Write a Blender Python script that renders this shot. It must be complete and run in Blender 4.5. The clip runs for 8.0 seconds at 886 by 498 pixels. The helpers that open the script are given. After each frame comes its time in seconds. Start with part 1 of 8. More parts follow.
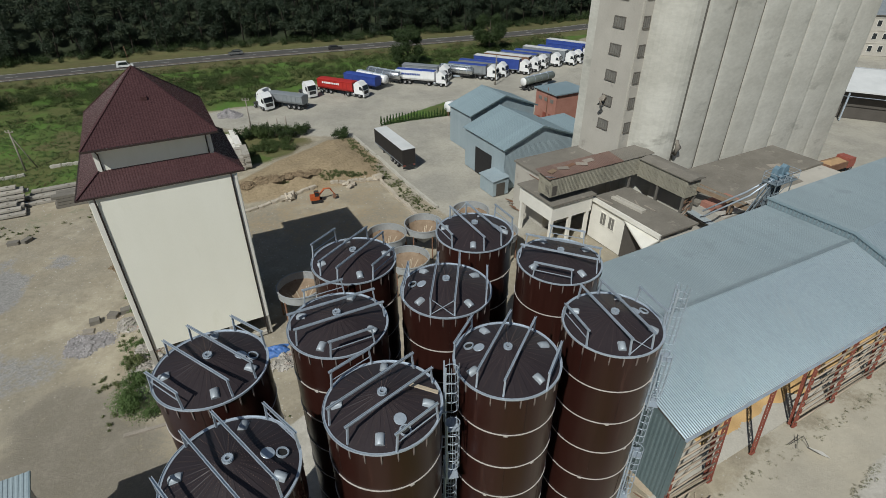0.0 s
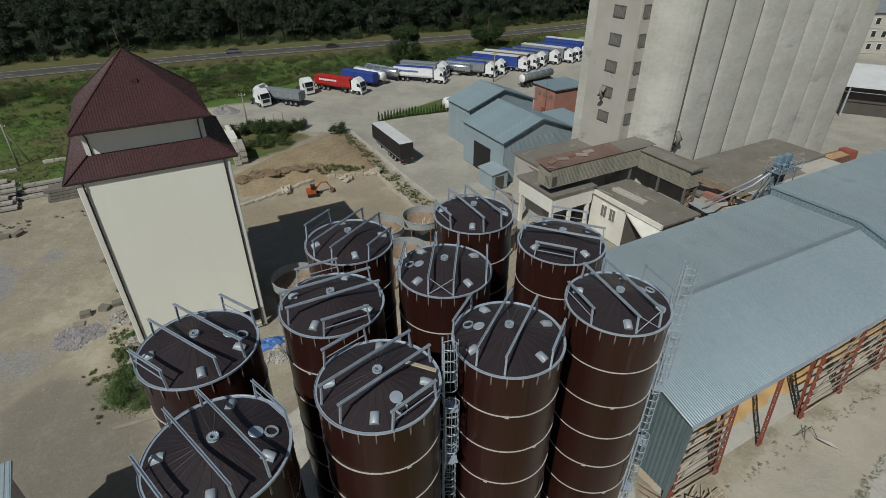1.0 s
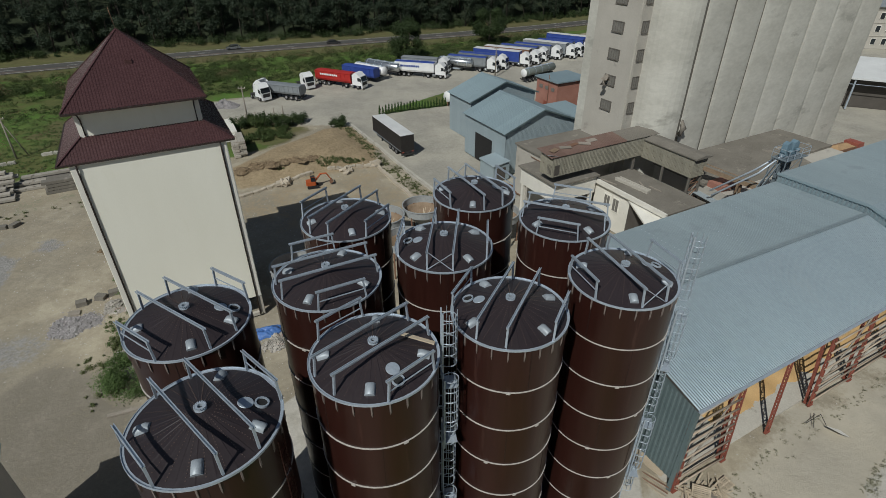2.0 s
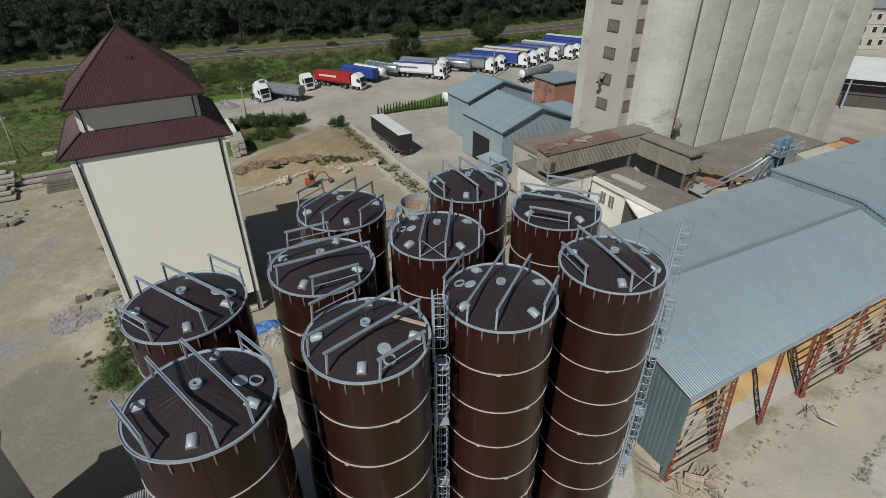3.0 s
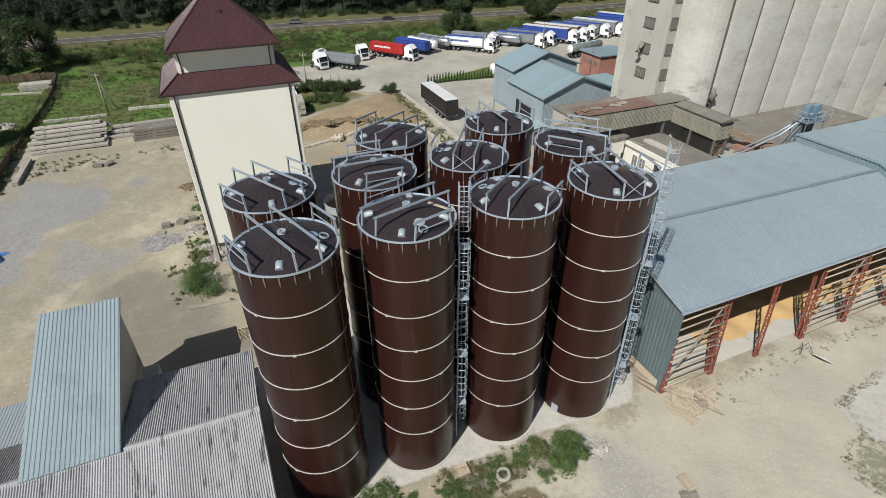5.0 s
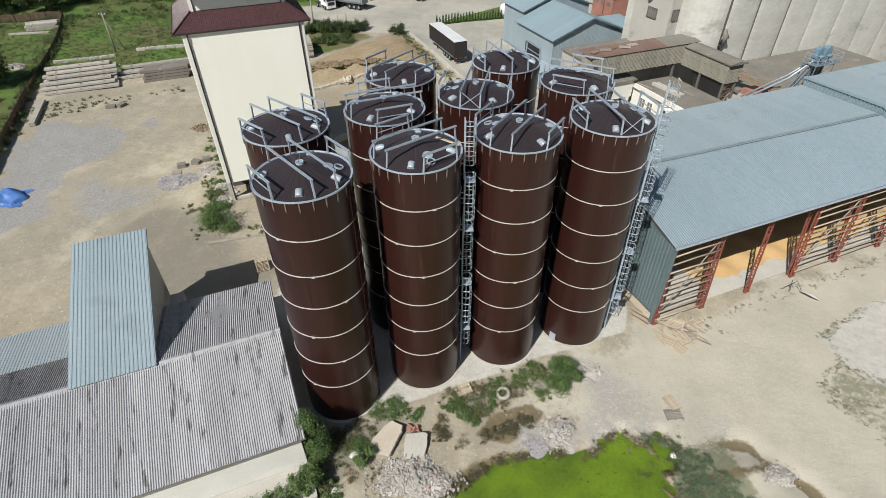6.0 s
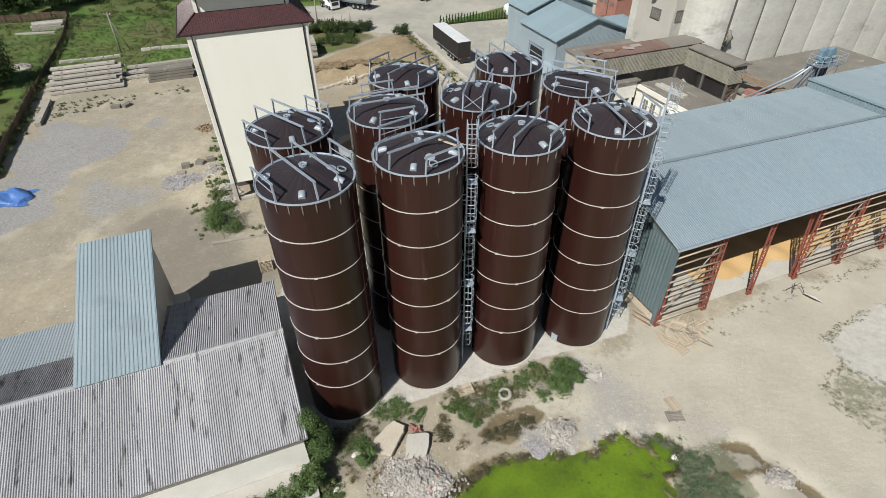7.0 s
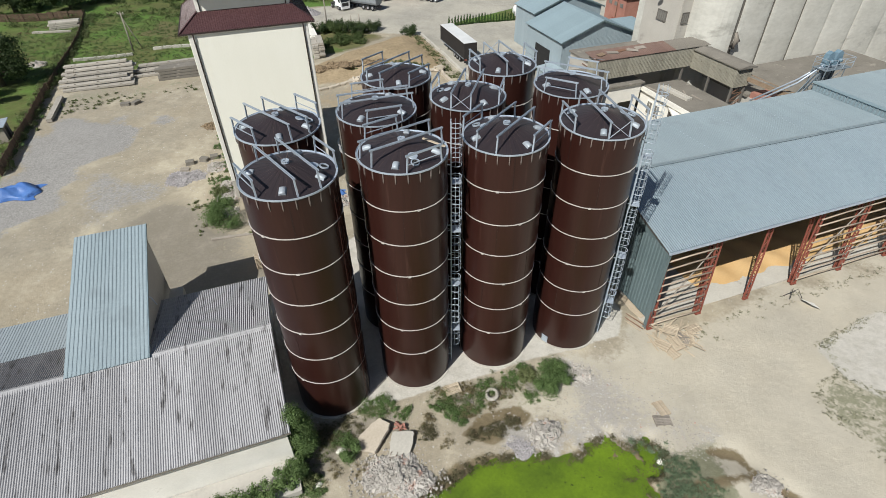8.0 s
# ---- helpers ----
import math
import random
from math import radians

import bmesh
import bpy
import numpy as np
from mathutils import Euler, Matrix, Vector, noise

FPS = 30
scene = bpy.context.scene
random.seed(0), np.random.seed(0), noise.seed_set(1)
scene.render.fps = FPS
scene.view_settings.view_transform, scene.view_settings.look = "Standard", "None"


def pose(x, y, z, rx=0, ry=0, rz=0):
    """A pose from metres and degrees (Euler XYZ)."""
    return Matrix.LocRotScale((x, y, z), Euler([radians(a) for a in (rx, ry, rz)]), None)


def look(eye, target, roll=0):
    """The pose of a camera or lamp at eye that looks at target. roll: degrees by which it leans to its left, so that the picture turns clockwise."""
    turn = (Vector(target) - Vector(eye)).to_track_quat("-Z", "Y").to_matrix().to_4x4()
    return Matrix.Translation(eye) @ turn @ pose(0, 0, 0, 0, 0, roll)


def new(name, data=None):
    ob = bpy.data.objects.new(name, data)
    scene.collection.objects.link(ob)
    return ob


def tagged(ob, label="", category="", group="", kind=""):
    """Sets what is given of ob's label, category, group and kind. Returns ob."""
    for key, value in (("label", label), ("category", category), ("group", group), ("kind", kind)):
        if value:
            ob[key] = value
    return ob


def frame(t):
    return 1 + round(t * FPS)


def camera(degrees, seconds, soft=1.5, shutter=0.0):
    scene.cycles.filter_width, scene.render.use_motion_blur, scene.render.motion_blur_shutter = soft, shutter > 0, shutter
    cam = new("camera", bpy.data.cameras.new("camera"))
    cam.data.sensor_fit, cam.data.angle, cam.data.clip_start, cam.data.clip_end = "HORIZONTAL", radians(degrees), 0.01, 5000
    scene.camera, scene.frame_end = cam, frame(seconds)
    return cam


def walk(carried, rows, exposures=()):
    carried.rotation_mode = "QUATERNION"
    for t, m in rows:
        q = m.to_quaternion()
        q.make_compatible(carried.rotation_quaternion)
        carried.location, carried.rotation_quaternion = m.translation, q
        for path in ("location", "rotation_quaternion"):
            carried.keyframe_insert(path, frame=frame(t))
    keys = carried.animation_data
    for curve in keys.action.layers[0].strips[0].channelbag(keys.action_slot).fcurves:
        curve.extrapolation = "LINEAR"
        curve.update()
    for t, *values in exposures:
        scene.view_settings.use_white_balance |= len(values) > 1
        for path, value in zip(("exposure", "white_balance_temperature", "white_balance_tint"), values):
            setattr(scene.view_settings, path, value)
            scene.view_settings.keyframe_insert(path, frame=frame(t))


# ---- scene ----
cam = camera(80.39, 8.0, soft=0.5)
PATH = [
    (0, (0.123, -0.140, 37.470), (0.0962, 1.5852, 36.3735), 0.00),
    (0.5, (0.157, -0.059, 36.785), (0.1402, 1.6705, 35.6946), 0.10),
    (1, (0.134, 0.043, 35.716), (0.1129, 1.7752, 34.6303), -0.00),
    (1.5, (0.153, 0.067, 34.682), (0.1255, 1.7995, 33.5977), -0.10),
    (3, (0.686, -0.803, 33.648), (0.6554, 0.9390, 32.5763), -0.30),
    (3.5, (0.899, -2.016, 33.464), (0.7615, -0.2771, 32.3964), -0.30),
    (4, (1.296, -3.857, 33.352), (1.1120, -2.1220, 32.2870), -0.30),
    (4.5, (1.602, -5.835, 33.214), (1.4088, -4.0982, 32.1530), -0.30),
    (5, (1.981, -8.329, 33.099), (1.7822, -6.6315, 31.9772), -0.40),
    (5.2, (2.113, -9.178, 33.166), (1.9130, -7.5197, 31.9854), -0.40),
    (6.3, (2.313, -10.714, 33.509), (2.0967, -9.1375, 32.2246), -0.50),
    (6.5, (2.278, -10.725, 33.501), (2.0619, -9.1463, 32.2175), -0.50),
    (7, (2.387, -10.666, 33.686), (2.1607, -9.0903, 32.4025), -0.60),
    (7.5, (3.065, -10.590, 33.689), (2.8325, -9.0140, 32.4066), -0.80),
    (8, (4.181, -10.571, 33.614), (3.9042, -9.0002, 32.3350), -0.80),
]
walk(cam, [(t, look(eye, target, roll)) for t, eye, target, roll in PATH],
     exposures=[(0, -0.36, 6400, 7), (0.5, -0.53, 6400, 7), (1.0, -0.6, 6400, 7), (1.5, -0.66, 6400, 7), (3.0, -0.38, 6420, 8), (3.5, -0.27, 6460, 9), (4.5, -0.04, 6470, 9.5), (5.2, 0.14, 6470, 9.5), (6.5, 0.22, 6470, 9.5), (8, 0.22, 6470, 9.5)])
# ---------------------------------------------------------------- light
world = bpy.data.worlds.new("sky")
scene.world = world
world.use_nodes = True
SUN_DIR = Vector((0.41, 0.86, -1.0)).normalized()
sky = world.node_tree.nodes.new("ShaderNodeTexSky")
sky.sky_type, sky.sun_disc = "NISHITA", False
sky.sun_elevation = math.asin(-SUN_DIR.z)
sky.sun_rotation = math.atan2(-SUN_DIR.x, -SUN_DIR.y)
world.node_tree.links.new(sky.outputs[0], world.node_tree.nodes["Background"].inputs[0])
world.node_tree.nodes["Background"].inputs[1].default_value = 0.05
sun = new("sun", bpy.data.lights.new("sun", "SUN"))
sun.data.energy, sun.data.angle, sun.data.color = 4.6, radians(0.5), (1.0, 0.985, 0.93)
sun.matrix_world = Matrix.Translation((-60, -120, 150)) @ SUN_DIR.to_track_quat("-Z", "Y").to_matrix().to_4x4()

# ---------------------------------------------------------------- materials


def surface(name, a, b, scale=0.6, fine=9.0, rough=0.75, metal=0.0, bump=0.15, stretch=(1, 1, 1), spots=None, spot_scale=1.5, spot_size=0.62,
            vary=0.0, island=False, spec=0.4, mix_fine=0.35, grid=False):
    """A weathered surface: two tones at a broad scale, grain at a fine one, spots of a third tone, bump from the grain."""
    m = bpy.data.materials.new(name)
    m.use_nodes = True
    n, ln = m.node_tree.nodes, m.node_tree.links
    out = n["Principled BSDF"]
    tc, mp = n.new("ShaderNodeTexCoord"), n.new("ShaderNodeMapping")
    mp.inputs["Scale"].default_value = stretch
    if grid:
        # one pattern across all pieces of a building, along the yard's grid
        mp.vector_type = "TEXTURE"
        mp.inputs["Rotation"].default_value = (0, 0, radians(29.5))
        mp.inputs["Scale"].default_value = tuple(1 / k for k in stretch)
        ln.new(n.new("ShaderNodeNewGeometry").outputs["Position"], mp.inputs["Vector"])
    else:
        ln.new(tc.outputs["Object"], mp.inputs["Vector"])

    def tex(s, detail=4.0, ro=0.6):
        t = n.new("ShaderNodeTexNoise")
        t.inputs["Scale"].default_value, t.inputs["Detail"].default_value, t.inputs["Roughness"].default_value = s, detail, ro
        ln.new(mp.outputs[0], t.inputs["Vector"])
        return t.outputs["Fac"]

    def ramp(fac, lo, hi):
        r = n.new("ShaderNodeMapRange")
        r.inputs["From Min"].default_value, r.inputs["From Max"].default_value = lo, hi
        ln.new(fac, r.inputs["Value"])
        return r.outputs[0]

    def mix(fac, c, d, mode="MIX"):
        x = n.new("ShaderNodeMix")
        x.data_type, x.blend_type = "RGBA", mode
        for sock, val in ((x.inputs[0], fac), (x.inputs[6], c), (x.inputs[7], d)):
            if hasattr(val, "links"):
                ln.new(val, sock)
            elif isinstance(val, (int, float)):
                sock.default_value = val
            else:
                sock.default_value = (*val, 1)
        return x.outputs[2]

    broad, grain = tex(scale), tex(fine, 6.0, 0.7)
    col = mix(ramp(broad, 0.32, 0.68), a, b)
    g = ramp(grain, 0.25, 0.75)
    dark = tuple(v * 0.62 for v in a)
    col = mix(mix_fine, col, mix(g, dark, tuple(min(1, v * 1.25) for v in b)))
    if spots:
        col = mix(ramp(tex(spot_scale, 5.0, 0.65), spot_size, spot_size + 0.09), col, spots)
    if vary or island:
        src = n.new("ShaderNodeNewGeometry").outputs["Random Per Island"] if island else n.new("ShaderNodeObjectInfo").outputs["Random"]
        h = n.new("ShaderNodeHueSaturation")
        ln.new(col, h.inputs["Color"])
        r = n.new("ShaderNodeMapRange")
        r.inputs["To Min"].default_value, r.inputs["To Max"].default_value = 1 - vary, 1 + vary
        ln.new(src, r.inputs["Value"])
        ln.new(r.outputs[0], h.inputs["Value"])
        col = h.outputs[0]
    ln.new(col, out.inputs["Base Color"])
    rr = n.new("ShaderNodeMapRange")
    rr.inputs["To Min"].default_value, rr.inputs["To Max"].default_value = max(0.03, rough - 0.1), min(1, rough + 0.1)
    ln.new(grain, rr.inputs["Value"])
    ln.new(rr.outputs[0], out.inputs["Roughness"])
    out.inputs["Metallic"].default_value = metal
    out.inputs["Specular IOR Level"].default_value = spec
    if bump:
        bp = n.new("ShaderNodeBump")
        bp.inputs["Strength"].default_value, bp.inputs["Distance"].default_value = bump, 0.05
        ln.new(grain, bp.inputs["Height"])
        ln.new(bp.outputs[0], out.inputs["Normal"])
    return m


def foliage(name, a, b, rough=0.6):
    """Leaves: tone by clump, some light passing through."""
    m = bpy.data.materials.new(name)
    m.use_nodes = True
    n, ln = m.node_tree.nodes, m.node_tree.links
    bs = n["Principled BSDF"]
    geo = n.new("ShaderNodeNewGeometry")
    tx = n.new("ShaderNodeTexNoise")
    tx.inputs["Scale"].default_value = 0.35
    ln.new(geo.outputs["Position"], tx.inputs["Vector"])
    add = n.new("ShaderNodeMath")
    add.operation = "MULTIPLY_ADD"
    ln.new(geo.outputs["Random Per Island"], add.inputs[0])
    add.inputs[1].default_value = 0.55
    ln.new(tx.outputs["Fac"], add.inputs[2])
    r = n.new("ShaderNodeMapRange")
    r.inputs["From Min"].default_value, r.inputs["From Max"].default_value = 0.35, 1.05
    ln.new(add.outputs[0], r.inputs["Value"])
    x = n.new("ShaderNodeMix")
    x.data_type = "RGBA"
    ln.new(r.outputs[0], x.inputs[0])
    x.inputs[6].default_value, x.inputs[7].default_value = (*a, 1), (*b, 1)
    ln.new(x.outputs[2], bs.inputs["Base Color"])
    bs.inputs["Roughness"].default_value = rough
    bs.inputs["Specular IOR Level"].default_value = 0.25
    tr = n.new("ShaderNodeBsdfTranslucent")
    ln.new(x.outputs[2], tr.inputs["Color"])
    ms = n.new("ShaderNodeMixShader")
    ms.inputs[0].default_value = 0.33
    ln.new(bs.outputs[0], ms.inputs[1])
    ln.new(tr.outputs[0], ms.inputs[2])
    ln.new(ms.outputs[0], n["Material Output"].inputs["Surface"])
    return m


def glass(name, tint=(0.02, 0.025, 0.03)):
    m = bpy.data.materials.new(name)
    m.use_nodes = True
    b = m.node_tree.nodes["Principled BSDF"]
    b.inputs["Base Color"].default_value = (*tint, 1)
    b.inputs["Roughness"].default_value, b.inputs["Specular IOR Level"].default_value = 0.08, 0.6
    return m


silo_brown = surface("silo_brown_paint", (0.0240, 0.0080, 0.0061), (0.0325, 0.0110, 0.0084), 0.6, 4.0, 0.33, bump=0.035, stretch=(1.6, 1.6, 0.14),
                     spots=(0.046, 0.0195, 0.0155), spot_scale=1.5, spot_size=0.62, vary=0.08, spec=0.42)
silo_roof = surface("silo_roof_paint", (0.0260, 0.0195, 0.0218), (0.0330, 0.0248, 0.0272), 0.6, 8.0, 0.40, bump=0.02, spots=(0.036, 0.027, 0.028), spot_scale=0.7,
                    spot_size=0.60, vary=0.10, spec=0.5)
rivet_mat = surface("rivet_steel", (0.090, 0.062, 0.054), (0.150, 0.110, 0.098), 1.5, 9.0, 0.6)
seam_brown = surface("seam_paint", (0.018, 0.008, 0.007), (0.026, 0.012, 0.010), 1.5, 9.0, 0.5)
galvanised = surface("galvanised_steel", (0.36, 0.42, 0.49), (0.48, 0.54, 0.61), 1.5, 14.0, 0.42, metal=0.35, bump=0.05, vary=0.06)
hood_metal = surface("dull_hood_steel", (0.30, 0.34, 0.38), (0.40, 0.44, 0.48), 1.5, 10.0, 0.5, metal=0.2, bump=0.04, vary=0.12)
band_metal = surface("band_steel", (0.50, 0.47, 0.44), (0.66, 0.63, 0.60), 2.5, 12.0, 0.5, metal=0.25, bump=0.05, spots=(0.24, 0.15, 0.12), spot_scale=1.8)
roof_blue = surface("blue_grey_roof", (0.22, 0.295, 0.33), (0.27, 0.345, 0.38), 0.25, 6.0, 0.48, metal=0.15, bump=0.03, stretch=(1, 0.25, 1), vary=0.05,
                    spots=(0.28, 0.335, 0.36), spot_scale=0.7, spot_size=0.66)
roof_rib = surface("ribbed_blue_grey_roof", (0.265, 0.33, 0.37), (0.305, 0.37, 0.41), 0.2, 6.0, 0.36, metal=0.42, bump=0.02, stretch=(1, 0.3, 1), vary=0.018,
                   spots=(0.30, 0.355, 0.385), spot_scale=0.5, spot_size=0.62, grid=True)
roof_blue_far = surface("matt_blue_grey_roof", (0.245, 0.305, 0.335), (0.285, 0.345, 0.375), 0.12, 6.0, 0.6, metal=0.1, bump=0.03, vary=0.03,
                        spots=(0.235, 0.285, 0.31), spot_scale=0.35, spot_size=0.58, grid=True)
roof_grey = surface("faded_blue_grey_roof", (0.27, 0.31, 0.335), (0.31, 0.35, 0.375), 0.12, 6.0, 0.55, metal=0.1, bump=0.03, vary=0.03, grid=True)
roof_step = surface("roof_strip_metal", (0.19, 0.24, 0.265), (0.26, 0.31, 0.335), 0.5, 6.0, 0.5, metal=0.2, vary=0.1)
wall_blue = surface("blue_grey_cladding", (0.27, 0.34, 0.38), (0.34, 0.40, 0.43), 0.4, 5.0, 0.55, metal=0.1, bump=0.04, stretch=(1, 1, 0.3), vary=0.04)
wall_teal = surface("dark_teal_cladding", (0.11, 0.155, 0.165), (0.16, 0.21, 0.22), 0.4, 5.0, 0.5, metal=0.15, bump=0.04, stretch=(1, 1, 0.3), vary=0.05)
asbestos = surface("fibre_cement_roof", (0.30, 0.297, 0.307), (0.43, 0.427, 0.437), 0.30, 6.0, 0.88, bump=0.15, stretch=(2.4, 0.34, 1),
                   spots=(0.135, 0.130, 0.131), spot_scale=0.9, spot_size=0.565, vary=0.06, grid=True)
asbestos_old = surface("lichened_fibre_cement_roof", (0.235, 0.228, 0.230), (0.335, 0.325, 0.325), 0.5, 7.0, 0.9, bump=0.15, stretch=(1.6, 0.35, 1),
                       spots=(0.10, 0.09, 0.085), spot_scale=0.9, spot_size=0.56, vary=0.08, grid=True)
plaster = surface("cream_render", (0.865, 0.85, 0.74), (0.90, 0.885, 0.78), 0.35, 12.0, 0.85, bump=0.06, stretch=(1, 1, 0.3), spots=(0.845, 0.83, 0.72), spot_scale=0.5,
                  spot_size=0.6, mix_fine=0.08)
plaster_trim = surface("white_trim_render", (0.72, 0.70, 0.64), (0.80, 0.78, 0.72), 0.6, 12.0, 0.8, bump=0.05, mix_fine=0.1)
tile_red = surface("brown_red_metal_tile", (0.058, 0.027, 0.028), (0.082, 0.039, 0.040), 0.5, 8.0, 0.27, bump=0.04, vary=0.06, spec=0.5)
pipe_brown = surface("brown_pipe", (0.030, 0.020, 0.018), (0.05, 0.034, 0.03), 1.0, 8.0, 0.5)
concrete = surface("elevator_concrete", (0.445, 0.432, 0.385), (0.60, 0.588, 0.535), 0.22, 2.2, 0.9, bump=0.12, stretch=(0.55, 0.55, 1.1), spots=(0.385, 0.374, 0.335),
                   spot_scale=0.30, spot_size=0.60, mix_fine=0.26, vary=0.05)
concrete_joint = surface("weathered_joint_concrete", (0.11, 0.10, 0.088), (0.16, 0.148, 0.13), 0.6, 5.0, 0.95)
concrete_slab = surface("pale_concrete", (0.40, 0.375, 0.33), (0.50, 0.475, 0.42), 0.5, 6.0, 0.92, bump=0.15, spots=(0.30, 0.275, 0.235), spot_scale=0.7, spot_size=0.62, vary=0.08)
tower_render = surface("tower_render", (0.40, 0.375, 0.335), (0.47, 0.445, 0.40), 0.3, 5.0, 0.9, bump=0.08, spots=(0.33, 0.31, 0.28), spot_scale=0.4, mix_fine=0.18)
white_wall = surface("white_painted_wall", (0.66, 0.64, 0.58), (0.77, 0.75, 0.69), 0.4, 8.0, 0.85, bump=0.08, spots=(0.50, 0.47, 0.41), spot_scale=0.8, spot_size=0.64, mix_fine=0.15)
tar = surface("dusty_bitumen_roof", (0.145, 0.132, 0.112), (0.222, 0.204, 0.176), 0.35, 6.0, 0.95, bump=0.2, spots=(0.30, 0.275, 0.235), spot_scale=0.5, spot_size=0.6)
rust_roof = surface("rusty_sheet_roof", (0.125, 0.070, 0.056), (0.20, 0.138, 0.114), 0.5, 7.0, 0.85, bump=0.15, spots=(0.30, 0.275, 0.25), spot_scale=0.6, spot_size=0.58, vary=0.1)
old_clad = surface("streaked_grey_cladding", (0.21, 0.195, 0.15), (0.30, 0.285, 0.235), 0.5, 6.0, 0.85, bump=0.1, stretch=(2.5, 2.5, 0.25),
                   spots=(0.11, 0.088, 0.068), spot_scale=0.9, spot_size=0.57, vary=0.10)
brick_red = surface("pink_red_brickwork", (0.31, 0.140, 0.105), (0.40, 0.20, 0.155), 0.5, 9.0, 0.9, bump=0.2)
steel_red = surface("red_oxide_steel", (0.19, 0.052, 0.036), (0.27, 0.082, 0.054), 1.2, 9.0, 0.75, bump=0.08, spots=(0.11, 0.06, 0.05), spot_scale=2.0)
wood_pale = surface("pale_weathered_timber", (0.38, 0.31, 0.225), (0.51, 0.43, 0.325), 1.0, 10.0, 0.85, bump=0.2, stretch=(1, 1, 1), vary=0.18)
log_wood = surface("weathered_log_timber", (0.27, 0.215, 0.165), (0.40, 0.33, 0.26), 1.0, 10.0, 0.9, bump=0.2, vary=0.22)
fence_wood = surface("brown_stained_fence_timber", (0.075, 0.048, 0.032), (0.125, 0.085, 0.058), 0.8, 8.0, 0.9, bump=0.15, vary=0.2)
wood_grey = surface("grey_weathered_timber", (0.22, 0.195, 0.165), (0.32, 0.285, 0.245), 1.0, 10.0, 0.9, bump=0.2, vary=0.15)
panel_stone = surface("weathered_concrete_panels", (0.31, 0.285, 0.245), (0.43, 0.40, 0.35), 0.7, 6.0, 0.92, bump=0.2, spots=(0.17, 0.155, 0.13), spot_scale=1.2, vary=0.14)
grain_heap_mat = surface("grain_heap", (0.50, 0.31, 0.13), (0.58, 0.39, 0.19), 0.5, 14.0, 0.95, bump=0.2)
# near-black tone that stands for the shade inside halls and openings
inside_dark = surface("shade_toned_inside", (0.07, 0.062, 0.055), (0.10, 0.09, 0.08), 0.4, 6.0, 0.95)
soil_mat = surface("dug_soil", (0.185, 0.135, 0.083), (0.275, 0.205, 0.13), 0.8, 8.0, 0.95, bump=0.3, vary=0.15, island=True)
sand_slab = surface("sandy_concrete", (0.42, 0.365, 0.29), (0.50, 0.44, 0.36), 0.6, 8.0, 0.95, bump=0.25, spots=(0.33, 0.28, 0.22), spot_scale=1.2, spot_size=0.6)
rubble_mat = surface("broken_brick_and_concrete", (0.25, 0.232, 0.205), (0.46, 0.43, 0.395), 0.5, 10.0, 0.95, bump=0.2, spots=(0.40, 0.24, 0.19), spot_scale=1.2, spot_size=0.6, vary=0.2, island=True)
ash_rubble = surface("violet_grey_ash_rubble", (0.24, 0.225, 0.228), (0.38, 0.36, 0.362), 0.5, 10.0, 0.95, bump=0.2, vary=0.2, island=True)
rust_steel = surface("rusty_steel", (0.15, 0.075, 0.045), (0.23, 0.13, 0.085), 0.8, 8.0, 0.8, bump=0.1)
rust_pale = surface("rust_streaked_hopper_inside", (0.17, 0.115, 0.072), (0.29, 0.215, 0.15), 0.8, 6.0, 0.75, bump=0.1)
hopper_out = surface("hopper_grey_paint", (0.30, 0.32, 0.33), (0.40, 0.41, 0.41), 0.8, 6.0, 0.6, metal=0.1)
tyre_mat = surface("tyre_rubber", (0.014, 0.014, 0.015), (0.024, 0.023, 0.023), 2.0, 12.0, 0.85)
rim_mat = surface("wheel_rim_steel", (0.34, 0.34, 0.35), (0.45, 0.45, 0.46), 2.0, 12.0, 0.4, metal=0.5)
chassis_mat = surface("chassis_black", (0.025, 0.025, 0.027), (0.045, 0.043, 0.042), 2.0, 9.0, 0.7)
truck_white = surface("truck_white_paint", (0.72, 0.73, 0.74), (0.80, 0.80, 0.80), 1.0, 9.0, 0.35, bump=0.02, mix_fine=0.08)
truck_red = surface("trailer_red_paint", (0.36, 0.022, 0.02), (0.43, 0.034, 0.028), 1.0, 9.0, 0.45, bump=0.02, mix_fine=0.15)
truck_blue = surface("trailer_blue_tarpaulin", (0.028, 0.055, 0.25), (0.042, 0.08, 0.32), 1.0, 9.0, 0.5, bump=0.03, mix_fine=0.15)
truck_grey = surface("tipper_grey_paint", (0.20, 0.22, 0.24), (0.28, 0.30, 0.32), 1.0, 9.0, 0.5, metal=0.15, bump=0.03)
truck_black = surface("trailer_black_curtain", (0.018, 0.016, 0.016), (0.03, 0.026, 0.025), 1.0, 9.0, 0.6, bump=0.03)
tank_steel = surface("tank_polished_steel", (0.50, 0.53, 0.55), (0.62, 0.64, 0.66), 1.0, 9.0, 0.22, metal=0.85, bump=0.01, mix_fine=0.1)
tank_dark = surface("tank_dull_green_grey", (0.15, 0.175, 0.165), (0.21, 0.235, 0.22), 1.0, 9.0, 0.5, metal=0.2)
orange_paint = surface("excavator_orange", (0.36, 0.075, 0.022), (0.45, 0.105, 0.03), 1.0, 9.0, 0.5)
cab_red = surface("faded_red_paint", (0.27, 0.075, 0.055), (0.34, 0.11, 0.08), 1.0, 9.0, 0.6)
sand_mat = surface("tan_sand_load", (0.33, 0.21, 0.11), (0.42, 0.28, 0.16), 1.0, 12.0, 0.95, bump=0.3)
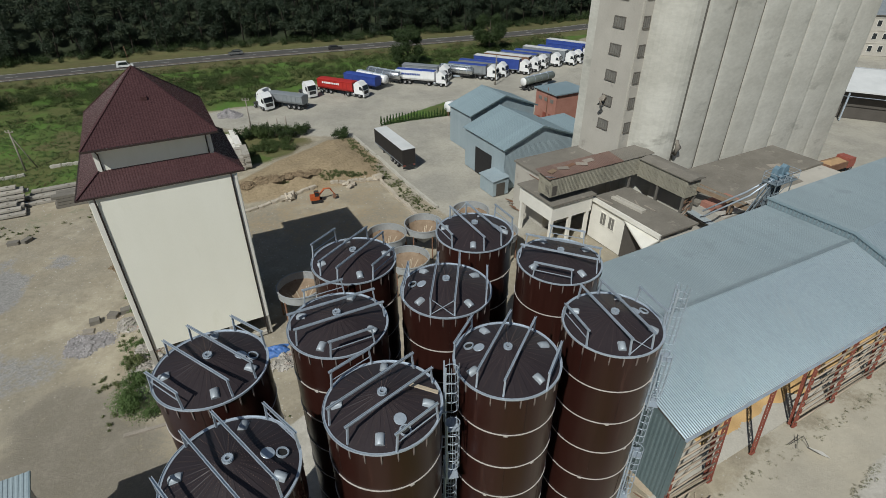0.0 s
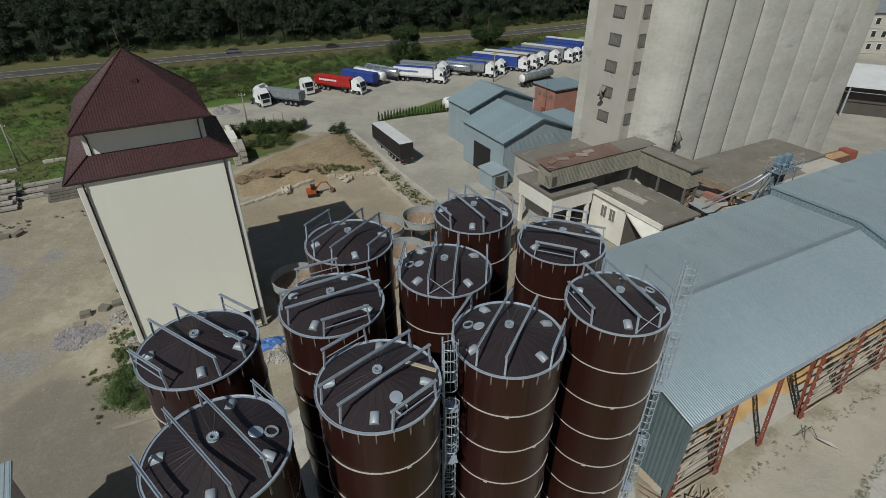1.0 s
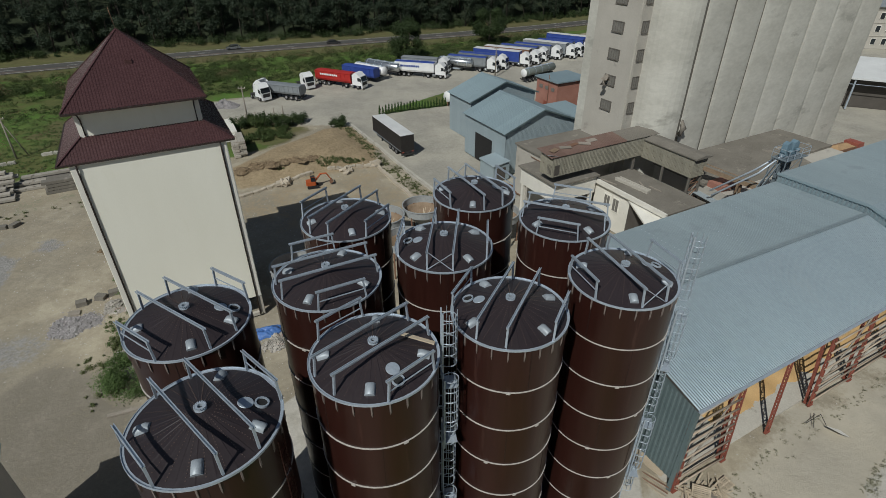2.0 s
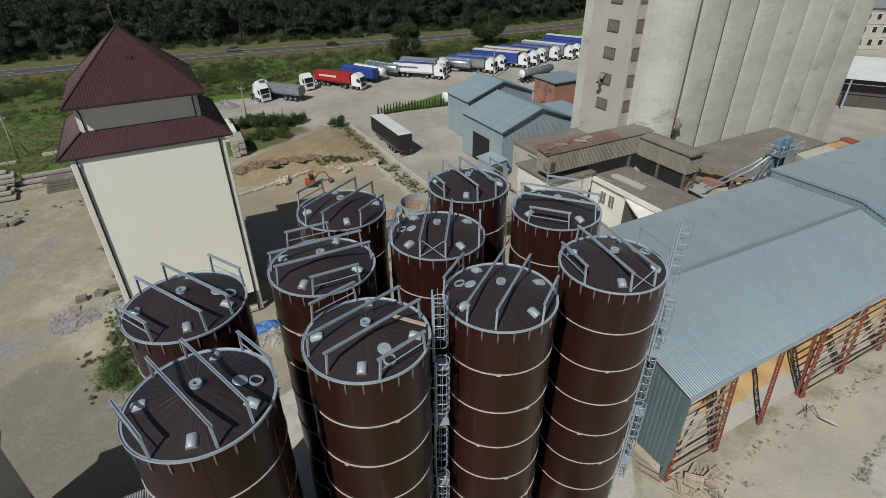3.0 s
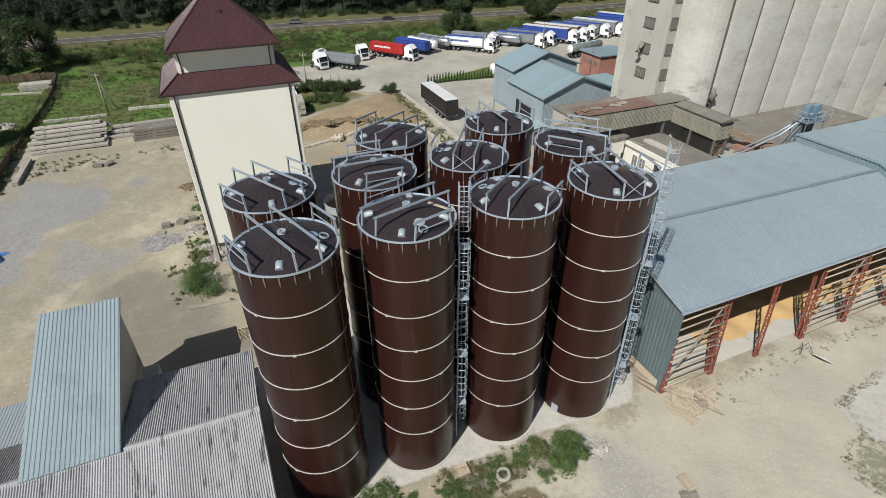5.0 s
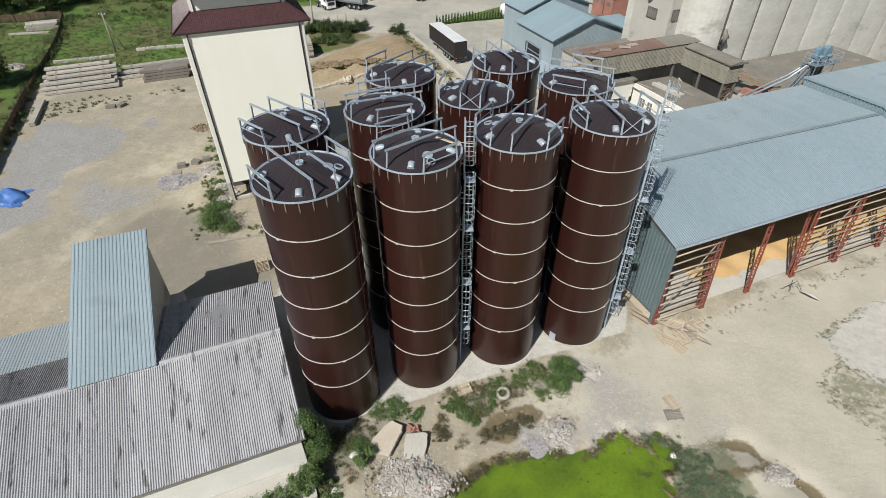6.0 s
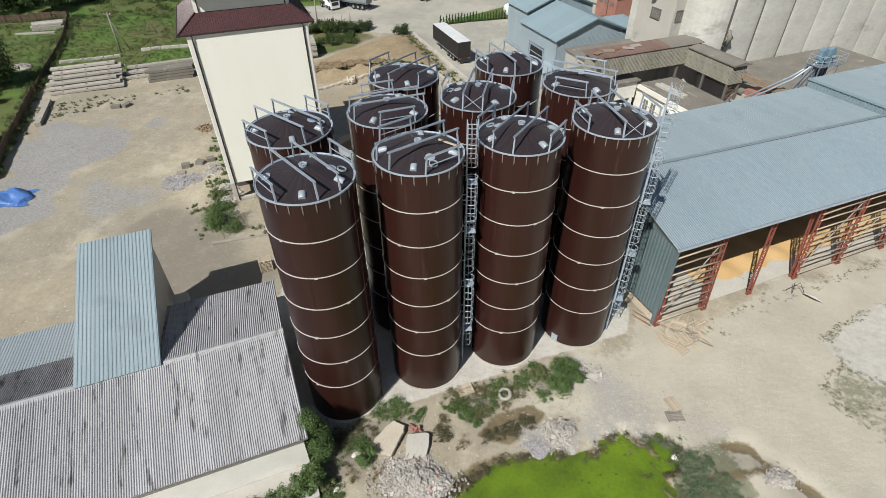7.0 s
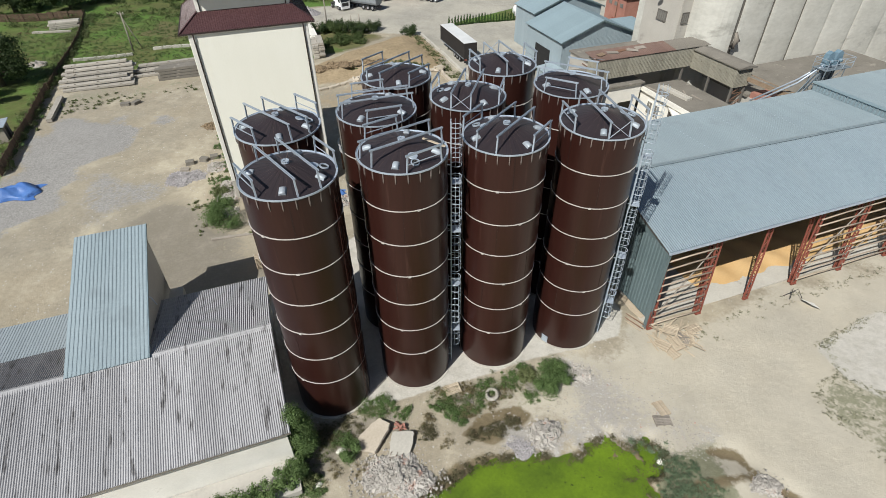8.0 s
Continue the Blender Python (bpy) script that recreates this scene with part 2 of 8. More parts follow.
blue_sheet = surface("blue_tarpaulin", (0.050, 0.13, 0.38), (0.085, 0.19, 0.46), 0.9, 7.0, 0.45, bump=0.1)
light_roof = surface("pale_membrane_roof", (0.55, 0.56, 0.56), (0.66, 0.67, 0.67), 0.3, 6.0, 0.6, bump=0.03, mix_fine=0.1)
pane = glass("window_glass")
pane_dusty = surface("dusty_window_panes", (0.13, 0.125, 0.115), (0.22, 0.21, 0.19), 1.2, 8.0, 0.5)
asphalt = surface("road_asphalt", (0.066, 0.064, 0.060), (0.092, 0.089, 0.083), 0.2, 8.0, 0.9, bump=0.1)
road_paint = surface("road_marking_white", (0.55, 0.54, 0.51), (0.65, 0.64, 0.61), 1.0, 9.0, 0.7)
# darker copy of the bark below, with the wood's shade in its colour
bark_forest = surface("shaded_forest_bark", (0.022, 0.018, 0.014), (0.045, 0.038, 0.030), 1.5, 9.0, 0.95, bump=0.3)
bark = surface("bark", (0.06, 0.048, 0.036), (0.11, 0.09, 0.07), 1.5, 9.0, 0.95, bump=0.3)
algae = surface("pond_algae", (0.050, 0.084, 0.010), (0.140, 0.222, 0.012), 0.30, 5.0, 0.5, bump=0.06, spots=(0.030, 0.046, 0.012), spot_scale=2.2, spot_size=0.63, mix_fine=0.30)
lift_steel = surface("weathered_lift_steel", (0.15, 0.19, 0.22), (0.23, 0.27, 0.30), 1.2, 9.0, 0.55, metal=0.25, bump=0.05)
lift_blue = surface("dull_blue_lift_paint", (0.10, 0.17, 0.22), (0.17, 0.25, 0.31), 1.2, 9.0, 0.5, bump=0.04, spots=(0.26, 0.30, 0.32), spot_scale=2.0)
tab_metal = surface("weathered_tab_steel", (0.17, 0.14, 0.13), (0.26, 0.22, 0.20), 1.5, 9.0, 0.6, metal=0.2)
leaf_forest = foliage("forest_leaves", (0.030, 0.045, 0.030), (0.045, 0.064, 0.038))
leaf_tree = foliage("tree_leaves", (0.028, 0.047, 0.018), (0.056, 0.086, 0.030))
leaf_bush = foliage("bush_leaves", (0.068, 0.116, 0.036), (0.145, 0.212, 0.076))
leaf_field = foliage("field_shrub_leaves", (0.046, 0.072, 0.022), (0.086, 0.120, 0.040))
leaf_weed = foliage("weed_leaves", (0.078, 0.104, 0.038), (0.160, 0.180, 0.078))
leaf_thuja = foliage("thuja_leaves", (0.030, 0.065, 0.018), (0.060, 0.115, 0.030))
leaf_reed = foliage("grey_green_reeds", (0.100, 0.145, 0.085), (0.170, 0.220, 0.130))
leaf_rim = foliage("dark_shore_weeds", (0.075, 0.072, 0.038), (0.145, 0.130, 0.072))
leaf_dusty = foliage("dusty_weeds", (0.20, 0.205, 0.135), (0.33, 0.32, 0.23))
dry_weed = foliage("dry_weed_stems", (0.13, 0.105, 0.055), (0.22, 0.185, 0.10))

# ---------------------------------------------------------------- geometry tools
GRID = Matrix.Rotation(radians(29.5), 4, "Z")


def uv(u, v, z=0.0):
    """A place on the yard's building grid, in world metres."""
    return GRID @ Vector((u, v, z))


class Geo:
    """Collects vertices and faces of one part."""

    def __init__(self):
        self.v, self.f, self.smooth, self.slot = [], [], [], []

    def add(self, verts, faces, smooth=False, slot=0):
        k = len(self.v)
        self.v.extend(tuple(p) for p in verts)
        self.f.extend(tuple(k + i for i in f) for f in faces)
        self.smooth.extend([smooth] * len(faces))
        self.slot.extend([slot] * len(faces))
        return self

    def box(self, x0, x1, y0, y1, z0, z1, bevel=0.0, slot=0, m=None):
        b = min(bevel, (x1 - x0) * 0.45, (y1 - y0) * 0.45)
        if b > 0:
            ring = [(x0 + b, y0), (x1 - b, y0), (x1, y0 + b), (x1, y1 - b), (x1 - b, y1), (x0 + b, y1), (x0, y1 - b), (x0, y0 + b)]
        else:
            ring = [(x0, y0), (x1, y0), (x1, y1), (x0, y1)]
        n = len(ring)
        vs = [Vector((x, y, z0)) for x, y in ring] + [Vector((x, y, z1)) for x, y in ring]
        if m is not None:
            vs = [m @ p for p in vs]
        fs = [(i, (i + 1) % n, n + (i + 1) % n, n + i) for i in range(n)] + [tuple(reversed(range(n))), tuple(range(n, 2 * n))]
        return self.add(vs, fs, slot=slot)

    def beam(self, p, q, w, h=None, up=(0, 0, 1), slot=0):
        """A bar of section w x h from p to q."""
        p, q, h = Vector(p), Vector(q), h or w
        d = (q - p).normalized()
        up = Vector(up)
        if abs(d.dot(up)) > 0.98:
            up = Vector((1, 0, 0))
        s = d.cross(up).normalized()
        t = s.cross(d)
        vs = [e + s * a * w / 2 + t * b * h / 2 for e in (p, q) for a, b in ((-1, -1), (1, -1), (1, 1), (-1, 1))]
        return self.add(vs, [(0, 1, 5, 4), (1, 2, 6, 5), (2, 3, 7, 6), (3, 0, 4, 7), (3, 2, 1, 0), (4, 5, 6, 7)], slot=slot)

    def channel(self, p, q, w, h, t=0.03, up=(0, 0, 1)):
        """A C section, open upwards."""
        p, q = Vector(p), Vector(q)
        d = (q - p).normalized()
        s = d.cross(Vector(up)).normalized() * (w / 2 - t / 2)
        r = s.cross(d).normalized() * (h / 2)
        self.beam(p, q, w, t, up)
        self.beam(p + s + r, q + s + r, t, h, up)
        return self.beam(p - s + r, q - s + r, t, h, up)

    def tube(self, pts, r, n=8, smooth=True, slot=0, closed=False, caps=True):
        pts = [Vector(p) for p in pts]
        rs = r if isinstance(r, (list, tuple)) else [r] * len(pts)
        k, last = [], len(pts) - 1
        for i, p in enumerate(pts):
            a = pts[(i - 1) % len(pts)] if closed else pts[max(0, i - 1)]
            b = pts[(i + 1) % len(pts)] if closed else pts[min(last, i + 1)]
            d = (b - a).normalized()
            ref = Vector((0, 0, 1)) if abs(d.z) < 0.95 else Vector((1, 0, 0))
            s = d.cross(ref).normalized()
            t = s.cross(d)
            k.extend(p + (s * math.cos(6.28318 * j / n) + t * math.sin(6.28318 * j / n)) * rs[i] for j in range(n))
        fs = []
        for i in range(len(pts) if closed else last):
            i2 = (i + 1) % len(pts)
            fs.extend((i * n + j, i * n + (j + 1) % n, i2 * n + (j + 1) % n, i2 * n + j) for j in range(n))
        if caps and not closed:
            fs += [tuple(reversed(range(n))), tuple(last * n + j for j in range(n))]
        return self.add(k, fs, smooth, slot)

    def revolve(self, prof, n=32, smooth=True, slot=0, c=(0, 0, 0), close=False):
        """Turns a profile of (radius, z) about the z axis at c."""
        vs = [(c[0] + r * math.cos(6.28318 * j / n), c[1] + r * math.sin(6.28318 * j / n), c[2] + z) for r, z in prof for j in range(n)]
        fs = []
        m = len(prof)
        for i in range(m if close else m - 1):
            i2 = (i + 1) % m
            fs.extend((i * n + j, i * n + (j + 1) % n, i2 * n + (j + 1) % n, i2 * n + j) for j in range(n))
        return self.add(vs, fs, smooth, slot)

    def prism(self, ring, z0, z1, slot=0):
        n = len(ring)
        vs = [(x, y, z0) for x, y in ring] + [(x, y, z1) for x, y in ring]
        fs = [(i, (i + 1) % n, n + (i + 1) % n, n + i) for i in range(n)] + [tuple(reversed(range(n))), tuple(range(n, 2 * n))]
        return self.add(vs, fs, slot=slot)

    def extrude_x(self, ring, x0, x1, slot=0):
        """Extrudes a ring of (y, z) along x."""
        n = len(ring)
        vs = [(x0, y, z) for y, z in ring] + [(x1, y, z) for y, z in ring]
        fs = [(i, n + i, n + (i + 1) % n, (i + 1) % n) for i in range(n)] + [tuple(range(n)), tuple(reversed(range(n, 2 * n)))]
        return self.add(vs, fs, slot=slot)

    def extrude_y(self, ring, y0, y1, slot=0):
        """Extrudes a ring of (x, z) along y."""
        n = len(ring)
        vs = [(x, y0, z) for x, z in ring] + [(x, y1, z) for x, z in ring]
        fs = [(i, (i + 1) % n, n + (i + 1) % n, n + i) for i in range(n)] + [tuple(reversed(range(n))), tuple(range(n, 2 * n))]
        return self.add(vs, fs, slot=slot)

    def mesh(self, name, mats):
        me = bpy.data.meshes.new(name)
        me.from_pydata([tuple(p) for p in self.v], [], self.f)
        me.polygons.foreach_set("use_smooth", self.smooth)
        me.polygons.foreach_set("material_index", self.slot)
        for m in mats if isinstance(mats, (list, tuple)) else [mats]:
            me.materials.append(m)
        me.update()
        return me


def thing(name, m, label, category, group="", kind=""):
    ob = new(name)
    ob.empty_display_size = 0.5
    ob.matrix_basis = m
    return tagged(ob, label, category, group, kind)


def part(name, geo, mats, parent, label="", m=None):
    """One mesh object under a thing or a part. geo: a Geo, or mesh data to share."""
    ob = new(name, geo if isinstance(geo, bpy.types.Mesh) else geo.mesh(name, mats))
    ob.parent = parent
    if m is not None:
        ob.matrix_basis = m
    return tagged(ob, label)


def solid(name, geo, mats, label, category, kind="", m=None, group=""):
    """A thing or piece of the setting that is one mesh."""
    ob = new(name, geo.mesh(name, mats))
    if m is not None:
        ob.matrix_basis = m
    return tagged(ob, label, category, group, kind)


def sheet_geo(width, length, pitch, depth, wavy=False):
    """A profiled roofing sheet: ribs along y, from the origin."""
    g = Geo()
    n = max(1, round(width / pitch))
    p = width / n
    prof = []
    for i in range(n):
        if wavy:
            prof += [((i + k / 6) * p, depth * 0.5 * (1 - math.cos(k / 6 * 6.28318))) for k in range(6)]
        else:
            prof += [((i + a) * p, z) for a, z in ((0, 0), (0.34, 0), (0.48, depth), (0.86, depth))]
    prof.append((width, 0))
    m = len(prof)
    vs = [(x, 0, z) for x, z in prof] + [(x, length, z) for x, z in prof]
    g.add(vs, [(i, i + 1, m + i + 1, m + i) for i in range(m - 1)], smooth=wavy)
    lip = [(0, 0, -0.03), (width, 0, -0.03), (width, length, -0.03), (0, length, -0.03)]
    g.add(lip, [(3, 2, 1, 0)])
    return g


def lay_sheets(parent, name, mat, u0, u1, a, b, width, pitch, depth, wavy=False, lift=0.05):
    """Covers the slope between the lines a and b, each (v, z), from u0 to u1, with sheets that are parts of parent."""
    n = max(1, round((u1 - u0) / width))
    w = (u1 - u0) / n
    run = Vector((0, b[0] - a[0], b[1] - a[1]))
    me = sheet_geo(w * 0.998, run.length, pitch, depth, wavy).mesh(name, mat)
    tilt = math.atan2(run.z, run.y)
    for i in range(n):
        part(name, me, None, parent, m=Matrix.Translation((u0 + i * w, a[0], a[1] + lift + 0.004 * (i % 2))) @ Matrix.Rotation(tilt, 4, "X"))


def scatter_leaves(g, centre, radii, count, size, rng, slot=0, shell=0.55, up=0.3):
    """Leaf sprays as bent pairs of triangles through an uneven blob."""
    r = np.random.default_rng(rng.randrange(1 << 30))
    unit = lambda a: a / (np.linalg.norm(a, axis=1, keepdims=True) + 1e-9)
    d = unit(r.normal(size=(count, 3)))
    p = np.array(centre) + d * np.array(radii) * (shell + (1 - shell) * r.random((count, 1)))
    nrm = unit(d + r.normal(0, 0.5, (count, 3)) + np.array((0, 0, up)))
    s = unit(np.cross(nrm, r.normal(size=(count, 3))))
    t = np.cross(nrm, s)
    a = size * (0.6 + 0.8 * r.random((count, 1)))
    vs = np.stack([p - s * a, p + t * a * 0.55 + nrm * a * 0.15, p + s * a, p - t * a * 0.55 - nrm * a * 0.12], 1).reshape(-1, 3)
    k = len(g.v)
    g.v.extend(map(tuple, vs.tolist()))
    for q in range(k, k + 4 * count, 4):
        g.f.append((q, q + 3, q + 1))
        g.f.append((q + 3, q + 2, q + 1))
    g.smooth.extend([False] * (2 * count))
    g.slot.extend([slot] * (2 * count))


# ---------------------------------------------------------------- ground
ROAD = [(-330, 40), (-200, 100), (-119, 143), (-75, 165.5), (-31, 184), (8, 200), (53, 223), (110, 262), (220, 350)]
FOOT = [(-330, 62), (-200, 122), (-126, 158.5), (-85, 179.5), (-35, 197.5), (8, 217), (57, 243), (110, 285), (220, 372)]


def along(line, step):
    """Points at even steps along a smoothed line, with their sideways direction."""
    pts = [Vector((x, y, 0)) for x, y in line]
    out = []
    for i in range(len(pts) - 1):
        a, b, c, d = pts[max(0, i - 1)], pts[i], pts[i + 1], pts[min(len(pts) - 1, i + 2)]
        n = max(2, int((c - b).length / step))
        for k in range(n):
            t = k / n
            out.append(0.5 * ((2 * b) + (c - a) * t + (2 * a - 5 * b + 4 * c - d) * t * t + (3 * b - a - 3 * c + d) * t ** 3))
    out.append(pts[-1])
    res = []
    for i, p in enumerate(out):
        d = (out[min(len(out) - 1, i + 1)] - out[max(0, i - 1)]).normalized()
        res.append((p, Vector((-d.y, d.x, 0))))
    return res


def inside(P, ring):
    """Signed distance of points to a ring: positive inside."""
    ring = np.array(ring, float)
    x, y = P[:, 0], P[:, 1]
    odd = np.zeros(len(P), bool)
    best = np.full(len(P), 1e9)
    for (ax, ay), (bx, by) in zip(ring, np.roll(ring, -1, 0)):
        cross = ((ay > y) != (by > y)) & (x < (bx - ax) * (y - ay) / (by - ay + 1e-12) + ax)
        odd ^= cross
        t = np.clip(((x - ax) * (bx - ax) + (y - ay) * (by - ay)) / ((bx - ax) ** 2 + (by - ay) ** 2), 0, 1)
        best = np.minimum(best, np.hypot(x - ax - t * (bx - ax), y - ay - t * (by - ay)))
    return np.where(odd, best, -best)


def ease(d, w):
    t = np.clip(d / w * 0.5 + 0.5, 0, 1)
    return t * t * (3 - 2 * t)


def near_line(P, pts):
    """Distance of points to a broken line."""
    best = np.full(len(P), 1e9)
    for (ax, ay), (bx, by) in zip(pts[:-1], pts[1:]):
        t = np.clip(((P[:, 0] - ax) * (bx - ax) + (P[:, 1] - ay) * (by - ay)) / ((bx - ax) ** 2 + (by - ay) ** 2), 0, 1)
        best = np.minimum(best, np.hypot(P[:, 0] - ax - t * (bx - ax), P[:, 1] - ay - t * (by - ay)))
    return best


DITCH = [(18.9, 11.7), (20.6, 11.6), (21.2, 10.7), (22.0, 10.0), (23.5, 9.0), (26, 5)]
SPOIL = [(21.4, 10.1), (19.4, 9.5), (17.6, 8.9), (15.6, 7.4)]


def line_y(line, x):
    return np.interp(x, [p[0] for p in line], [p[1] for p in line])


POND = [(-2, 2), (0.1, 5.2), (1.5, 6.6), (3.2, 8.1), (5.1, 8.9), (7.4, 9.2), (8.9, 9.3), (10.2, 9.7), (11.0, 10.8), (11.9, 11.4), (12.7, 10.7), (13.6, 10.8), (14.7, 11.6), (15.3, 11.0), (14.9, 9.7),
        (14.0, 8.9), (14.7, 7.6), (14.2, 5.5), (12, 1), (4, -4)]
FIELD = [(-260, -60), (-52, 18), (-57.5, 31), (-60.6, 36.2), (-68.3, 49.2), (-77.6, 65.4), (-73, 68.5), (-66, 75), (-52, 80), (-38, 84), (-31, 90), (-29, 99.5), (-50, 104), (-56, 114), (-40, 127), (-36, 138), (-20, 146), (-5, 153), (28, 176), (40, 190),
         (80, 250), (0, 300), (-260, 300)]
YARD = [(-53, 107), (-28, 101), (-20, 100), (-2, 70), (5, 60), (30, 70), (70, 76), (160, 115), (160, 260), (60, 208), (30, 174), (-5, 150), (-35, 136), (-39, 126), (-55, 115)]
LAWN = [(-14.8, 107.4), (-8, 110.8), (4, 116.8), (6, 127.5), (-0.5, 125.2), (-7, 118.4), (-13.4, 110.8)]
BANK = [(-38, 74), (-31, 71), (-12, 80), (-13, 88), (-19.5, 99), (-24, 98), (-29, 90)]
DUG = [(-33, 67), (-21.5, 76), (-11.5, 79.5), (-3.5, 66), (-10, 60), (-20, 58), (-32, 60)]
GRAVEL = [(-58.5, 33), (-64.2, 46), (-66, 52.4), (-57.3, 54.2), (-53.4, 52.2), (-49.8, 49.2), (-50.8, 44.4), (-51.5, 39.6), (-48.6, 33), (-51, 26), (-50, 18), (-58, 16)]
GRAVEL_B = [(-48.6, 38.6), (-44, 40.4), (-39.8, 39.2), (-37.8, 35.4), (-39, 31.2), (-44, 29.6), (-47.6, 32.5)]
GRAVEL_C = [(-52.8, 55.6), (-51, 57.6), (-47.8, 55.6), (-48, 53.6), (-51, 53.6)]
ASH = [(8.4, 17.6), (11.0, 17.8), (13.8, 16.2), (17.6, 13.6), (19.4, 13.0), (18.2, 11.2), (15.6, 11.4), (12, 11.2), (9.0, 9.8), (7.4, 11.4), (8.6, 14.0)]
BROWN = [(-36, 37), (-30, 34.5), (-26, 30), (-18, 26), (-17, 20), (-24, 15), (-34, 20), (-39, 30)]
SLAB = [(-14.5, 9.0), (-9.6, 9.3), (-2.6, 12.4), (7.4, 18.0), (13.4, 21.0), (14, 24), (9.5, 34), (-3, 37), (-11, 33), (-18, 24)]
PAD = [(29.6, 22.6), (31.6, 24.4), (35, 26.8), (58, 39.0), (80, 20), (60, 0), (42, 8), (33.5, 17), (30.4, 19.6)]
TUFTS = [(29.4, 22.4), (30.2, 21.0), (28.9, 19.4), (27.3, 17.7), (27.9, 15.8), (28.7, 14.6), (30.1, 12.3), (36, 7), (42, 8), (35.0, 18.4), (31.6, 19.4), (30.9, 20.6), (29.9, 23.2)]
SWARD = [(-36, 34), (-30, 31), (-27, 28.6), (-24.5, 31), (-27, 38), (-32, 41)]

# Spacing grows with distance, from half a metre in the middle of the yard.
xs = np.concatenate([-np.geomspace(2600, 132, 14), np.arange(-130, -40, 1.5), np.arange(-40, -8, 0.6), np.arange(-8, 26, 0.3), np.arange(26, 40, 0.6), np.arange(40, 100, 1.5), np.geomspace(101, 2600, 14)])
ys = np.concatenate([-np.geomspace(2000, 13, 12), np.arange(-12, 3, 0.6), np.arange(3, 20, 0.3), np.arange(20, 50, 0.6), np.arange(50, 200, 1.5), np.arange(200, 330, 4.0), np.geomspace(335, 3000, 12)])
GX, GY = np.meshgrid(xs, ys)
P = np.stack([GX.ravel(), GY.ravel()], 1)


def height(P):
    z = np.zeros(len(P))
    z += 0.10 * np.sin(P[:, 0] * 0.31 + 1.3) * np.sin(P[:, 1] * 0.27)
    z -= 0.10
    rag = 0.22 * np.sin(P[:, 0] * 3.1 + 1.9 * np.sin(P[:, 1] * 2.3)) + 0.16 * np.sin(P[:, 1] * 4.7 + 1.4 * np.sin(P[:, 0] * 3.9)) + 0.10 * np.sin(P[:, 0] * 8.3 + P[:, 1] * 6.1)
    shoal = ease(1.7 - np.hypot(P[:, 0] - 13.4, P[:, 1] - 9.6), 2.0)
    z = np.where(inside(P, POND) > -6, z - 0.75 * ease(inside(P, POND) + 0.45 + rag * (1 + 2.2 * shoal) - 0.35 * shoal, 1.0), z)
    z += 1.9 * ease(inside(P, BANK) - 2.5, 6.0) + 0.30 * np.sin(P[:, 0] * 2.1 + P[:, 1]) * np.sin(P[:, 1] * 1.7) * ease(inside(P, BANK), 3) + 0.18 * np.sin(P[:, 0] * 0.9) * np.cos(P[:, 1] * 0.7) * ease(inside(P, BANK), 3)
    z += 0.35 * ease(inside(P, FIELD) - 3, 8) * (0.5 + 0.5 * np.sin(P[:, 0] * 0.11 + P[:, 1] * 0.17))
    # a low cutting on both sides of the road, then the wooded hillside
    beyond = P[:, 1] - line_y(FOOT, P[:, 0])
    z += np.clip(beyond, 0, 120) * 0.42 + np.clip(beyond - 120, 0, 400) * 0.15
    z -= 0.30 * ease(0.6 - near_line(P, DITCH), 1.0)
    z += 0.38 * ease(0.6 - near_line(P, SPOIL), 0.9) * (0.8 + 0.2 * np.sin(P[:, 0] * 5))
    flat = ease(inside(P, SLAB) + 1.0, 1.5)
    z = z * (1 - flat) + flat * 0.32
    near_road = np.abs(P[:, 1] - line_y(ROAD, P[:, 0]))
    r = ease(9 - near_road, 6)
    return z * (1 - r) + r * 0.35


Z = height(P)
rng = np.random.default_rng(4)
# soft, ragged zone masks
wob = np.sin(P[:, 0] * 0.8 + 2.1 * np.sin(P[:, 1] * 0.37)) + np.sin(P[:, 1] * 0.9 + 1.7 * np.sin(P[:, 0] * 0.41))
off_road = P[:, 1] - line_y(ROAD, P[:, 0])
verge = np.where(off_road > 0, ease(26 - off_road, 5), ease(13 + off_road, 5))
grass = np.maximum(ease(inside(P, FIELD) + 0.5 * wob, 3.0), ease(inside(P, LAWN), 0.8))
# leaf litter together with the wood's shade, from the forest edge uphill
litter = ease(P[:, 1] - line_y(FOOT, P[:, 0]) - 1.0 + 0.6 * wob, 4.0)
grass = np.maximum(grass, 0.34 * ease(inside(P, SWARD) + 0.5 * wob, 2.5))
gravel = np.maximum(ease(inside(P, GRAVEL) + 0.8 * wob, 2.6), np.maximum(0.62 * ease(inside(P, GRAVEL_B) + 0.8 * wob, 3.0), 0.8 * ease(inside(P, GRAVEL_C) + 0.2 * wob, 1.5)))
ash = np.maximum(0.60 * ease(inside(P, ASH) + 0.6 * wob, 2.6), 0.9 * ease(inside(P, [(4.4, 9.4), (4.8, 11.4), (7.2, 12.4), (9.2, 11.6), (8.6, 9.6)]) + 0.3 * wob, 1.4))
brown = np.maximum(0.7 * ease(inside(P, BROWN) + 0.7 * wob, 2.5), 0.6 * ease(inside(P, [(-10.2, 6.2), (-9.6, 9.0), (-5.4, 10.4), (-2.6, 10.8), (-1.0, 9.4), (-4.6, 8.2), (-7.4, 4.6), (-9, 3.4)]) + 0.4 * wob, 1.6))
pale = np.maximum(ease(inside(P, SLAB) + 0.05 * wob, 0.6), ease(inside(P, PAD) + 0.2 * wob, 0.8))
yard = ease(inside(P, YARD) + 0.4 * wob, 3.0)
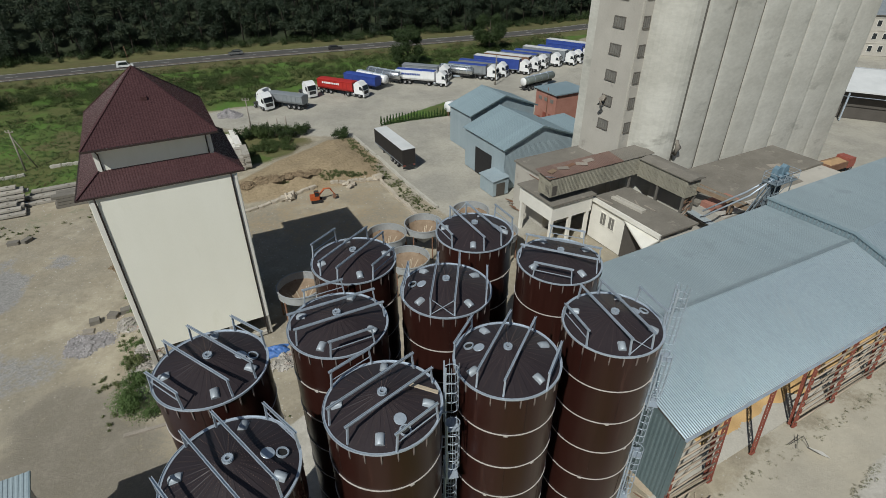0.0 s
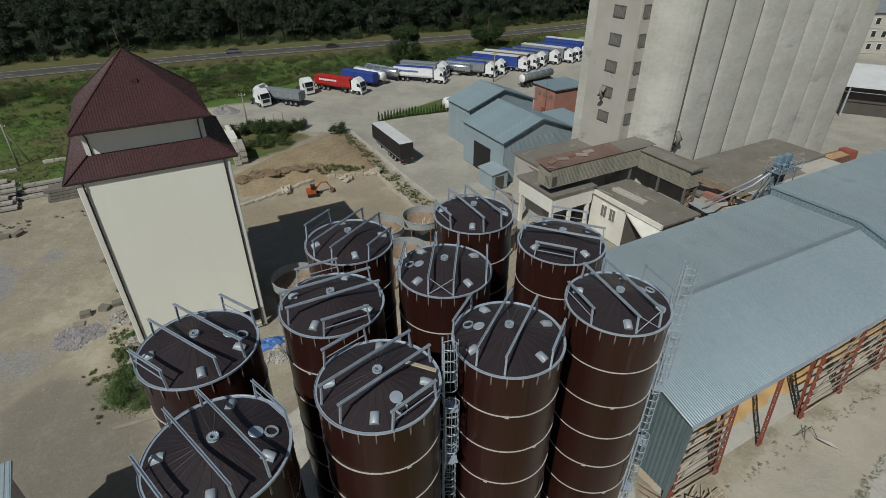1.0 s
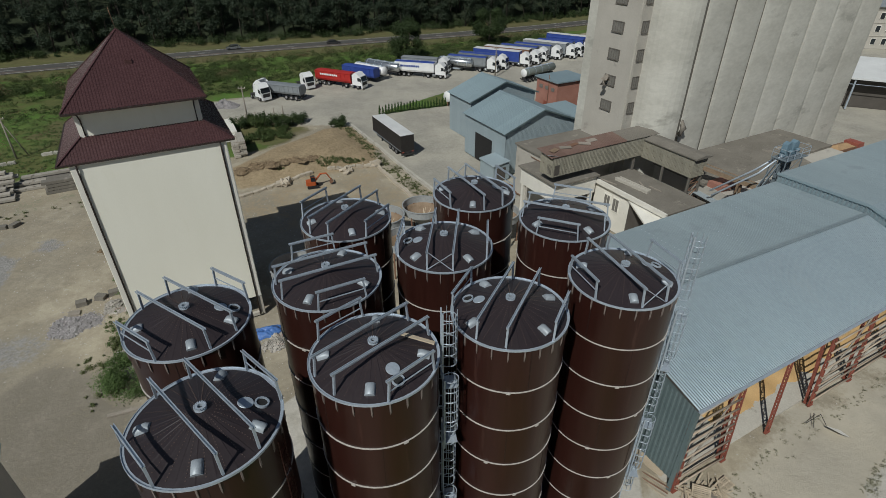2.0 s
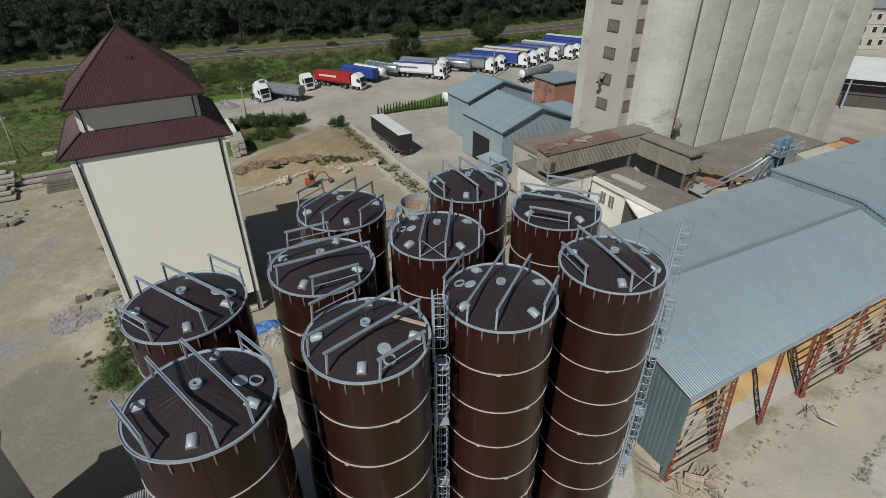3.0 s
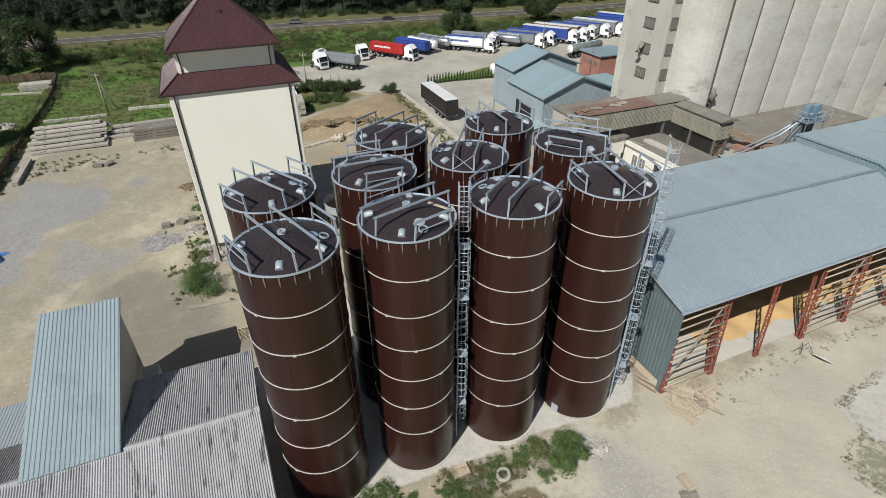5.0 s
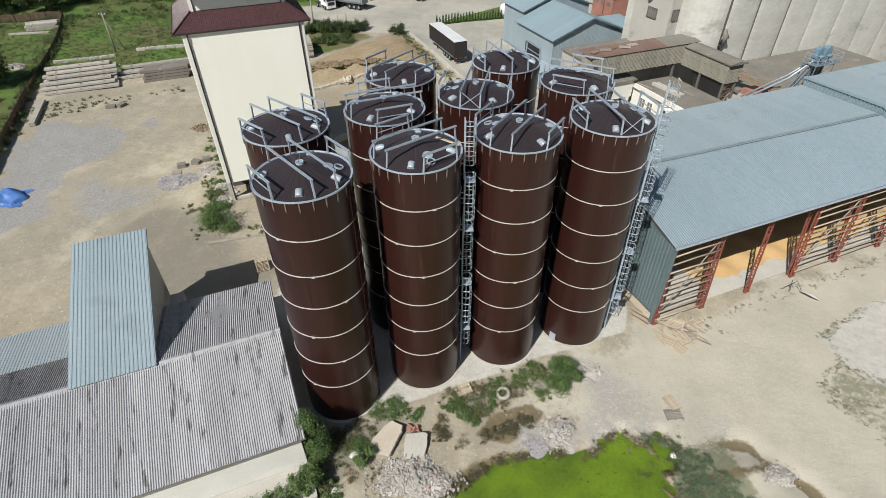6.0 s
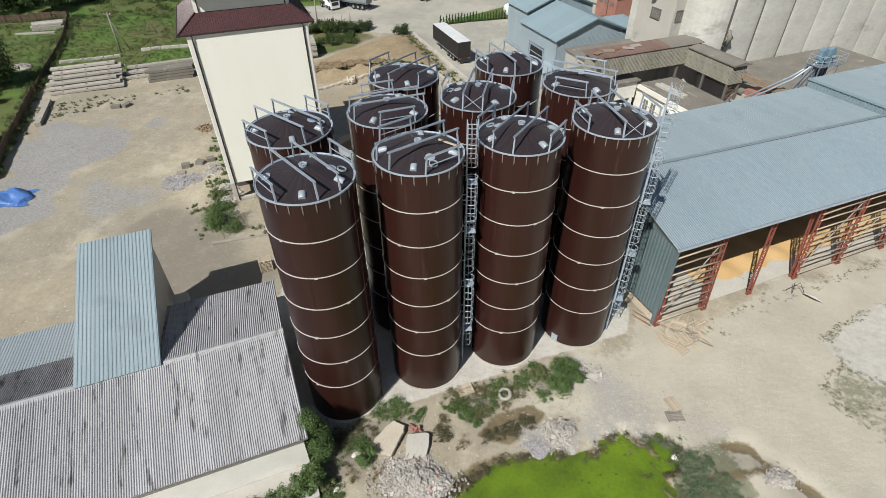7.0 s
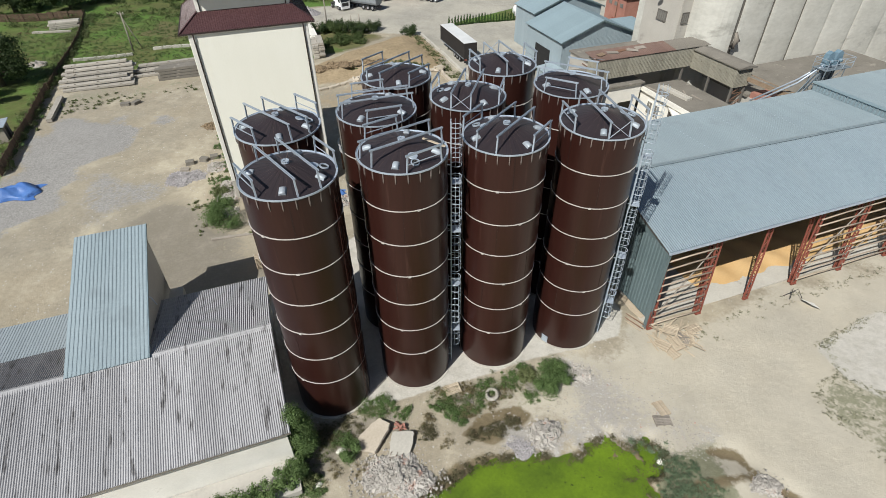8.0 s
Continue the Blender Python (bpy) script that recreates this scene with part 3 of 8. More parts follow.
near_right = ease(inside(P, [(5, 12), (9, 17.5), (16, 22.6), (30, 30.4), (60, 47), (90, 63), (90, -20), (16, -5), (14, 10)]) + 0.8 * wob, 5)
mud = 0.95 * ease(0.34 - near_line(P, DITCH) + 0.14 * wob, 0.6)
mud = np.maximum(mud, 0.95 * ease(0.36 - near_line(P, SPOIL) + 0.1 * wob, 0.8))
mud = np.maximum(mud, ease(inside(P, [(1.8, 10.2), (2.6, 11.6), (5.4, 12.9), (6.5, 12.5), (5.5, 11.0), (4.0, 9.9)]) + 0.15 + 0.1 * wob, 0.7))
mud = np.maximum(mud, 0.9 * ease(inside(P, POND) + 0.7 + 0.15 * wob, 0.9))
straw = np.maximum(verge, 0.9 * ease(inside(P, [(-79, 93), (-80, 103), (-71, 99), (-67, 90)]) + 0.8 * wob, 3.0))
weedy = 0.42 * ease(inside(P, [tuple(uv(a, b).xy) for a, b in ((-34, 84), (-26, 83), (-10, 86), (-10, 90), (-34, 90))]) + 0.5 * wob, 2.0)
straw = np.maximum(straw, 0.75 * ease(inside(P, [(-44, 92), (-30, 88), (-27, 99), (-40, 106)]) + 0.5 * wob, 2.5))
straw = np.maximum(straw, ease(inside(P, BANK) - 0.5 + 0.5 * wob, 3.0) * 0.22)
weedy = np.maximum(weedy, 0.36 * ease(inside(P, [(-14, 4), (-9, 9), (-3, 12), (7, 17.4), (8.5, 15), (6, 12.9), (2, 12.4), (-2, 10.5), (-6, 6), (-7, 2)]) + 0.4 * wob, 1.2))
weedy = np.maximum(weedy, ease(0.35 + 0.2 * wob - np.abs(inside(P, PAD)), 0.8) * 0.40)
weedy = np.maximum(weedy, ease(inside(P, TUFTS) + 0.3 * wob, 1.2) * 0.54)
weedy = np.maximum(weedy, ease(inside(P, [(14.6, 8), (15, 12), (19, 12), (20, 8), (16, 5)]) + 0.4 * wob, 1.6))

nx, ny = len(xs), len(ys)
faces = [(j * nx + i, j * nx + i + 1, (j + 1) * nx + i + 1, (j + 1) * nx + i) for j in range(ny - 1) for i in range(nx - 1)]
me = bpy.data.meshes.new("ground")
me.from_pydata([(x, y, z) for (x, y), z in zip(P.tolist(), Z.tolist())], [], faces)
me.polygons.foreach_set("use_smooth", [True] * len(faces))
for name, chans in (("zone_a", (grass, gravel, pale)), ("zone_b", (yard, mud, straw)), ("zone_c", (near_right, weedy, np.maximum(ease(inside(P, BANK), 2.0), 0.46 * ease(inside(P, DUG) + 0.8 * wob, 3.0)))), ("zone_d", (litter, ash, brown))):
    att = me.color_attributes.new(name, "FLOAT_COLOR", "POINT")
    att.data.foreach_set("color", np.stack([*chans, np.ones(len(P))], 1).ravel())


def ground_material():
    m = bpy.data.materials.new("yard_ground")
    m.use_nodes = True
    n, ln = m.node_tree.nodes, m.node_tree.links
    bs = n["Principled BSDF"]
    pos = n.new("ShaderNodeNewGeometry").outputs["Position"]

    def tex(s, detail=5.0, ro=0.62):
        t = n.new("ShaderNodeTexNoise")
        t.inputs["Scale"].default_value, t.inputs["Detail"].default_value, t.inputs["Roughness"].default_value = s, detail, ro
        ln.new(pos, t.inputs["Vector"])
        return t.outputs["Fac"]

    def rng_(fac, lo, hi, a=0.0, b=1.0):
        r = n.new("ShaderNodeMapRange")
        for k, val in zip(("From Min", "From Max", "To Min", "To Max"), (lo, hi, a, b)):
            r.inputs[k].default_value = val
        ln.new(fac, r.inputs["Value"])
        return r.outputs[0]

    def mix(fac, c, d):
        x = n.new("ShaderNodeMix")
        x.data_type = "RGBA"
        for sock, val in ((x.inputs[0], fac), (x.inputs[6], c), (x.inputs[7], d)):
            if hasattr(val, "links"):
                ln.new(val, sock)
            elif isinstance(val, (int, float)):
                sock.default_value = val
            else:
                sock.default_value = (*val, 1)
        return x.outputs[2]

    def math_(op, a, b):
        x = n.new("ShaderNodeMath")
        x.operation = op
        for sock, val in zip(x.inputs, (a, b)):
            if hasattr(val, "links"):
                ln.new(val, sock)
            else:
                sock.default_value = val
        return x.outputs[0]

    big, mid, small, grit = tex(0.06), tex(0.35), tex(2.2, 6.0, 0.7), tex(11.0, 4.0, 0.75)
    stones = n.new("ShaderNodeTexVoronoi")
    stones.inputs["Scale"].default_value = 9.0
    ln.new(pos, stones.inputs["Vector"])
    peb = n.new("ShaderNodeSeparateColor")
    ln.new(stones.outputs["Color"], peb.inputs[0])

    def toned(a, b, src=mid, amount=0.46):
        base = mix(rng_(src, 0.35, 0.65), a, b)
        lo, hi = tuple(v * 0.60 for v in a), tuple(v * 1.25 for v in b)
        return mix(amount, base, mix(rng_(math_("ADD", math_("MULTIPLY", small, 0.55), math_("MULTIPLY", grit, 0.45)), 0.32, 0.68), lo, hi))

    chan = {}
    for att in ("zone_a", "zone_b", "zone_c", "zone_d"):
        a = n.new("ShaderNodeVertexColor")
        a.layer_name = att
        s = n.new("ShaderNodeSeparateColor")
        ln.new(a.outputs[0], s.inputs[0])
        chan[att] = s.outputs

    def ragged(mask, amount=0.7, src=small):
        k = math_("ADD", mask, math_("MULTIPLY", math_("SUBTRACT", math_("ADD", math_("MULTIPLY", src, 0.6), math_("MULTIPLY", mid, 0.4)), 0.5), amount * 2))
        return rng_(k, 0.38, 0.62)

    col = mix(rng_(big, 0.38, 0.66), toned((0.300, 0.256, 0.186), (0.390, 0.340, 0.256)), toned((0.25, 0.225, 0.178), (0.335, 0.302, 0.242)))
    # wheel-worn paler tracks and stone specks
    col = mix(rng_(tex(0.16, 3.0), 0.52, 0.66), col, toned((0.40, 0.352, 0.265), (0.455, 0.405, 0.312)))
    col = mix(rng_(peb.outputs[0], 0.985, 0.995), col, (0.48, 0.46, 0.42))
    col = mix(ragged(chan["zone_c"][0], 0.5), col, mix(rng_(tex(0.13, 6.0), 0.43, 0.62), toned((0.435, 0.395, 0.318), (0.485, 0.445, 0.362), mid, 0.10), toned((0.385, 0.352, 0.290), (0.440, 0.405, 0.335), mid, 0.16)))
    col = mix(ragged(chan["zone_b"][0], 0.4), col, mix(rng_(tex(0.11), 0.4, 0.6), toned((0.30, 0.285, 0.245), (0.37, 0.35, 0.305)), toned((0.39, 0.365, 0.31), (0.44, 0.415, 0.355))))
    col = mix(ragged(chan["zone_c"][2], 0.6), col, toned((0.265, 0.200, 0.122), (0.365, 0.288, 0.185), small))
    stone = mix(rng_(peb.outputs[1], 0.0, 1.0), (0.145, 0.142, 0.138), (0.42, 0.408, 0.392))
    col = mix(ragged(chan["zone_a"][1], 0.9), col, mix(0.5, toned((0.25, 0.238, 0.222), (0.315, 0.30, 0.28)), stone))
    col = mix(ragged(chan["zone_a"][2], 0.25), col, mix(rng_(tex(0.9), 0.45, 0.7), toned((0.47, 0.445, 0.395), (0.53, 0.505, 0.455)), toned((0.40, 0.375, 0.325), (0.45, 0.425, 0.37))))
    green = mix(rng_(tex(0.09), 0.40, 0.58), toned((0.068, 0.135, 0.026), (0.112, 0.192, 0.043)), toned((0.076, 0.092, 0.030), (0.132, 0.138, 0.052)))
    col = mix(ragged(chan["zone_a"][0], 0.55), col, green)
    col = mix(math_("MULTIPLY", ragged(chan["zone_b"][2], 0.7), 0.8), col, toned((0.092, 0.084, 0.040), (0.160, 0.140, 0.070)))
    col = mix(ragged(chan["zone_c"][1], 1.0), col, toned((0.165, 0.168, 0.105), (0.26, 0.252, 0.178)))
    col = mix(ragged(chan["zone_b"][1], 0.6), col, toned((0.125, 0.098, 0.058), (0.205, 0.165, 0.102)))
    lilac = mix(rng_(peb.outputs[1], 0.93, 0.99), toned((0.300, 0.282, 0.256), (0.385, 0.362, 0.328)), (0.50, 0.485, 0.465))
    col = mix(ragged(chan["zone_d"][1], 0.9), col, lilac)
    col = mix(ragged(chan["zone_d"][2], 0.9), col, toned((0.185, 0.165, 0.130), (0.270, 0.242, 0.198)))
    # forest floor: litter toned near-black green for the shade under the trees
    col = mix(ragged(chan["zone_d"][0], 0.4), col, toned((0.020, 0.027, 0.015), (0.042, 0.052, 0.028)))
    ln.new(col, bs.inputs["Base Color"])
    bs.inputs["Roughness"].default_value, bs.inputs["Specular IOR Level"].default_value = 0.95, 0.2
    bp = n.new("ShaderNodeBump")
    bp.inputs["Strength"].default_value, bp.inputs["Distance"].default_value = 0.45, 0.12
    ln.new(math_("ADD", small, math_("MULTIPLY", grit, 0.5)), bp.inputs["Height"])
    ln.new(bp.outputs[0], bs.inputs["Normal"])
    return m


me.materials.append(ground_material())
tagged(new("ground", me), "dusty yard of sandy dirt, gravel, concrete and rough grass", "ground", kind="structure")


def ground_z(x, y):
    i = min(max(int(np.searchsorted(xs, x)) - 1, 0), nx - 2)
    j = min(max(int(np.searchsorted(ys, y)) - 1, 0), ny - 2)
    a, b = (x - xs[i]) / (xs[i + 1] - xs[i]), (y - ys[j]) / (ys[j + 1] - ys[j])
    k = j * nx + i
    return float((Z[k] * (1 - a) + Z[k + 1] * a) * (1 - b) + (Z[k + nx] * (1 - a) + Z[k + nx + 1] * a) * b)


def ribbon(name, line, half, z, mat, label, cat, offset=0.0, step=4.0, thick=0.12):
    g = Geo()
    pts = along(line, step)
    vs, k = [], 4
    for p, s in pts:
        c = p + s * offset
        vs += [c - s * half + Vector((0, 0, z - thick)), c - s * half + Vector((0, 0, z)), c + s * half + Vector((0, 0, z)), c + s * half + Vector((0, 0, z - thick))]
    fs = [(i * k + a, (i + 1) * k + a, (i + 1) * k + a + 1, i * k + a + 1) for i in range(len(pts) - 1) for a in range(3)]
    g.add(vs, fs)
    return solid(name, g, mat, label, cat, kind="structure")


ribbon("road", ROAD, 4.2, 0.52, asphalt, "two-lane grey asphalt road below a wooded hillside", "road", thick=0.5)
for off, w in ((-3.8, 0.10), (3.8, 0.10)):
    ribbon("road_marking", ROAD, w, 0.527, road_paint, "worn white edge line on the asphalt", "road marking", off, thick=0.02)
dash = Geo()
for i, (p, s) in enumerate(along(ROAD, 4.0)):
    if i % 3 == 0:
        d = Vector((s.y, -s.x, 0))
        dash.beam(p - d * 1.5 + Vector((0, 0, 0.524)), p + d * 1.5 + Vector((0, 0, 0.524)), 0.15, 0.014)
solid("road_marking", dash, road_paint, "broken white centre line on the asphalt", "road marking", kind="structure")
rail = thing("guard_rail", Matrix(), "galvanised steel guard rail on short posts beside the road", "guard rail")
pts = [(p - s * 5.1, s) for p, s in along(ROAD, 4.0) if -135 < p.x < 75]
for (p, _), (q, _) in zip(pts[:-1], pts[1:]):
    part("beam", Geo().beam(p + Vector((0, 0, 1.0)), q + Vector((0, 0, 1.0)), 0.06, 0.26), tab_metal, rail)
post = Geo().box(-0.05, 0.05, -0.05, 0.05, 0, 0.95).mesh("post", tab_metal)
for p, s in pts:
    part("post", post, None, rail, m=Matrix.Translation((p.x, p.y + 0.09, 0.22)))

pond = Geo()
pond.add([(-6, -10, -0.50), (18, -10, -0.50), (18, 13, -0.50), (-6, 13, -0.50)], [(0, 1, 2, 3)])
solid("water", pond, algae, "still pond covered with bright green algae", "pond", kind="structure")

# ---------------------------------------------------------------- woods on the hillside
rr = random.Random(11)
trunks, crowns = Geo(), Geo()
foot = along(FOOT, 3.6)
for i, (p, s) in enumerate(foot):
    if not -215 < p.x < 105:
        continue
    for row in range(4):
        q = p + s * (2.5 + row * 6.5 + rr.uniform(-2, 2)) + Vector((s.y, -s.x, 0)) * rr.uniform(-1.6, 1.6)
        if row and rr.random() < 0.15:
            continue
        z0 = max(0, (s.dot(q - p))) * 0.40
        h = rr.uniform(12, 19) if row else rr.uniform(9, 15)
        top = q + Vector((rr.uniform(-1, 1), rr.uniform(-1, 1), z0 + h * 0.8))
        trunks.tube([q + Vector((0, 0, z0 - 0.5)), q.lerp(top, 0.5) + Vector((rr.uniform(-0.4, 0.4), 0, z0 * 0.5)), top], [0.28, 0.18, 0.05], 5)
        for b in range(rr.randint(5, 7)):
            a, t = rr.uniform(0, 6.28), rr.uniform(0.28, 1.0)
            cr = rr.uniform(1.5, 2.7) * (1.2 - 0.5 * t)
            cc = q + Vector((math.cos(a) * cr * 0.9, math.sin(a) * cr * 0.9, z0 + h * t))
            if b < 3:
                trunks.tube([q.lerp(top, t * 0.7) + Vector((0, 0, z0 * (1 - t * 0.7))), cc], [0.10, 0.03], 4)
            scatter_leaves(crowns, cc, (cr * 1.1, cr * 1.1, cr * 0.9), 230 if row < 2 else 120, 0.27, rr, shell=0.35, up=0.8)
    for b in range(4):
        q = p + s * rr.uniform(-1.5, 3.5) + Vector((s.y, -s.x, 0)) * rr.uniform(-1.8, 1.8)
        r = rr.uniform(0.8, 2.3)
        scatter_leaves(crowns, (q.x, q.y, r * 0.7), (r * 1.2, r, r), 170, 0.20, rr, slot=1, shell=0.3, up=0.6)
solid("forest", crowns, [leaf_forest, leaf_tree], "dense dark green broadleaf wood with bushes along its edge", "forest", kind="stuff")
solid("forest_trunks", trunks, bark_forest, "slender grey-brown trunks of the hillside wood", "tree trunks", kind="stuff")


def tree(x, y, h, r, leaf, label, seed, name="tree", cat="tree", dens=1.0, size=0.22, fill=2.5):
    rr = random.Random(seed)
    z = ground_z(x, y)
    t = thing(name, Matrix.Translation((x, y, z)), label, cat)
    tr, cr = Geo(), Geo()
    tr.tube([(0, 0, -0.2), (0.1, 0.05, h * 0.3), (0.05, -0.1, h * 0.85)], [r * 0.09, r * 0.06, 0.02], 7)
    for i in range(int(11 * dens)):
        a, k = rr.uniform(0, 6.28), rr.uniform(0.22, 0.95)
        rad = r * (0.35 + 0.65 * math.sin(3.14 * min(1, k * 0.85 + 0.1)))
        c = Vector((math.cos(a) * rad * 0.65, math.sin(a) * rad * 0.65, h * k))
        tr.tube([(0.05, 0, h * k * 0.6), c], [r * 0.03, 0.015], 4)
        b = r * rr.uniform(0.32, 0.5)
        scatter_leaves(cr, c, (b, b, b * 0.85), int(110 * dens * fill), size, rr, shell=0.35)
    part("trunk", tr, bark, t)
    part("crown", cr, leaf, t)
    return t


def bush(x, y, r, h, leaf, label, seed, name="bush", size=0.16, count=320, squash=1.0, turn=0.0):
    rr = random.Random(seed)
    g = Geo()
    for i in range(18):
        a, k = rr.uniform(0, 6.28), math.sqrt(rr.random())
        c = (math.cos(a) * r * 0.65 * k, math.sin(a) * r * 0.65 * k * squash, h * rr.uniform(0.25, 0.62))
        b = r * rr.uniform(0.20, 0.42)
        g.tube([(c[0] * 0.3, c[1] * 0.3, -0.1), c], [0.04, 0.015], 4, slot=1)
        scatter_leaves(g, c, (b, b, min(b, h * 0.45)), int(count * 1.7) // 18, size * 0.72, rr, shell=0.2, up=0.8)
    return solid(name, g, [leaf, bark], label, "bush", m=Matrix.Translation((x, y, ground_z(x, y))) @ Matrix.Rotation(turn, 4, "Z"))


tree(-12.6, 158.5, 10.0, 5.2, leaf_tree, "round dark green field tree beside the truck yard", 1, dens=1.6, fill=4)
tree(12.5, 181.5, 10.5, 5.6, leaf_tree, "broad dark green field tree near the road", 2, dens=1.6, fill=4)
tree(-84.5, 63.0, 9.5, 5.2, leaf_tree, "large dark green broadleaf tree beside the board fence", 6, dens=1.6, size=0.20, fill=3)
tree(-83.0, 54.5, 7.5, 4.2, leaf_tree, "dark green tree beside the gravel yard's fence", 7, dens=1.4, size=0.20, fill=3)
tree(-108, 109, 11.5, 6.5, leaf_tree, "large dark green broadleaf tree at the field's edge", 3, dens=1.6, size=0.22, fill=4)
tree(-121, 106, 12, 7.0, leaf_tree, "large dark green broadleaf tree beside a wooden fence", 4, dens=1.5, size=0.22, fill=4)
def tall_bush(x, y, h, r, leaf, label, seed, size=0.055, count=17000):
    """A narrow, dense, many-stemmed bush."""
    rr = random.Random(seed)
    g = Geo()
    for i in range(30):
        k = (i + 0.5) / 30
        a = rr.uniform(0, 6.28)
        rad = r * (0.75 if k < 0.75 else 0.5)
        c = (math.cos(a) * rad * 0.5, math.sin(a) * rad * 0.5, h * (0.08 + 0.82 * k))
        b = r * rr.uniform(0.5, 0.75) * (1.0 if k < 0.8 else 0.75)
        g.tube([(c[0] * 0.2, c[1] * 0.2, -0.1), (c[0] * 0.5, c[1] * 0.5, c[2] * 0.6), c], [0.05, 0.035, 0.012], 4, slot=1)
        scatter_leaves(g, c, (b, b, b * 1.1), count // 30, size, rr, shell=0.3, up=0.5)
    return solid("bush", g, [leaf, bark], label, "bush", m=Matrix.Translation((x, y, ground_z(x, y))))


tall_bush(-8.85, 7.2, 5.4, 1.15, leaf_bush, "tall dense green bush at the corner of the fibre cement roof", 21)
bush(-8.9, 5.0, 1.4, 2.8, leaf_bush, "dense green scrub below the storage building's eave", 22, count=2600, size=0.09)
bush(-10.2, 3.3, 1.5, 2.2, leaf_bush, "green scrub along the storage building's wall", 23, count=2200, size=0.09)
bush(-12.2, 2.2, 1.6, 1.8, leaf_bush, "low green scrub along the storage building's wall", 24, count=1900, size=0.09)
bush(-14.6, 1.0, 1.6, 1.5, leaf_bush, "low green scrub along the storage building's wall", 29, count=1200, size=0.09)
bush(-5.6, 7.4, 0.95, 1.6, leaf_bush, "upright green bush beside the broken slabs", 28, count=1300, size=0.08)
bush(-7.6, 5.2, 0.8, 0.9, leaf_weed, "small dull green bush on the dirt", 19, count=800, size=0.08)
bush(-27.6, 31.6, 3.0, 2.4, leaf_bush, "wide green bush beside the cream tower house", 25, count=4200, size=0.10, squash=0.75)
bush(-29.4, 34.6, 1.6, 1.6, leaf_bush, "small green bush at the cream tower house", 26, count=1500, size=0.1)
bush(-30.9, 37.0, 1.3, 1.2, leaf_weed, "dull green scrub at the cream tower house", 36, count=900, size=0.1)
bush(6.0, 15.7, 0.9, 0.9, leaf_weed, "low leafy scrub beside the green bush", 17, count=2200, size=0.075)
bush(7.7, 15.6, 2.3, 1.7, leaf_bush, "leafy green bush on the edge of the concrete apron", 27, count=5600, size=0.08)
bush(-21.5, 99.3, 2.6, 2.6, leaf_tree, "rounded green bush beside the yard kerb", 18, count=1600, size=0.16)
for i in range(9):
    bush(-41.0 + i * 1.35, 98.6 + (i % 3) * 1.5 + 0.15 * i, 2.4, 2.7, leaf_field if i % 2 else leaf_tree, "dense green shrub in the row behind the dirt bank", 30 + i, count=1100, size=0.17)
for i in range(7):
    bush(-37.6 + i * 1.15, 91.0 + (i % 3) * 2.0 + 0.5 * i, 2.0, 1.2, leaf_field, "low rough shrub behind the dirt bank", 130 + i, count=800, size=0.15)
rr = random.Random(77)
# field shrubs between the truck yard and the road
g = Geo()
for i in range(1700):
    t = rr.random()
    x = -125 + t * 165
    lo, hi = np.interp(x, [-125, -60, -36, -5, 40], [88, 112, 140, 156, 190]), line_y(ROAD, x) - 9
    if hi - lo < 2:
        continue
    y = rr.uniform(lo, hi)
    if x < -45 and y < 118 and rr.random() < 0.5:
        continue
    r = rr.uniform(0.6, 1.7)
    scatter_leaves(g, (x, y, ground_z(x, y) + r * 0.45), (r * 1.4, r * 1.2, r * 0.6), 80, 0.15, rr, slot=(0 if rr.random() < 0.86 else 2) if hi - y > 7 else (1 if rr.random() < 0.25 else 2), shell=0.25, up=0.9)
for i in range(150):
    x = rr.uniform(-112, -52)
    y = np.interp(x, [-112, -96, -52], [118, 126, 142]) + rr.uniform(-6, 8)
    r = rr.uniform(0.9, 2.2)
    scatter_leaves(g, (x, y, ground_z(x, y) + r * 0.5), (r * 1.3, r * 1.1, r * 0.75), 220, 0.14, rr, slot=0 if rr.random() < 0.85 else 1, shell=0.3, up=0.8)
solid("field_shrubs", g, [leaf_field, dry_weed, leaf_weed], "rough green shrubs and tall weeds below the road", "shrubs", kind="stuff")


# rough grass on the near part of the field
g = Geo()
rr = random.Random(79)
for i in range(3600):
    q = uv(rr.uniform(-48, 8), rr.uniform(99, 140))
    if inside(np.array([[q.x, q.y]]), FIELD)[0] < 0.5:
        continue
    patch = math.sin(q.x * 0.23 + 1.0) * math.sin(q.y * 0.19) + rr.uniform(-0.6, 0.6)
    b = rr.uniform(0.2, 0.6) * (1.5 if patch > 0.6 else 1.0)
    scatter_leaves(g, (q.x, q.y, ground_z(q.x, q.y) + b * 0.25), (b * 1.5, b * 1.2, b * 0.6), 26, 0.085, rr, slot=0 if patch > 0.2 else (1 if patch > -0.9 else 2), shell=0.1, up=0.9)
solid("field_grass", g, [leaf_weed, leaf_bush, dry_weed], "rough tufted grass and weeds on the field", "grass", kind="stuff")


def weeds(name, spots, leaf, label, seed, size=0.16, n=70, tall=1.0):
    rr = random.Random(seed)
    g = Geo()
    for x, y, r, k in spots:
        for _ in range(k):
            a, d = rr.uniform(0, 6.28), r * math.sqrt(rr.random())
            px, py = x + math.cos(a) * d, y + math.sin(a) * d
            px, py = px + rr.gauss(0, 0.25 * r), py + rr.gauss(0, 0.25 * r)
            b = rr.uniform(0.10, 0.42) * (1.0 if rr.random() < 0.7 else 1.3) * tall
            scatter_leaves(g, (px, py, ground_z(px, py) + b * 0.35), (b * 1.1, b * 0.9, b * 0.8), int(n / 1.7 * (0.35 + b * 2)), size * 0.58 * rr.uniform(0.7, 1.25), rr, shell=0.1, up=0.8)
    return solid(name, g, leaf, label, "weeds", kind="stuff")


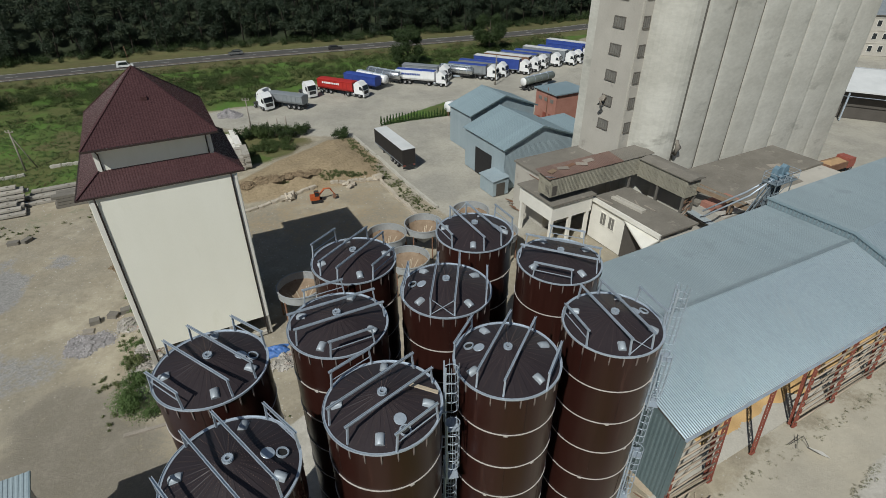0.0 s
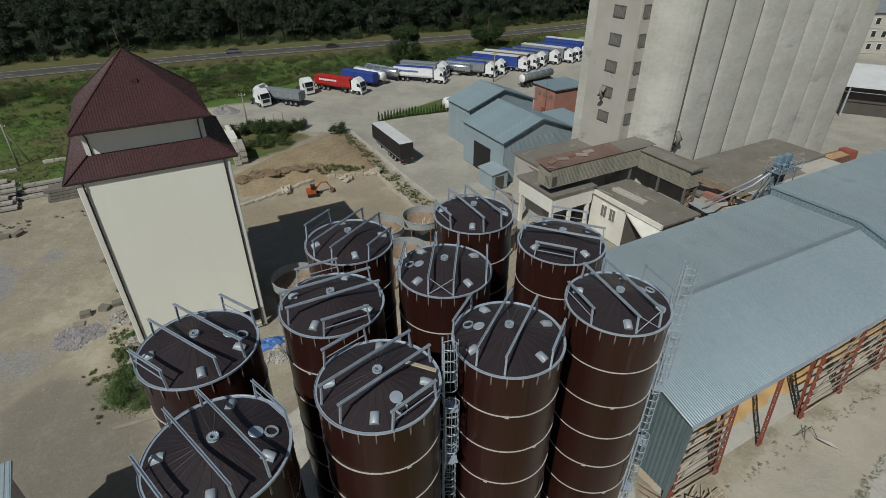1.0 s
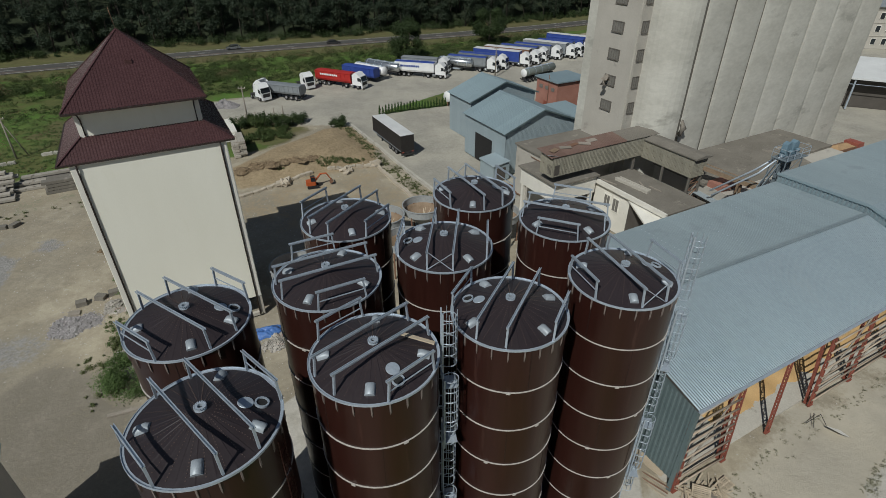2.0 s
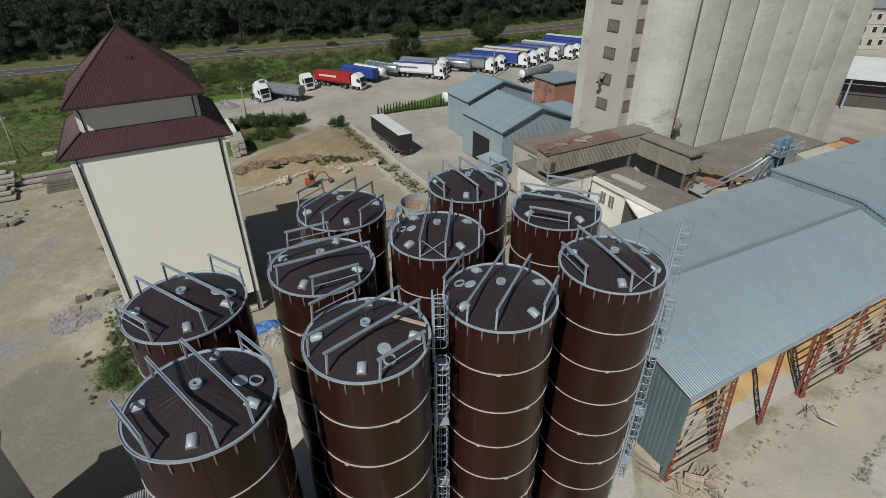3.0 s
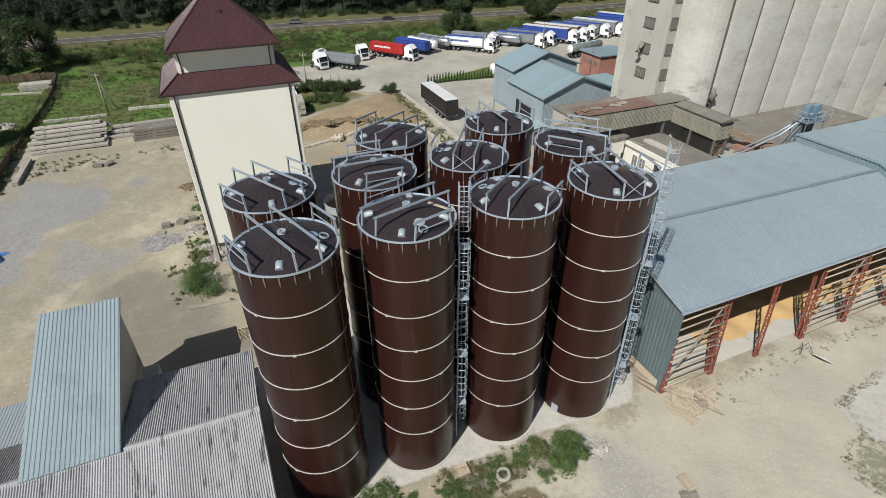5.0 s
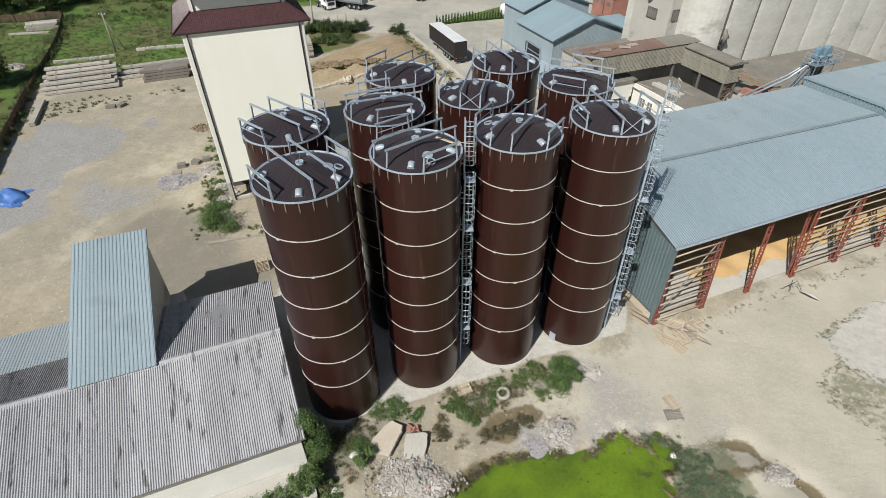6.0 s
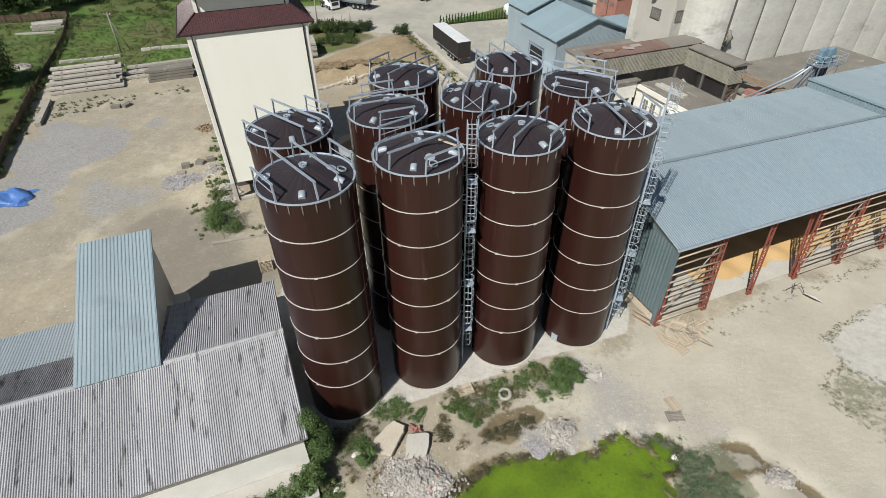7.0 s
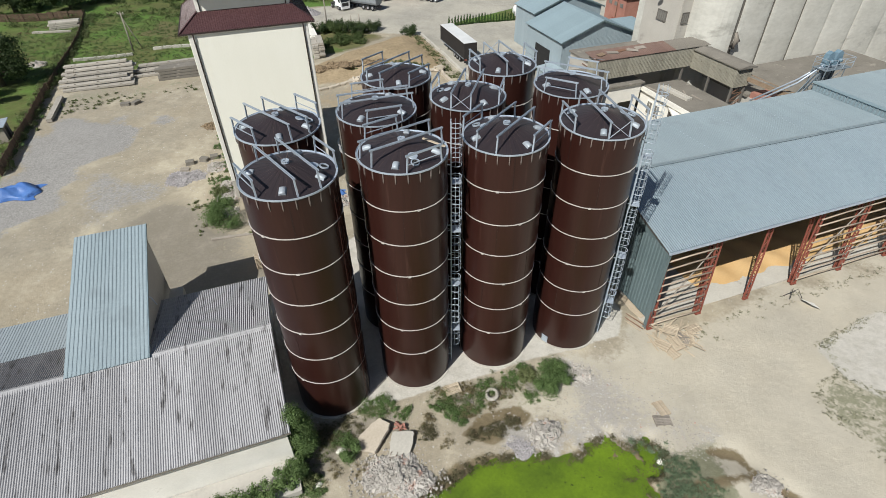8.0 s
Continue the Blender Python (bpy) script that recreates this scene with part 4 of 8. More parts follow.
weeds("weeds", [(-4.9, 11.1, 0.8, 30), (-3.9, 11.4, 0.7, 26), (-2.6, 11.2, 0.5, 12), (0.6, 12.2, 0.9, 34), (1.3, 11.6, 0.7, 26), (2.4, 13.0, 0.7, 18), (3.0, 14.2, 0.7, 22), (4.6, 15.2, 0.8, 24),
                (5.6, 16.0, 0.7, 24), (-6.6, 8.3, 0.5, 10), (-0.4, 12.2, 0.5, 12), (6.6, 14.4, 0.6, 14)], leaf_bush, "lush green weeds along the concrete apron", 41, size=0.075, n=190)
weeds("weeds", [(-5.4, 10.6, 0.7, 14), (-4.2, 11.2, 0.9, 16), (-0.2, 12.6, 1.0, 24), (0.9, 12.4, 1.1, 30), (2.6, 13.6, 0.9, 22), (3.9, 14.6, 0.9, 22), (5.3, 15.4, 0.9, 20), (6.6, 15.4, 0.8, 16), (-7.4, 7.4, 0.9, 16), (-6.2, 7.6, 0.7, 12), (8.9, 16.6, 0.7, 12)], leaf_weed, "yellow-green scrub along the concrete apron", 50, size=0.06, n=120)
weeds("weeds", [(-1.0, 10.8, 0.5, 16), (1.8, 13.8, 0.6, 12), (3.6, 12.9, 0.4, 8), (-6.6, 6.2, 0.9, 12), (-4.2, 6.2, 0.9, 8), (0.8, 9.4, 0.4, 6), (-7.8, 8.4, 0.8, 12)], dry_weed, "dry straggling weeds on the sandy dirt", 49, size=0.06, n=140)
weeds("weeds", [(15.6, 10.4, 0.9, 34), (16.9, 9.4, 1.1, 44), (15.8, 8.2, 1.0, 40), (18.2, 8.6, 0.7, 16), (16.4, 7.2, 1.2, 44), (18.4, 7.4, 0.9, 24), (19.4, 6.6, 0.8, 20), (14.9, 11.4, 0.7, 14), (13.9, 11.4, 0.5, 10)], leaf_reed,
      "grey-green weeds on the bank of the pond", 42, size=0.075, n=150)
weeds("weeds", [(-9.2, 7.4, 0.7, 26), (-8.2, 8.4, 0.7, 28), (-7.2, 9.0, 0.6, 24), (-6.2, 9.5, 0.6, 20), (-8.6, 6.2, 0.8, 22), (-0.8, 9.9, 0.7, 26), (2.4, 10.0, 0.5, 10), (3.3, 10.5, 0.5, 22), (4.3, 11.1, 0.6, 30), (5.2, 11.7, 0.5, 24)], leaf_rim, "dark trampled weeds and litter on the dirt", 52, size=0.07, n=120)
weeds("weeds", [(-7.6, 4.8, 0.9, 40), (-8.6, 3.6, 0.8, 26), (-6.0, 8.3, 0.45, 26), (-5.9, 7.2, 0.4, 14)], leaf_bush, "green weeds beside the rubble heap", 54, size=0.08, n=170)
weeds("weeds", [(0.1, 13.1, 0.7, 26), (1.4, 13.6, 0.7, 22), (2.0, 12.0, 0.6, 20), (4.6, 14.4, 0.7, 18)], dry_weed, "rusty dry stalks along the concrete apron", 55, size=0.06, n=150)
rim_spots = [(12.0, 9.7, 0.5, 8), (10.2, 8.7, 0.25, 3), (13.0, 9.4, 0.5, 8), (14.2, 8.9, 0.4, 8), (13.3, 8.7, 0.3, 4), (11.2, 9.2, 0.2, 3)]
for i in range(1, 15):
    a, b = Vector(POND[i]), Vector(POND[i + 1])
    out = Vector((-(b - a).y, (b - a).x)).normalized()
    n_ = max(3, int((b - a).length / 0.2))
    for k in range(n_):
        q = a.lerp(b, k / n_) + out * (0.25 + 0.15 * math.sin(k * 2.3 + i))
        rim_spots.append((q.x, q.y, 0.34, 4))
for i in range(26):
    t = i / 25
    rim_spots.append((13.6 + 1.4 * math.sin(i * 2.7) - 0.3 * t, 10.6 - 3.4 * t, 0.25, 2))
weeds("weeds", rim_spots, leaf_rim, "dark withered weeds fringing the green pond", 43, size=0.07, n=90)
rr = random.Random(48)
edge = []
for a, b in zip(PAD[:3], PAD[1:4]):
    for k in range(14):
        edge.append((a[0] + (b[0] - a[0]) * k / 14, a[1] + (b[1] - a[1]) * k / 14, 0.35, 3))
for k in range(900):
    x, y = rr.uniform(27.0, 41), rr.uniform(8, 23)
    d = inside(np.array([[x, y]]), TUFTS)[0]
    if d > 0 and rr.random() < (0.95 if d < 0.8 else 0.28):
        edge.append((x, y, 0.30, rr.randint(1, 4)))
for k in range(60):
    q = uv(31.5 + k * 0.45, 10.3 + rr.gauss(0, 0.35), 0)
    edge.append((q.x, q.y, 0.30, rr.randint(0, 4)))
for k in range(14):
    q = uv(29.4 + rr.uniform(-1.2, 1.0), 9.6 + rr.uniform(-1.0, 0.9), 0)
    edge.append((q.x, q.y, 0.25, 2))
weeds("weeds", edge, leaf_dusty, "low dusty grey-green weeds along the edges of the pale pad", 44, size=0.06, n=45, tall=0.6)
weeds("weeds", [(-30.5, 38.5, 1.2, 14), (-32, 35, 1.6, 16), (-33.5, 41, 1.5, 14), (-29.2, 31, 1.2, 10), (-23.5, 31.5, 1.0, 8), (-14.2, 27.0, 1.0, 12), (-14.8, 30.0, 0.8, 10), (-63, 61, 2.4, 18),
                (-59, 61.5, 2.2, 14), (-66, 56, 2.0, 14), (-53, 66, 2.5, 14), (-68, 58, 2.2, 18), (-64, 60, 2.2, 16), (-70, 57, 1.4, 12), (-71.5, 55, 1.0, 12), (-68.5, 49, 0.8, 10), (-66.5, 45.5, 0.8, 10)], leaf_weed, "patchy green weeds on the dirt around the tower house", 45, size=0.11, n=110)
weeds("weeds", [(-31.4, 40.2, 0.8, 16), (-30.4, 37.6, 0.9, 22), (-29.4, 35.2, 0.9, 22), (-28.6, 33.4, 0.8, 18), (-32.6, 42.6, 0.8, 18), (-33.8, 44.2, 0.8, 16), (-35.2, 46.2, 0.8, 16), (-36.6, 48.4, 0.8, 14), (-38.2, 50.8, 0.7, 10), (-32.6, 40.0, 0.9, 16), (-31.8, 37.6, 0.9, 14)], leaf_bush, "green weeds among rubble at the tower house's foot", 56, size=0.10, n=150)
weeds("weeds", [(-20.3 + i * 0.57 - 0.6 * math.sin(i * 1.9), 97.6 - i * 0.95, 1.0, 7 + 4 * (i % 3)) for i in range(30)], leaf_weed, "scrubby weeds along the low kerb wall", 46, size=0.11, n=70)
weeds("weeds", [(-20.5, 79.4, 1.0, 22), (-18.8, 80.0, 1.1, 26), (-17.0, 80.6, 1.0, 24), (-15.2, 81.2, 1.0, 16), (-27, 77, 0.8, 6)], leaf_weed, "weeds at the foot of the dirt bank", 47, size=0.13, n=120)
# ---------------------------------------------------------------- buildings


def wall_sheets(parent, name, mat, p, q, z0, z1, width=1.0, pitch=0.25, depth=0.035, label=""):
    """Upright profiled sheets from p to q, outside to the right of the way from p to q."""
    p, q = Vector((*p, 0)), Vector((*q, 0))
    d = (q - p)
    n = max(1, round(d.length / width))
    w = d.length / n
    me = sheet_geo(w * 0.998, z1 - z0, pitch, depth).mesh(name, mat)
    x = d.normalized()
    nrm = x.cross(Vector((0, 0, 1)))
    for i in range(n):
        o = p + x * (i * w) + nrm * 0.035
        m = Matrix(((x.x, 0, nrm.x, o.x), (x.y, 0, nrm.y, o.y), (0, 1, 0, z0), (0, 0, 0, 1)))
        part(name, me, None, parent, label, m)


def hip_face(W, slope, rise_run, a, b, top, pitch=0.21, depth=0.03):
    """A ribbed roof face over an eave W long, in local x along the eave, y inwards, cut by hips of inset a and b at the top."""
    g = Geo()
    n = int(W / pitch)
    vs = []
    for i in range(n + 1):
        for k, lift in ((0.0, 0), (0.42, 0), (0.5, depth), (0.92, depth)):
            x = min(W, (i + k) * W / n)
            h = min(1.0, x / a if a else 1.0, (W - x) / b if b else 1.0)
            vs += [(x, 0, lift), (x, h * top, h * top * rise_run + lift)]
    m = len(vs) // 2
    g.add(vs, [(2 * i, 2 * i + 2, 2 * i + 3, 2 * i + 1) for i in range(m - 1)])
    return g


# -- cream tower house
HW, HD = 11.4, 11.4
house = thing("tower_house", GRID @ Matrix.Translation((-6.93, 45.85, 0)), "tall cream rendered tower house with a two-tier brown-red roof", "house")
part("front_wall", Geo().box(0, HW, 0, 0.35, 2.3, 18.6), plaster, house)
part("rear_wall", Geo().box(0, HW, HD - 0.35, HD, 0, 18.6), plaster, house)
part("side_wall", Geo().box(0, 0.35, 0.35, HD - 0.35, 2.3, 18.6), plaster, house)
part("side_wall", Geo().box(HW - 0.35, HW, 0.35, HD - 0.35, 2.3, 18.6), plaster, house)
part("floor_slab", Geo().box(0.36, HW - 0.36, 0.36, HD - 0.36, 2.35, 2.6), concrete_slab, house)
for i, (x, w) in enumerate(((0.02, 0.5), (3.9, 0.4), (7.4, 0.4), (10.9, 0.5))):
    part("pillar", Geo().box(x, x + w, 0.02, 0.5, 0, 2.32, 0.02), concrete_slab, house)
# set back and toned dark to stand for the undercroft's shade
part("back_wall", Geo().box(0.4, HW - 0.4, 3.2, 3.5, 0, 2.3), inside_dark, house, "dark inner wall of the open undercroft")
for x in (0.06, HW - 0.42):
    part("corner_trim", Geo().box(x, x + 0.36, -0.035, -0.003, 2.3, 18.2), plaster_trim, house, "paler vertical corner band")
part("plinth", Geo().box(0.3, HW - 0.3, -0.06, 0.30, 0, 0.35), concrete_slab, house)
OV, OF = 0.70, 0.12
part("soffit", Geo().box(-OV + 0.05, HW + OV - 0.05, -OF + 0.05, HD + OF - 0.05, 18.46, 18.6), plaster_trim, house)
RISE = 1.52
sides = [Matrix.Translation((-OV, -OF, 18.62)), Matrix.Translation((HW + OV, -OF, 18.62)) @ Matrix.Rotation(radians(90), 4, "Z"),
         Matrix.Translation((HW + OV, HD + OF, 18.62)) @ Matrix.Rotation(radians(180), 4, "Z"), Matrix.Translation((-OV, HD + OF, 18.62)) @ Matrix.Rotation(radians(-90), 4, "Z")]
i0, i1 = 1.3, HW - 1.3
lower = [hip_face(HW + 2 * OV, 0, RISE / (i0 + OF), i0 + OV, i0 + OV, i0 + OF).mesh("lower_roof", tile_red), hip_face(HD + 2 * OF, 0, RISE / (i0 + OV), i0 + OF, i0 + OF, i0 + OV).mesh("lower_roof", tile_red)]
for k, s in enumerate(sides):
    part("lower_roof", lower[k % 2], None, house, m=s)
g = Geo().box(i0, i1, i0, i1, 19.9, 22.1)
part("upper_wall", g, plaster, house)
for x in (i0 - 0.02, i1 - 0.33):
    part("corner_trim", Geo().box(x, x + 0.35, i0 - 0.04, i0 - 0.003, 20.1, 22.0), plaster_trim, house)
UO, UF = 0.62, 1.05
part("soffit", Geo().box(i0 - UO + 0.05, i1 + UO - 0.05, i0 - UF + 0.05, i1 + UF - 0.05, 22.1, 22.24), plaster_trim, house)
UW = i1 - i0 + 2 * UO
UD = i1 - i0 + 2 * UF
up_rise = 4.7 / (UD / 2)
sides = [Matrix.Translation((i0 - UO, i0 - UF, 22.25)), Matrix.Translation((i1 + UO, i0 - UF, 22.25)) @ Matrix.Rotation(radians(90), 4, "Z"),
         Matrix.Translation((i1 + UO, i1 + UF, 22.25)) @ Matrix.Rotation(radians(180), 4, "Z"), Matrix.Translation((i0 - UO, i1 + UF, 22.25)) @ Matrix.Rotation(radians(-90), 4, "Z")]
upper = [hip_face(UW, 0, up_rise, UW / 2, UW / 2, UD / 2).mesh("upper_roof", tile_red), hip_face(UD, 0, 4.7 / (UW / 2), UD / 2, UD / 2, UW / 2).mesh("upper_roof", tile_red)]
for k, s in enumerate(sides):
    part("upper_roof", upper[k % 2], None, house, m=s)
apex = Vector((HW / 2, HD / 2, 22.25 + 4.72))
for cx, cy in ((i0 - UO, i0 - UF), (i1 + UO, i0 - UF), (i1 + UO, i1 + UF), (i0 - UO, i1 + UF)):
    part("hip_cap", Geo().beam((cx, cy, 22.3), apex, 0.16, 0.06), tile_red, house)
for cx, cy, ix, iy in ((-OV, -OF, i0, i0), (HW + OV, -OF, i1, i0), (HW + OV, HD + OF, i1, i1), (-OV, HD + OF, i0, i1)):
    part("hip_cap", Geo().beam((cx, cy, 18.68), (ix, iy, 18.68 + RISE), 0.16, 0.06), tile_red, house)
part("gutter", Geo().beam((-OV, -OF - 0.05, 18.57), (HW + OV, -OF - 0.05, 18.57), 0.10, 0.12), pipe_brown, house)
part("gutter", Geo().beam((-OV - 0.06, -OF, 18.55), (-OV - 0.06, HD + OF, 18.55), 0.14, 0.14), pipe_brown, house)
part("gutter", Geo().beam((i0 - UO, i0 - UF - 0.06, 22.18), (i1 + UO, i0 - UF - 0.06, 22.18), 0.12, 0.12), pipe_brown, house)
for x in (0.48, HW - 0.5):
    part("downpipe", Geo().tube([(x, -OF, 18.5), (x, -0.15, 18.2), (x, -0.1, 17.7), (x, -0.1, 0.1)], 0.065, 8), pipe_brown, house)
for x in (i0 + 0.35, i1 - 0.4):
    part("downpipe", Geo().tube([(x, i0 - UF, 22.1), (x, i0 - 0.08, 21.5), (x, i0 - 0.08, 20.2)], 0.055, 8), pipe_brown, house)
ff = UD / 2 * 0.52
part("roof_hatch", Geo().box(HW / 2 + 0.0, HW / 2 + 0.5, i0 - UF + ff, i0 - UF + ff + 0.35, 22.25 + ff * up_rise - 0.1, 22.25 + (ff + 0.35) * up_rise + 0.04), tile_red, house)
part("lightning_rod", Geo().tube([apex, apex + Vector((-0.1, 0, 1.6))], 0.02, 5), rust_steel, house)

# -- long hall with open, slatted front
hall = thing("storage_hall", GRID, "long open-fronted storage hall with a blue-grey profiled metal roof", "storage hall")
U0, U1, U2 = 24.7, 55.9, 100.0
EAVE, RIDGE, BACK = (11.8, 8.4), (19.0, 10.7), (27.9, 10.5)
# the ridge runs a little askew, a metre nearer the eave at the far end
N_SH = 31
for k in range(N_SH):
    a, b = U0 + (U1 - U0) * k / N_SH, U0 + (U1 - U0) * (k + 1) / N_SH
    top = (20.0 - (k + 0.5) / N_SH, RIDGE[1])
    lay_sheets(hall, "roof_sheet", roof_rib, a, b, EAVE, top, 1.01, 0.204, 0.066, True)
    lay_sheets(hall, "roof_sheet", roof_blue_far, a, b, top, BACK, 1.01, 0.2, 0.012)
E2, R2, B2 = (11.8, 9.2), (19.0, 11.55), (27.9, 11.4)
lay_sheets(hall, "roof_sheet", roof_rib, U1 + 0.1, U2, E2, R2, 1.02, 0.204, 0.058, True)
lay_sheets(hall, "roof_sheet", roof_blue_far, U1 + 0.1, U2, R2, B2, 1.02, 0.2, 0.012)
g = Geo()
g.extrude_x([(EAVE[0] + 0.1, EAVE[1] - 0.03), (19.5, 10.42), (BACK[0] - 0.1, BACK[1] - 0.06), (BACK[0] - 0.1, BACK[1] - 0.25), (19.5, 10.2), (EAVE[0] + 0.1, EAVE[1] - 0.2)], U0 + 0.1, U1)
g.extrude_x([(E2[0] + 0.1, E2[1] - 0.02), R2, (B2[0] - 0.1, B2[1] - 0.02), (B2[0] - 0.1, B2[1] - 0.2), (R2[0], R2[1] - 0.2), (E2[0] + 0.1, E2[1] - 0.2)], U1 + 0.1, U2 - 0.1)
# the hall's shade is put into the deck's dark tone
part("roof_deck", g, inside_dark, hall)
part("ridge_cap", Geo().beam((U0, 20.02, 10.84), (U1, 19.02, 10.84), 0.42, 0.03).beam((U0, 20.02, 10.88), (U1, 19.02, 10.88), 0.14, 0.06), roof_step, hall, "darker sheet ridge cap")
part("gutter", Geo().beam((U0, EAVE[0] - 0.08, EAVE[1] - 0.05), (U1, EAVE[0] - 0.08, EAVE[1] - 0.05), 0.16, 0.14), galvanised, hall)
for k in range(5):
    u = U0 + 5.2 + k * 5.6
    scr = Geo()
    for j in range(16):
        v = 20.4 + j * 0.46
        zz = np.interp(v, [19.4, 27.9], [10.7, 10.5]) + 0.05
        scr.box(u - 0.03, u + 0.03, v, v + 0.06, zz, zz + 0.03)
    tagged(part("screw_row", scr, galvanised, hall), kind="stuff")
# the stepped strip where the higher roof begins
strip = Geo()
n = 38
for i in range(n):
    v = 12.1 + i * (27.8 - 12.1) / n
    zl = np.interp(v, [11.8, 19.0, 27.9], [8.4, 10.7, 10.5])
    strip.box(U1 - 0.03, U1 + 0.05, v, v + 0.16, zl + 0.02, zl + 0.8)
part("step_wall", Geo().extrude_x([(12.0, 8.44), (19.0, 10.72), (27.85, 10.52), (27.85, 11.34), (19.0, 11.5), (12.0, 9.2)], U1 + 0.051, U1 + 0.09), roof_blue, hall)
part("step_cladding", strip, roof_step, hall, "dark ribbed strip under the higher roof's edge")
part("step_flashing", Geo().extrude_x([(11.7, 9.14), (19.0, 11.47), (28.0, 11.32), (28.0, 11.52), (19.0, 11.69), (11.7, 9.34)], U1 - 0.12, U1 + 0.16), roof_blue, hall)
# gable wall towards the silos
wall_sheets(hall, "gable_sheet", wall_teal, (U0 + 0.25, 20.4), (U0 + 0.25, 12.2), 1.1, 8.3, 1.0, 0.33, 0.05)
part("gable_wall", Geo().extrude_x([(12.15, 8.25), (19.8, 10.40), (27.8, 10.3), (27.8, 1.0), (12.15, 1.0)], U0 + 0.26, U0 + 0.36), wall_teal, hall)
part("corner_post", Geo().box(U0 + 0.1, U0 + 0.4, 11.85, 12.15, 0, 8.2), wall_teal, hall, "folded sheet corner post")
# toned dark for the shade deep inside the hall
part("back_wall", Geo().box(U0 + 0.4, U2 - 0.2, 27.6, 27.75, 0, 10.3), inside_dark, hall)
part("end_wall", Geo().box(U2 - 0.3, U2 - 0.1, 12.2, 27.9, 0, 9.0), wall_teal, hall)
part("floor", Geo().box(U0 + 0.4, U2 - 0.3, 12.4, 27.9, -0.3, 0.02), concrete_slab, hall)


def lattice(parent, p, q, side, w=0.42, n=12, name="column"):
    """A red lattice strut from p to q, its two chords set apart along side."""
    p, q, s = Vector(p), Vector(q), Vector(side).normalized() * w / 2
    g = Geo().beam(p - s, q - s, 0.1).beam(p + s, q + s, 0.1)
    for i in range(n):
        a, b = p.lerp(q, i / n), p.lerp(q, (i + 1) / n)
        g.beam(a - s if i % 2 else a + s, b + s if i % 2 else b - s, 0.06)
        g.beam(a - s, a + s, 0.07)
    g.beam(p - s * 1.1 + Vector((0, 0, 0.04)), p + s * 1.1 + Vector((0, 0, 0.04)), 0.24, 0.08)
    return part(name, g, steel_red, parent, "red-oxide steel lattice")


bays = [25.2, 30.3, 35.6, 41.3, 47.0, 53.2, 59.2, 65.2, 71.2, 77.2]
for i, u in enumerate(bays):
    lattice(hall, (u, 11.75, 0), (u, 12.35, 8.3), (1, 0, 0), 0.5, 13)
    if i != 2:
        lattice(hall, (u, 12.1, 0), (u, 13.1, 8.5), (1, 0, 0), 0.36)
    part("rafter", Geo().beam((u, 12.2, 8.1), (u, 19.6, 10.2), 0.16, 0.28).beam((u, 19.6, 10.2), (u, 27.6, 10.15), 0.16, 0.28), steel_red, hall)
    part("column", Geo().beam((u, 20.2, 0), (u, 20.2, 10.4), 0.22), steel_red, hall)
rail_me = Geo().tube([(0, 0, 0), (2.4, 0.02, 0.03), (4.7, 0, 0)], 0.075, 6).mesh("slat", log_wood)
rr = random.Random(8)
for i in range(len(bays) - 1):
    if i in (1, 2):
        continue
    for k in range(9):
        z = 0.55 + k * 0.82
        part("slat", rail_me, None, hall, "weathered timber rail", Matrix.Translation((bays[i] + 0.05, 11.72 + 0.07 * z / 1.0 - 0.02, z + rr.uniform(-0.12, 0.12))) @ Matrix.Rotation(rr.uniform(-0.03, 0.03), 4, "Y") @ Matrix.Diagonal(((bays[i + 1] - bays[i]) / 4.75, 1, 1, 1)))
    part("brace", Geo().tube([(bays[i] + 0.1, 12.0, 0.6), (bays[i + 1] - 0.1, 12.3, 7.4)], 0.06, 6), wood_grey, hall, "grey timber brace")
heap = Geo()
nu, nv = 140, 14
vs = []
for j in range(nv + 1):
    for i in range(nu + 1):
        u, v = 26.0 + i * 47.0 / nu, 13.7 + j * 14.0 / nv
        h = 0.14 + 1.5 * max(0, j / nv - 0.05) ** 0.9 * (0.75 + 0.25 * math.sin(u * 0.5)) + 0.12 * math.sin(u * 1.9 + v)
        h -= 2.2 * max(0.0, min(1.0, (33.0 - u) / 4.0))
        if j == 0:
            h = -0.05
            v += 0.3 * math.sin(u * 0.8) + 0.2 * math.sin(u * 2.3)
        vs.append((u, v, h))
heap.add(vs, [(j * (nu + 1) + i, j * (nu + 1) + i + 1, (j + 1) * (nu + 1) + i + 1, (j + 1) * (nu + 1) + i) for j in range(nv) for i in range(nu)], smooth=True)
solid("grain", heap, grain_heap_mat, "orange-tan heap of grain on the hall floor", "grain", kind="stuff", m=GRID)

# -- fibre cement storage building with a raised head house
store = thing("storage_building", GRID, "low storage building with a weathered wavy fibre cement roof", "storage building")
SU0, SU1 = -46.0, -4.55
SE, SR, SB = (9.55, 4.0), (17.35, 6.0), (25.2, 4.1)
lay_sheets(store, "roof_sheet", asbestos, SU0, SU1, SE, SR, 1.1, 0.1375, 0.072, True)
lay_sheets(store, "roof_sheet", asbestos, -12.6, SU1, SR, SB, 1.1, 0.1375, 0.072, True)
lay_sheets(store, "roof_sheet", asbestos_old, SU0, -17.6, SR, (21.2, 5.05), 1.1, 0.1375, 0.066, True)
lay_sheets(store, "roof_sheet", roof_grey, SU0, -17.6, (21.2, 5.05), (25.6, 4.6), 1.0, 0.2, 0.02)
lay_sheets(store, "roof_sheet", asbestos_old, -17.6, -12.6, SR, SB, 1.1, 0.1375, 0.066, True)
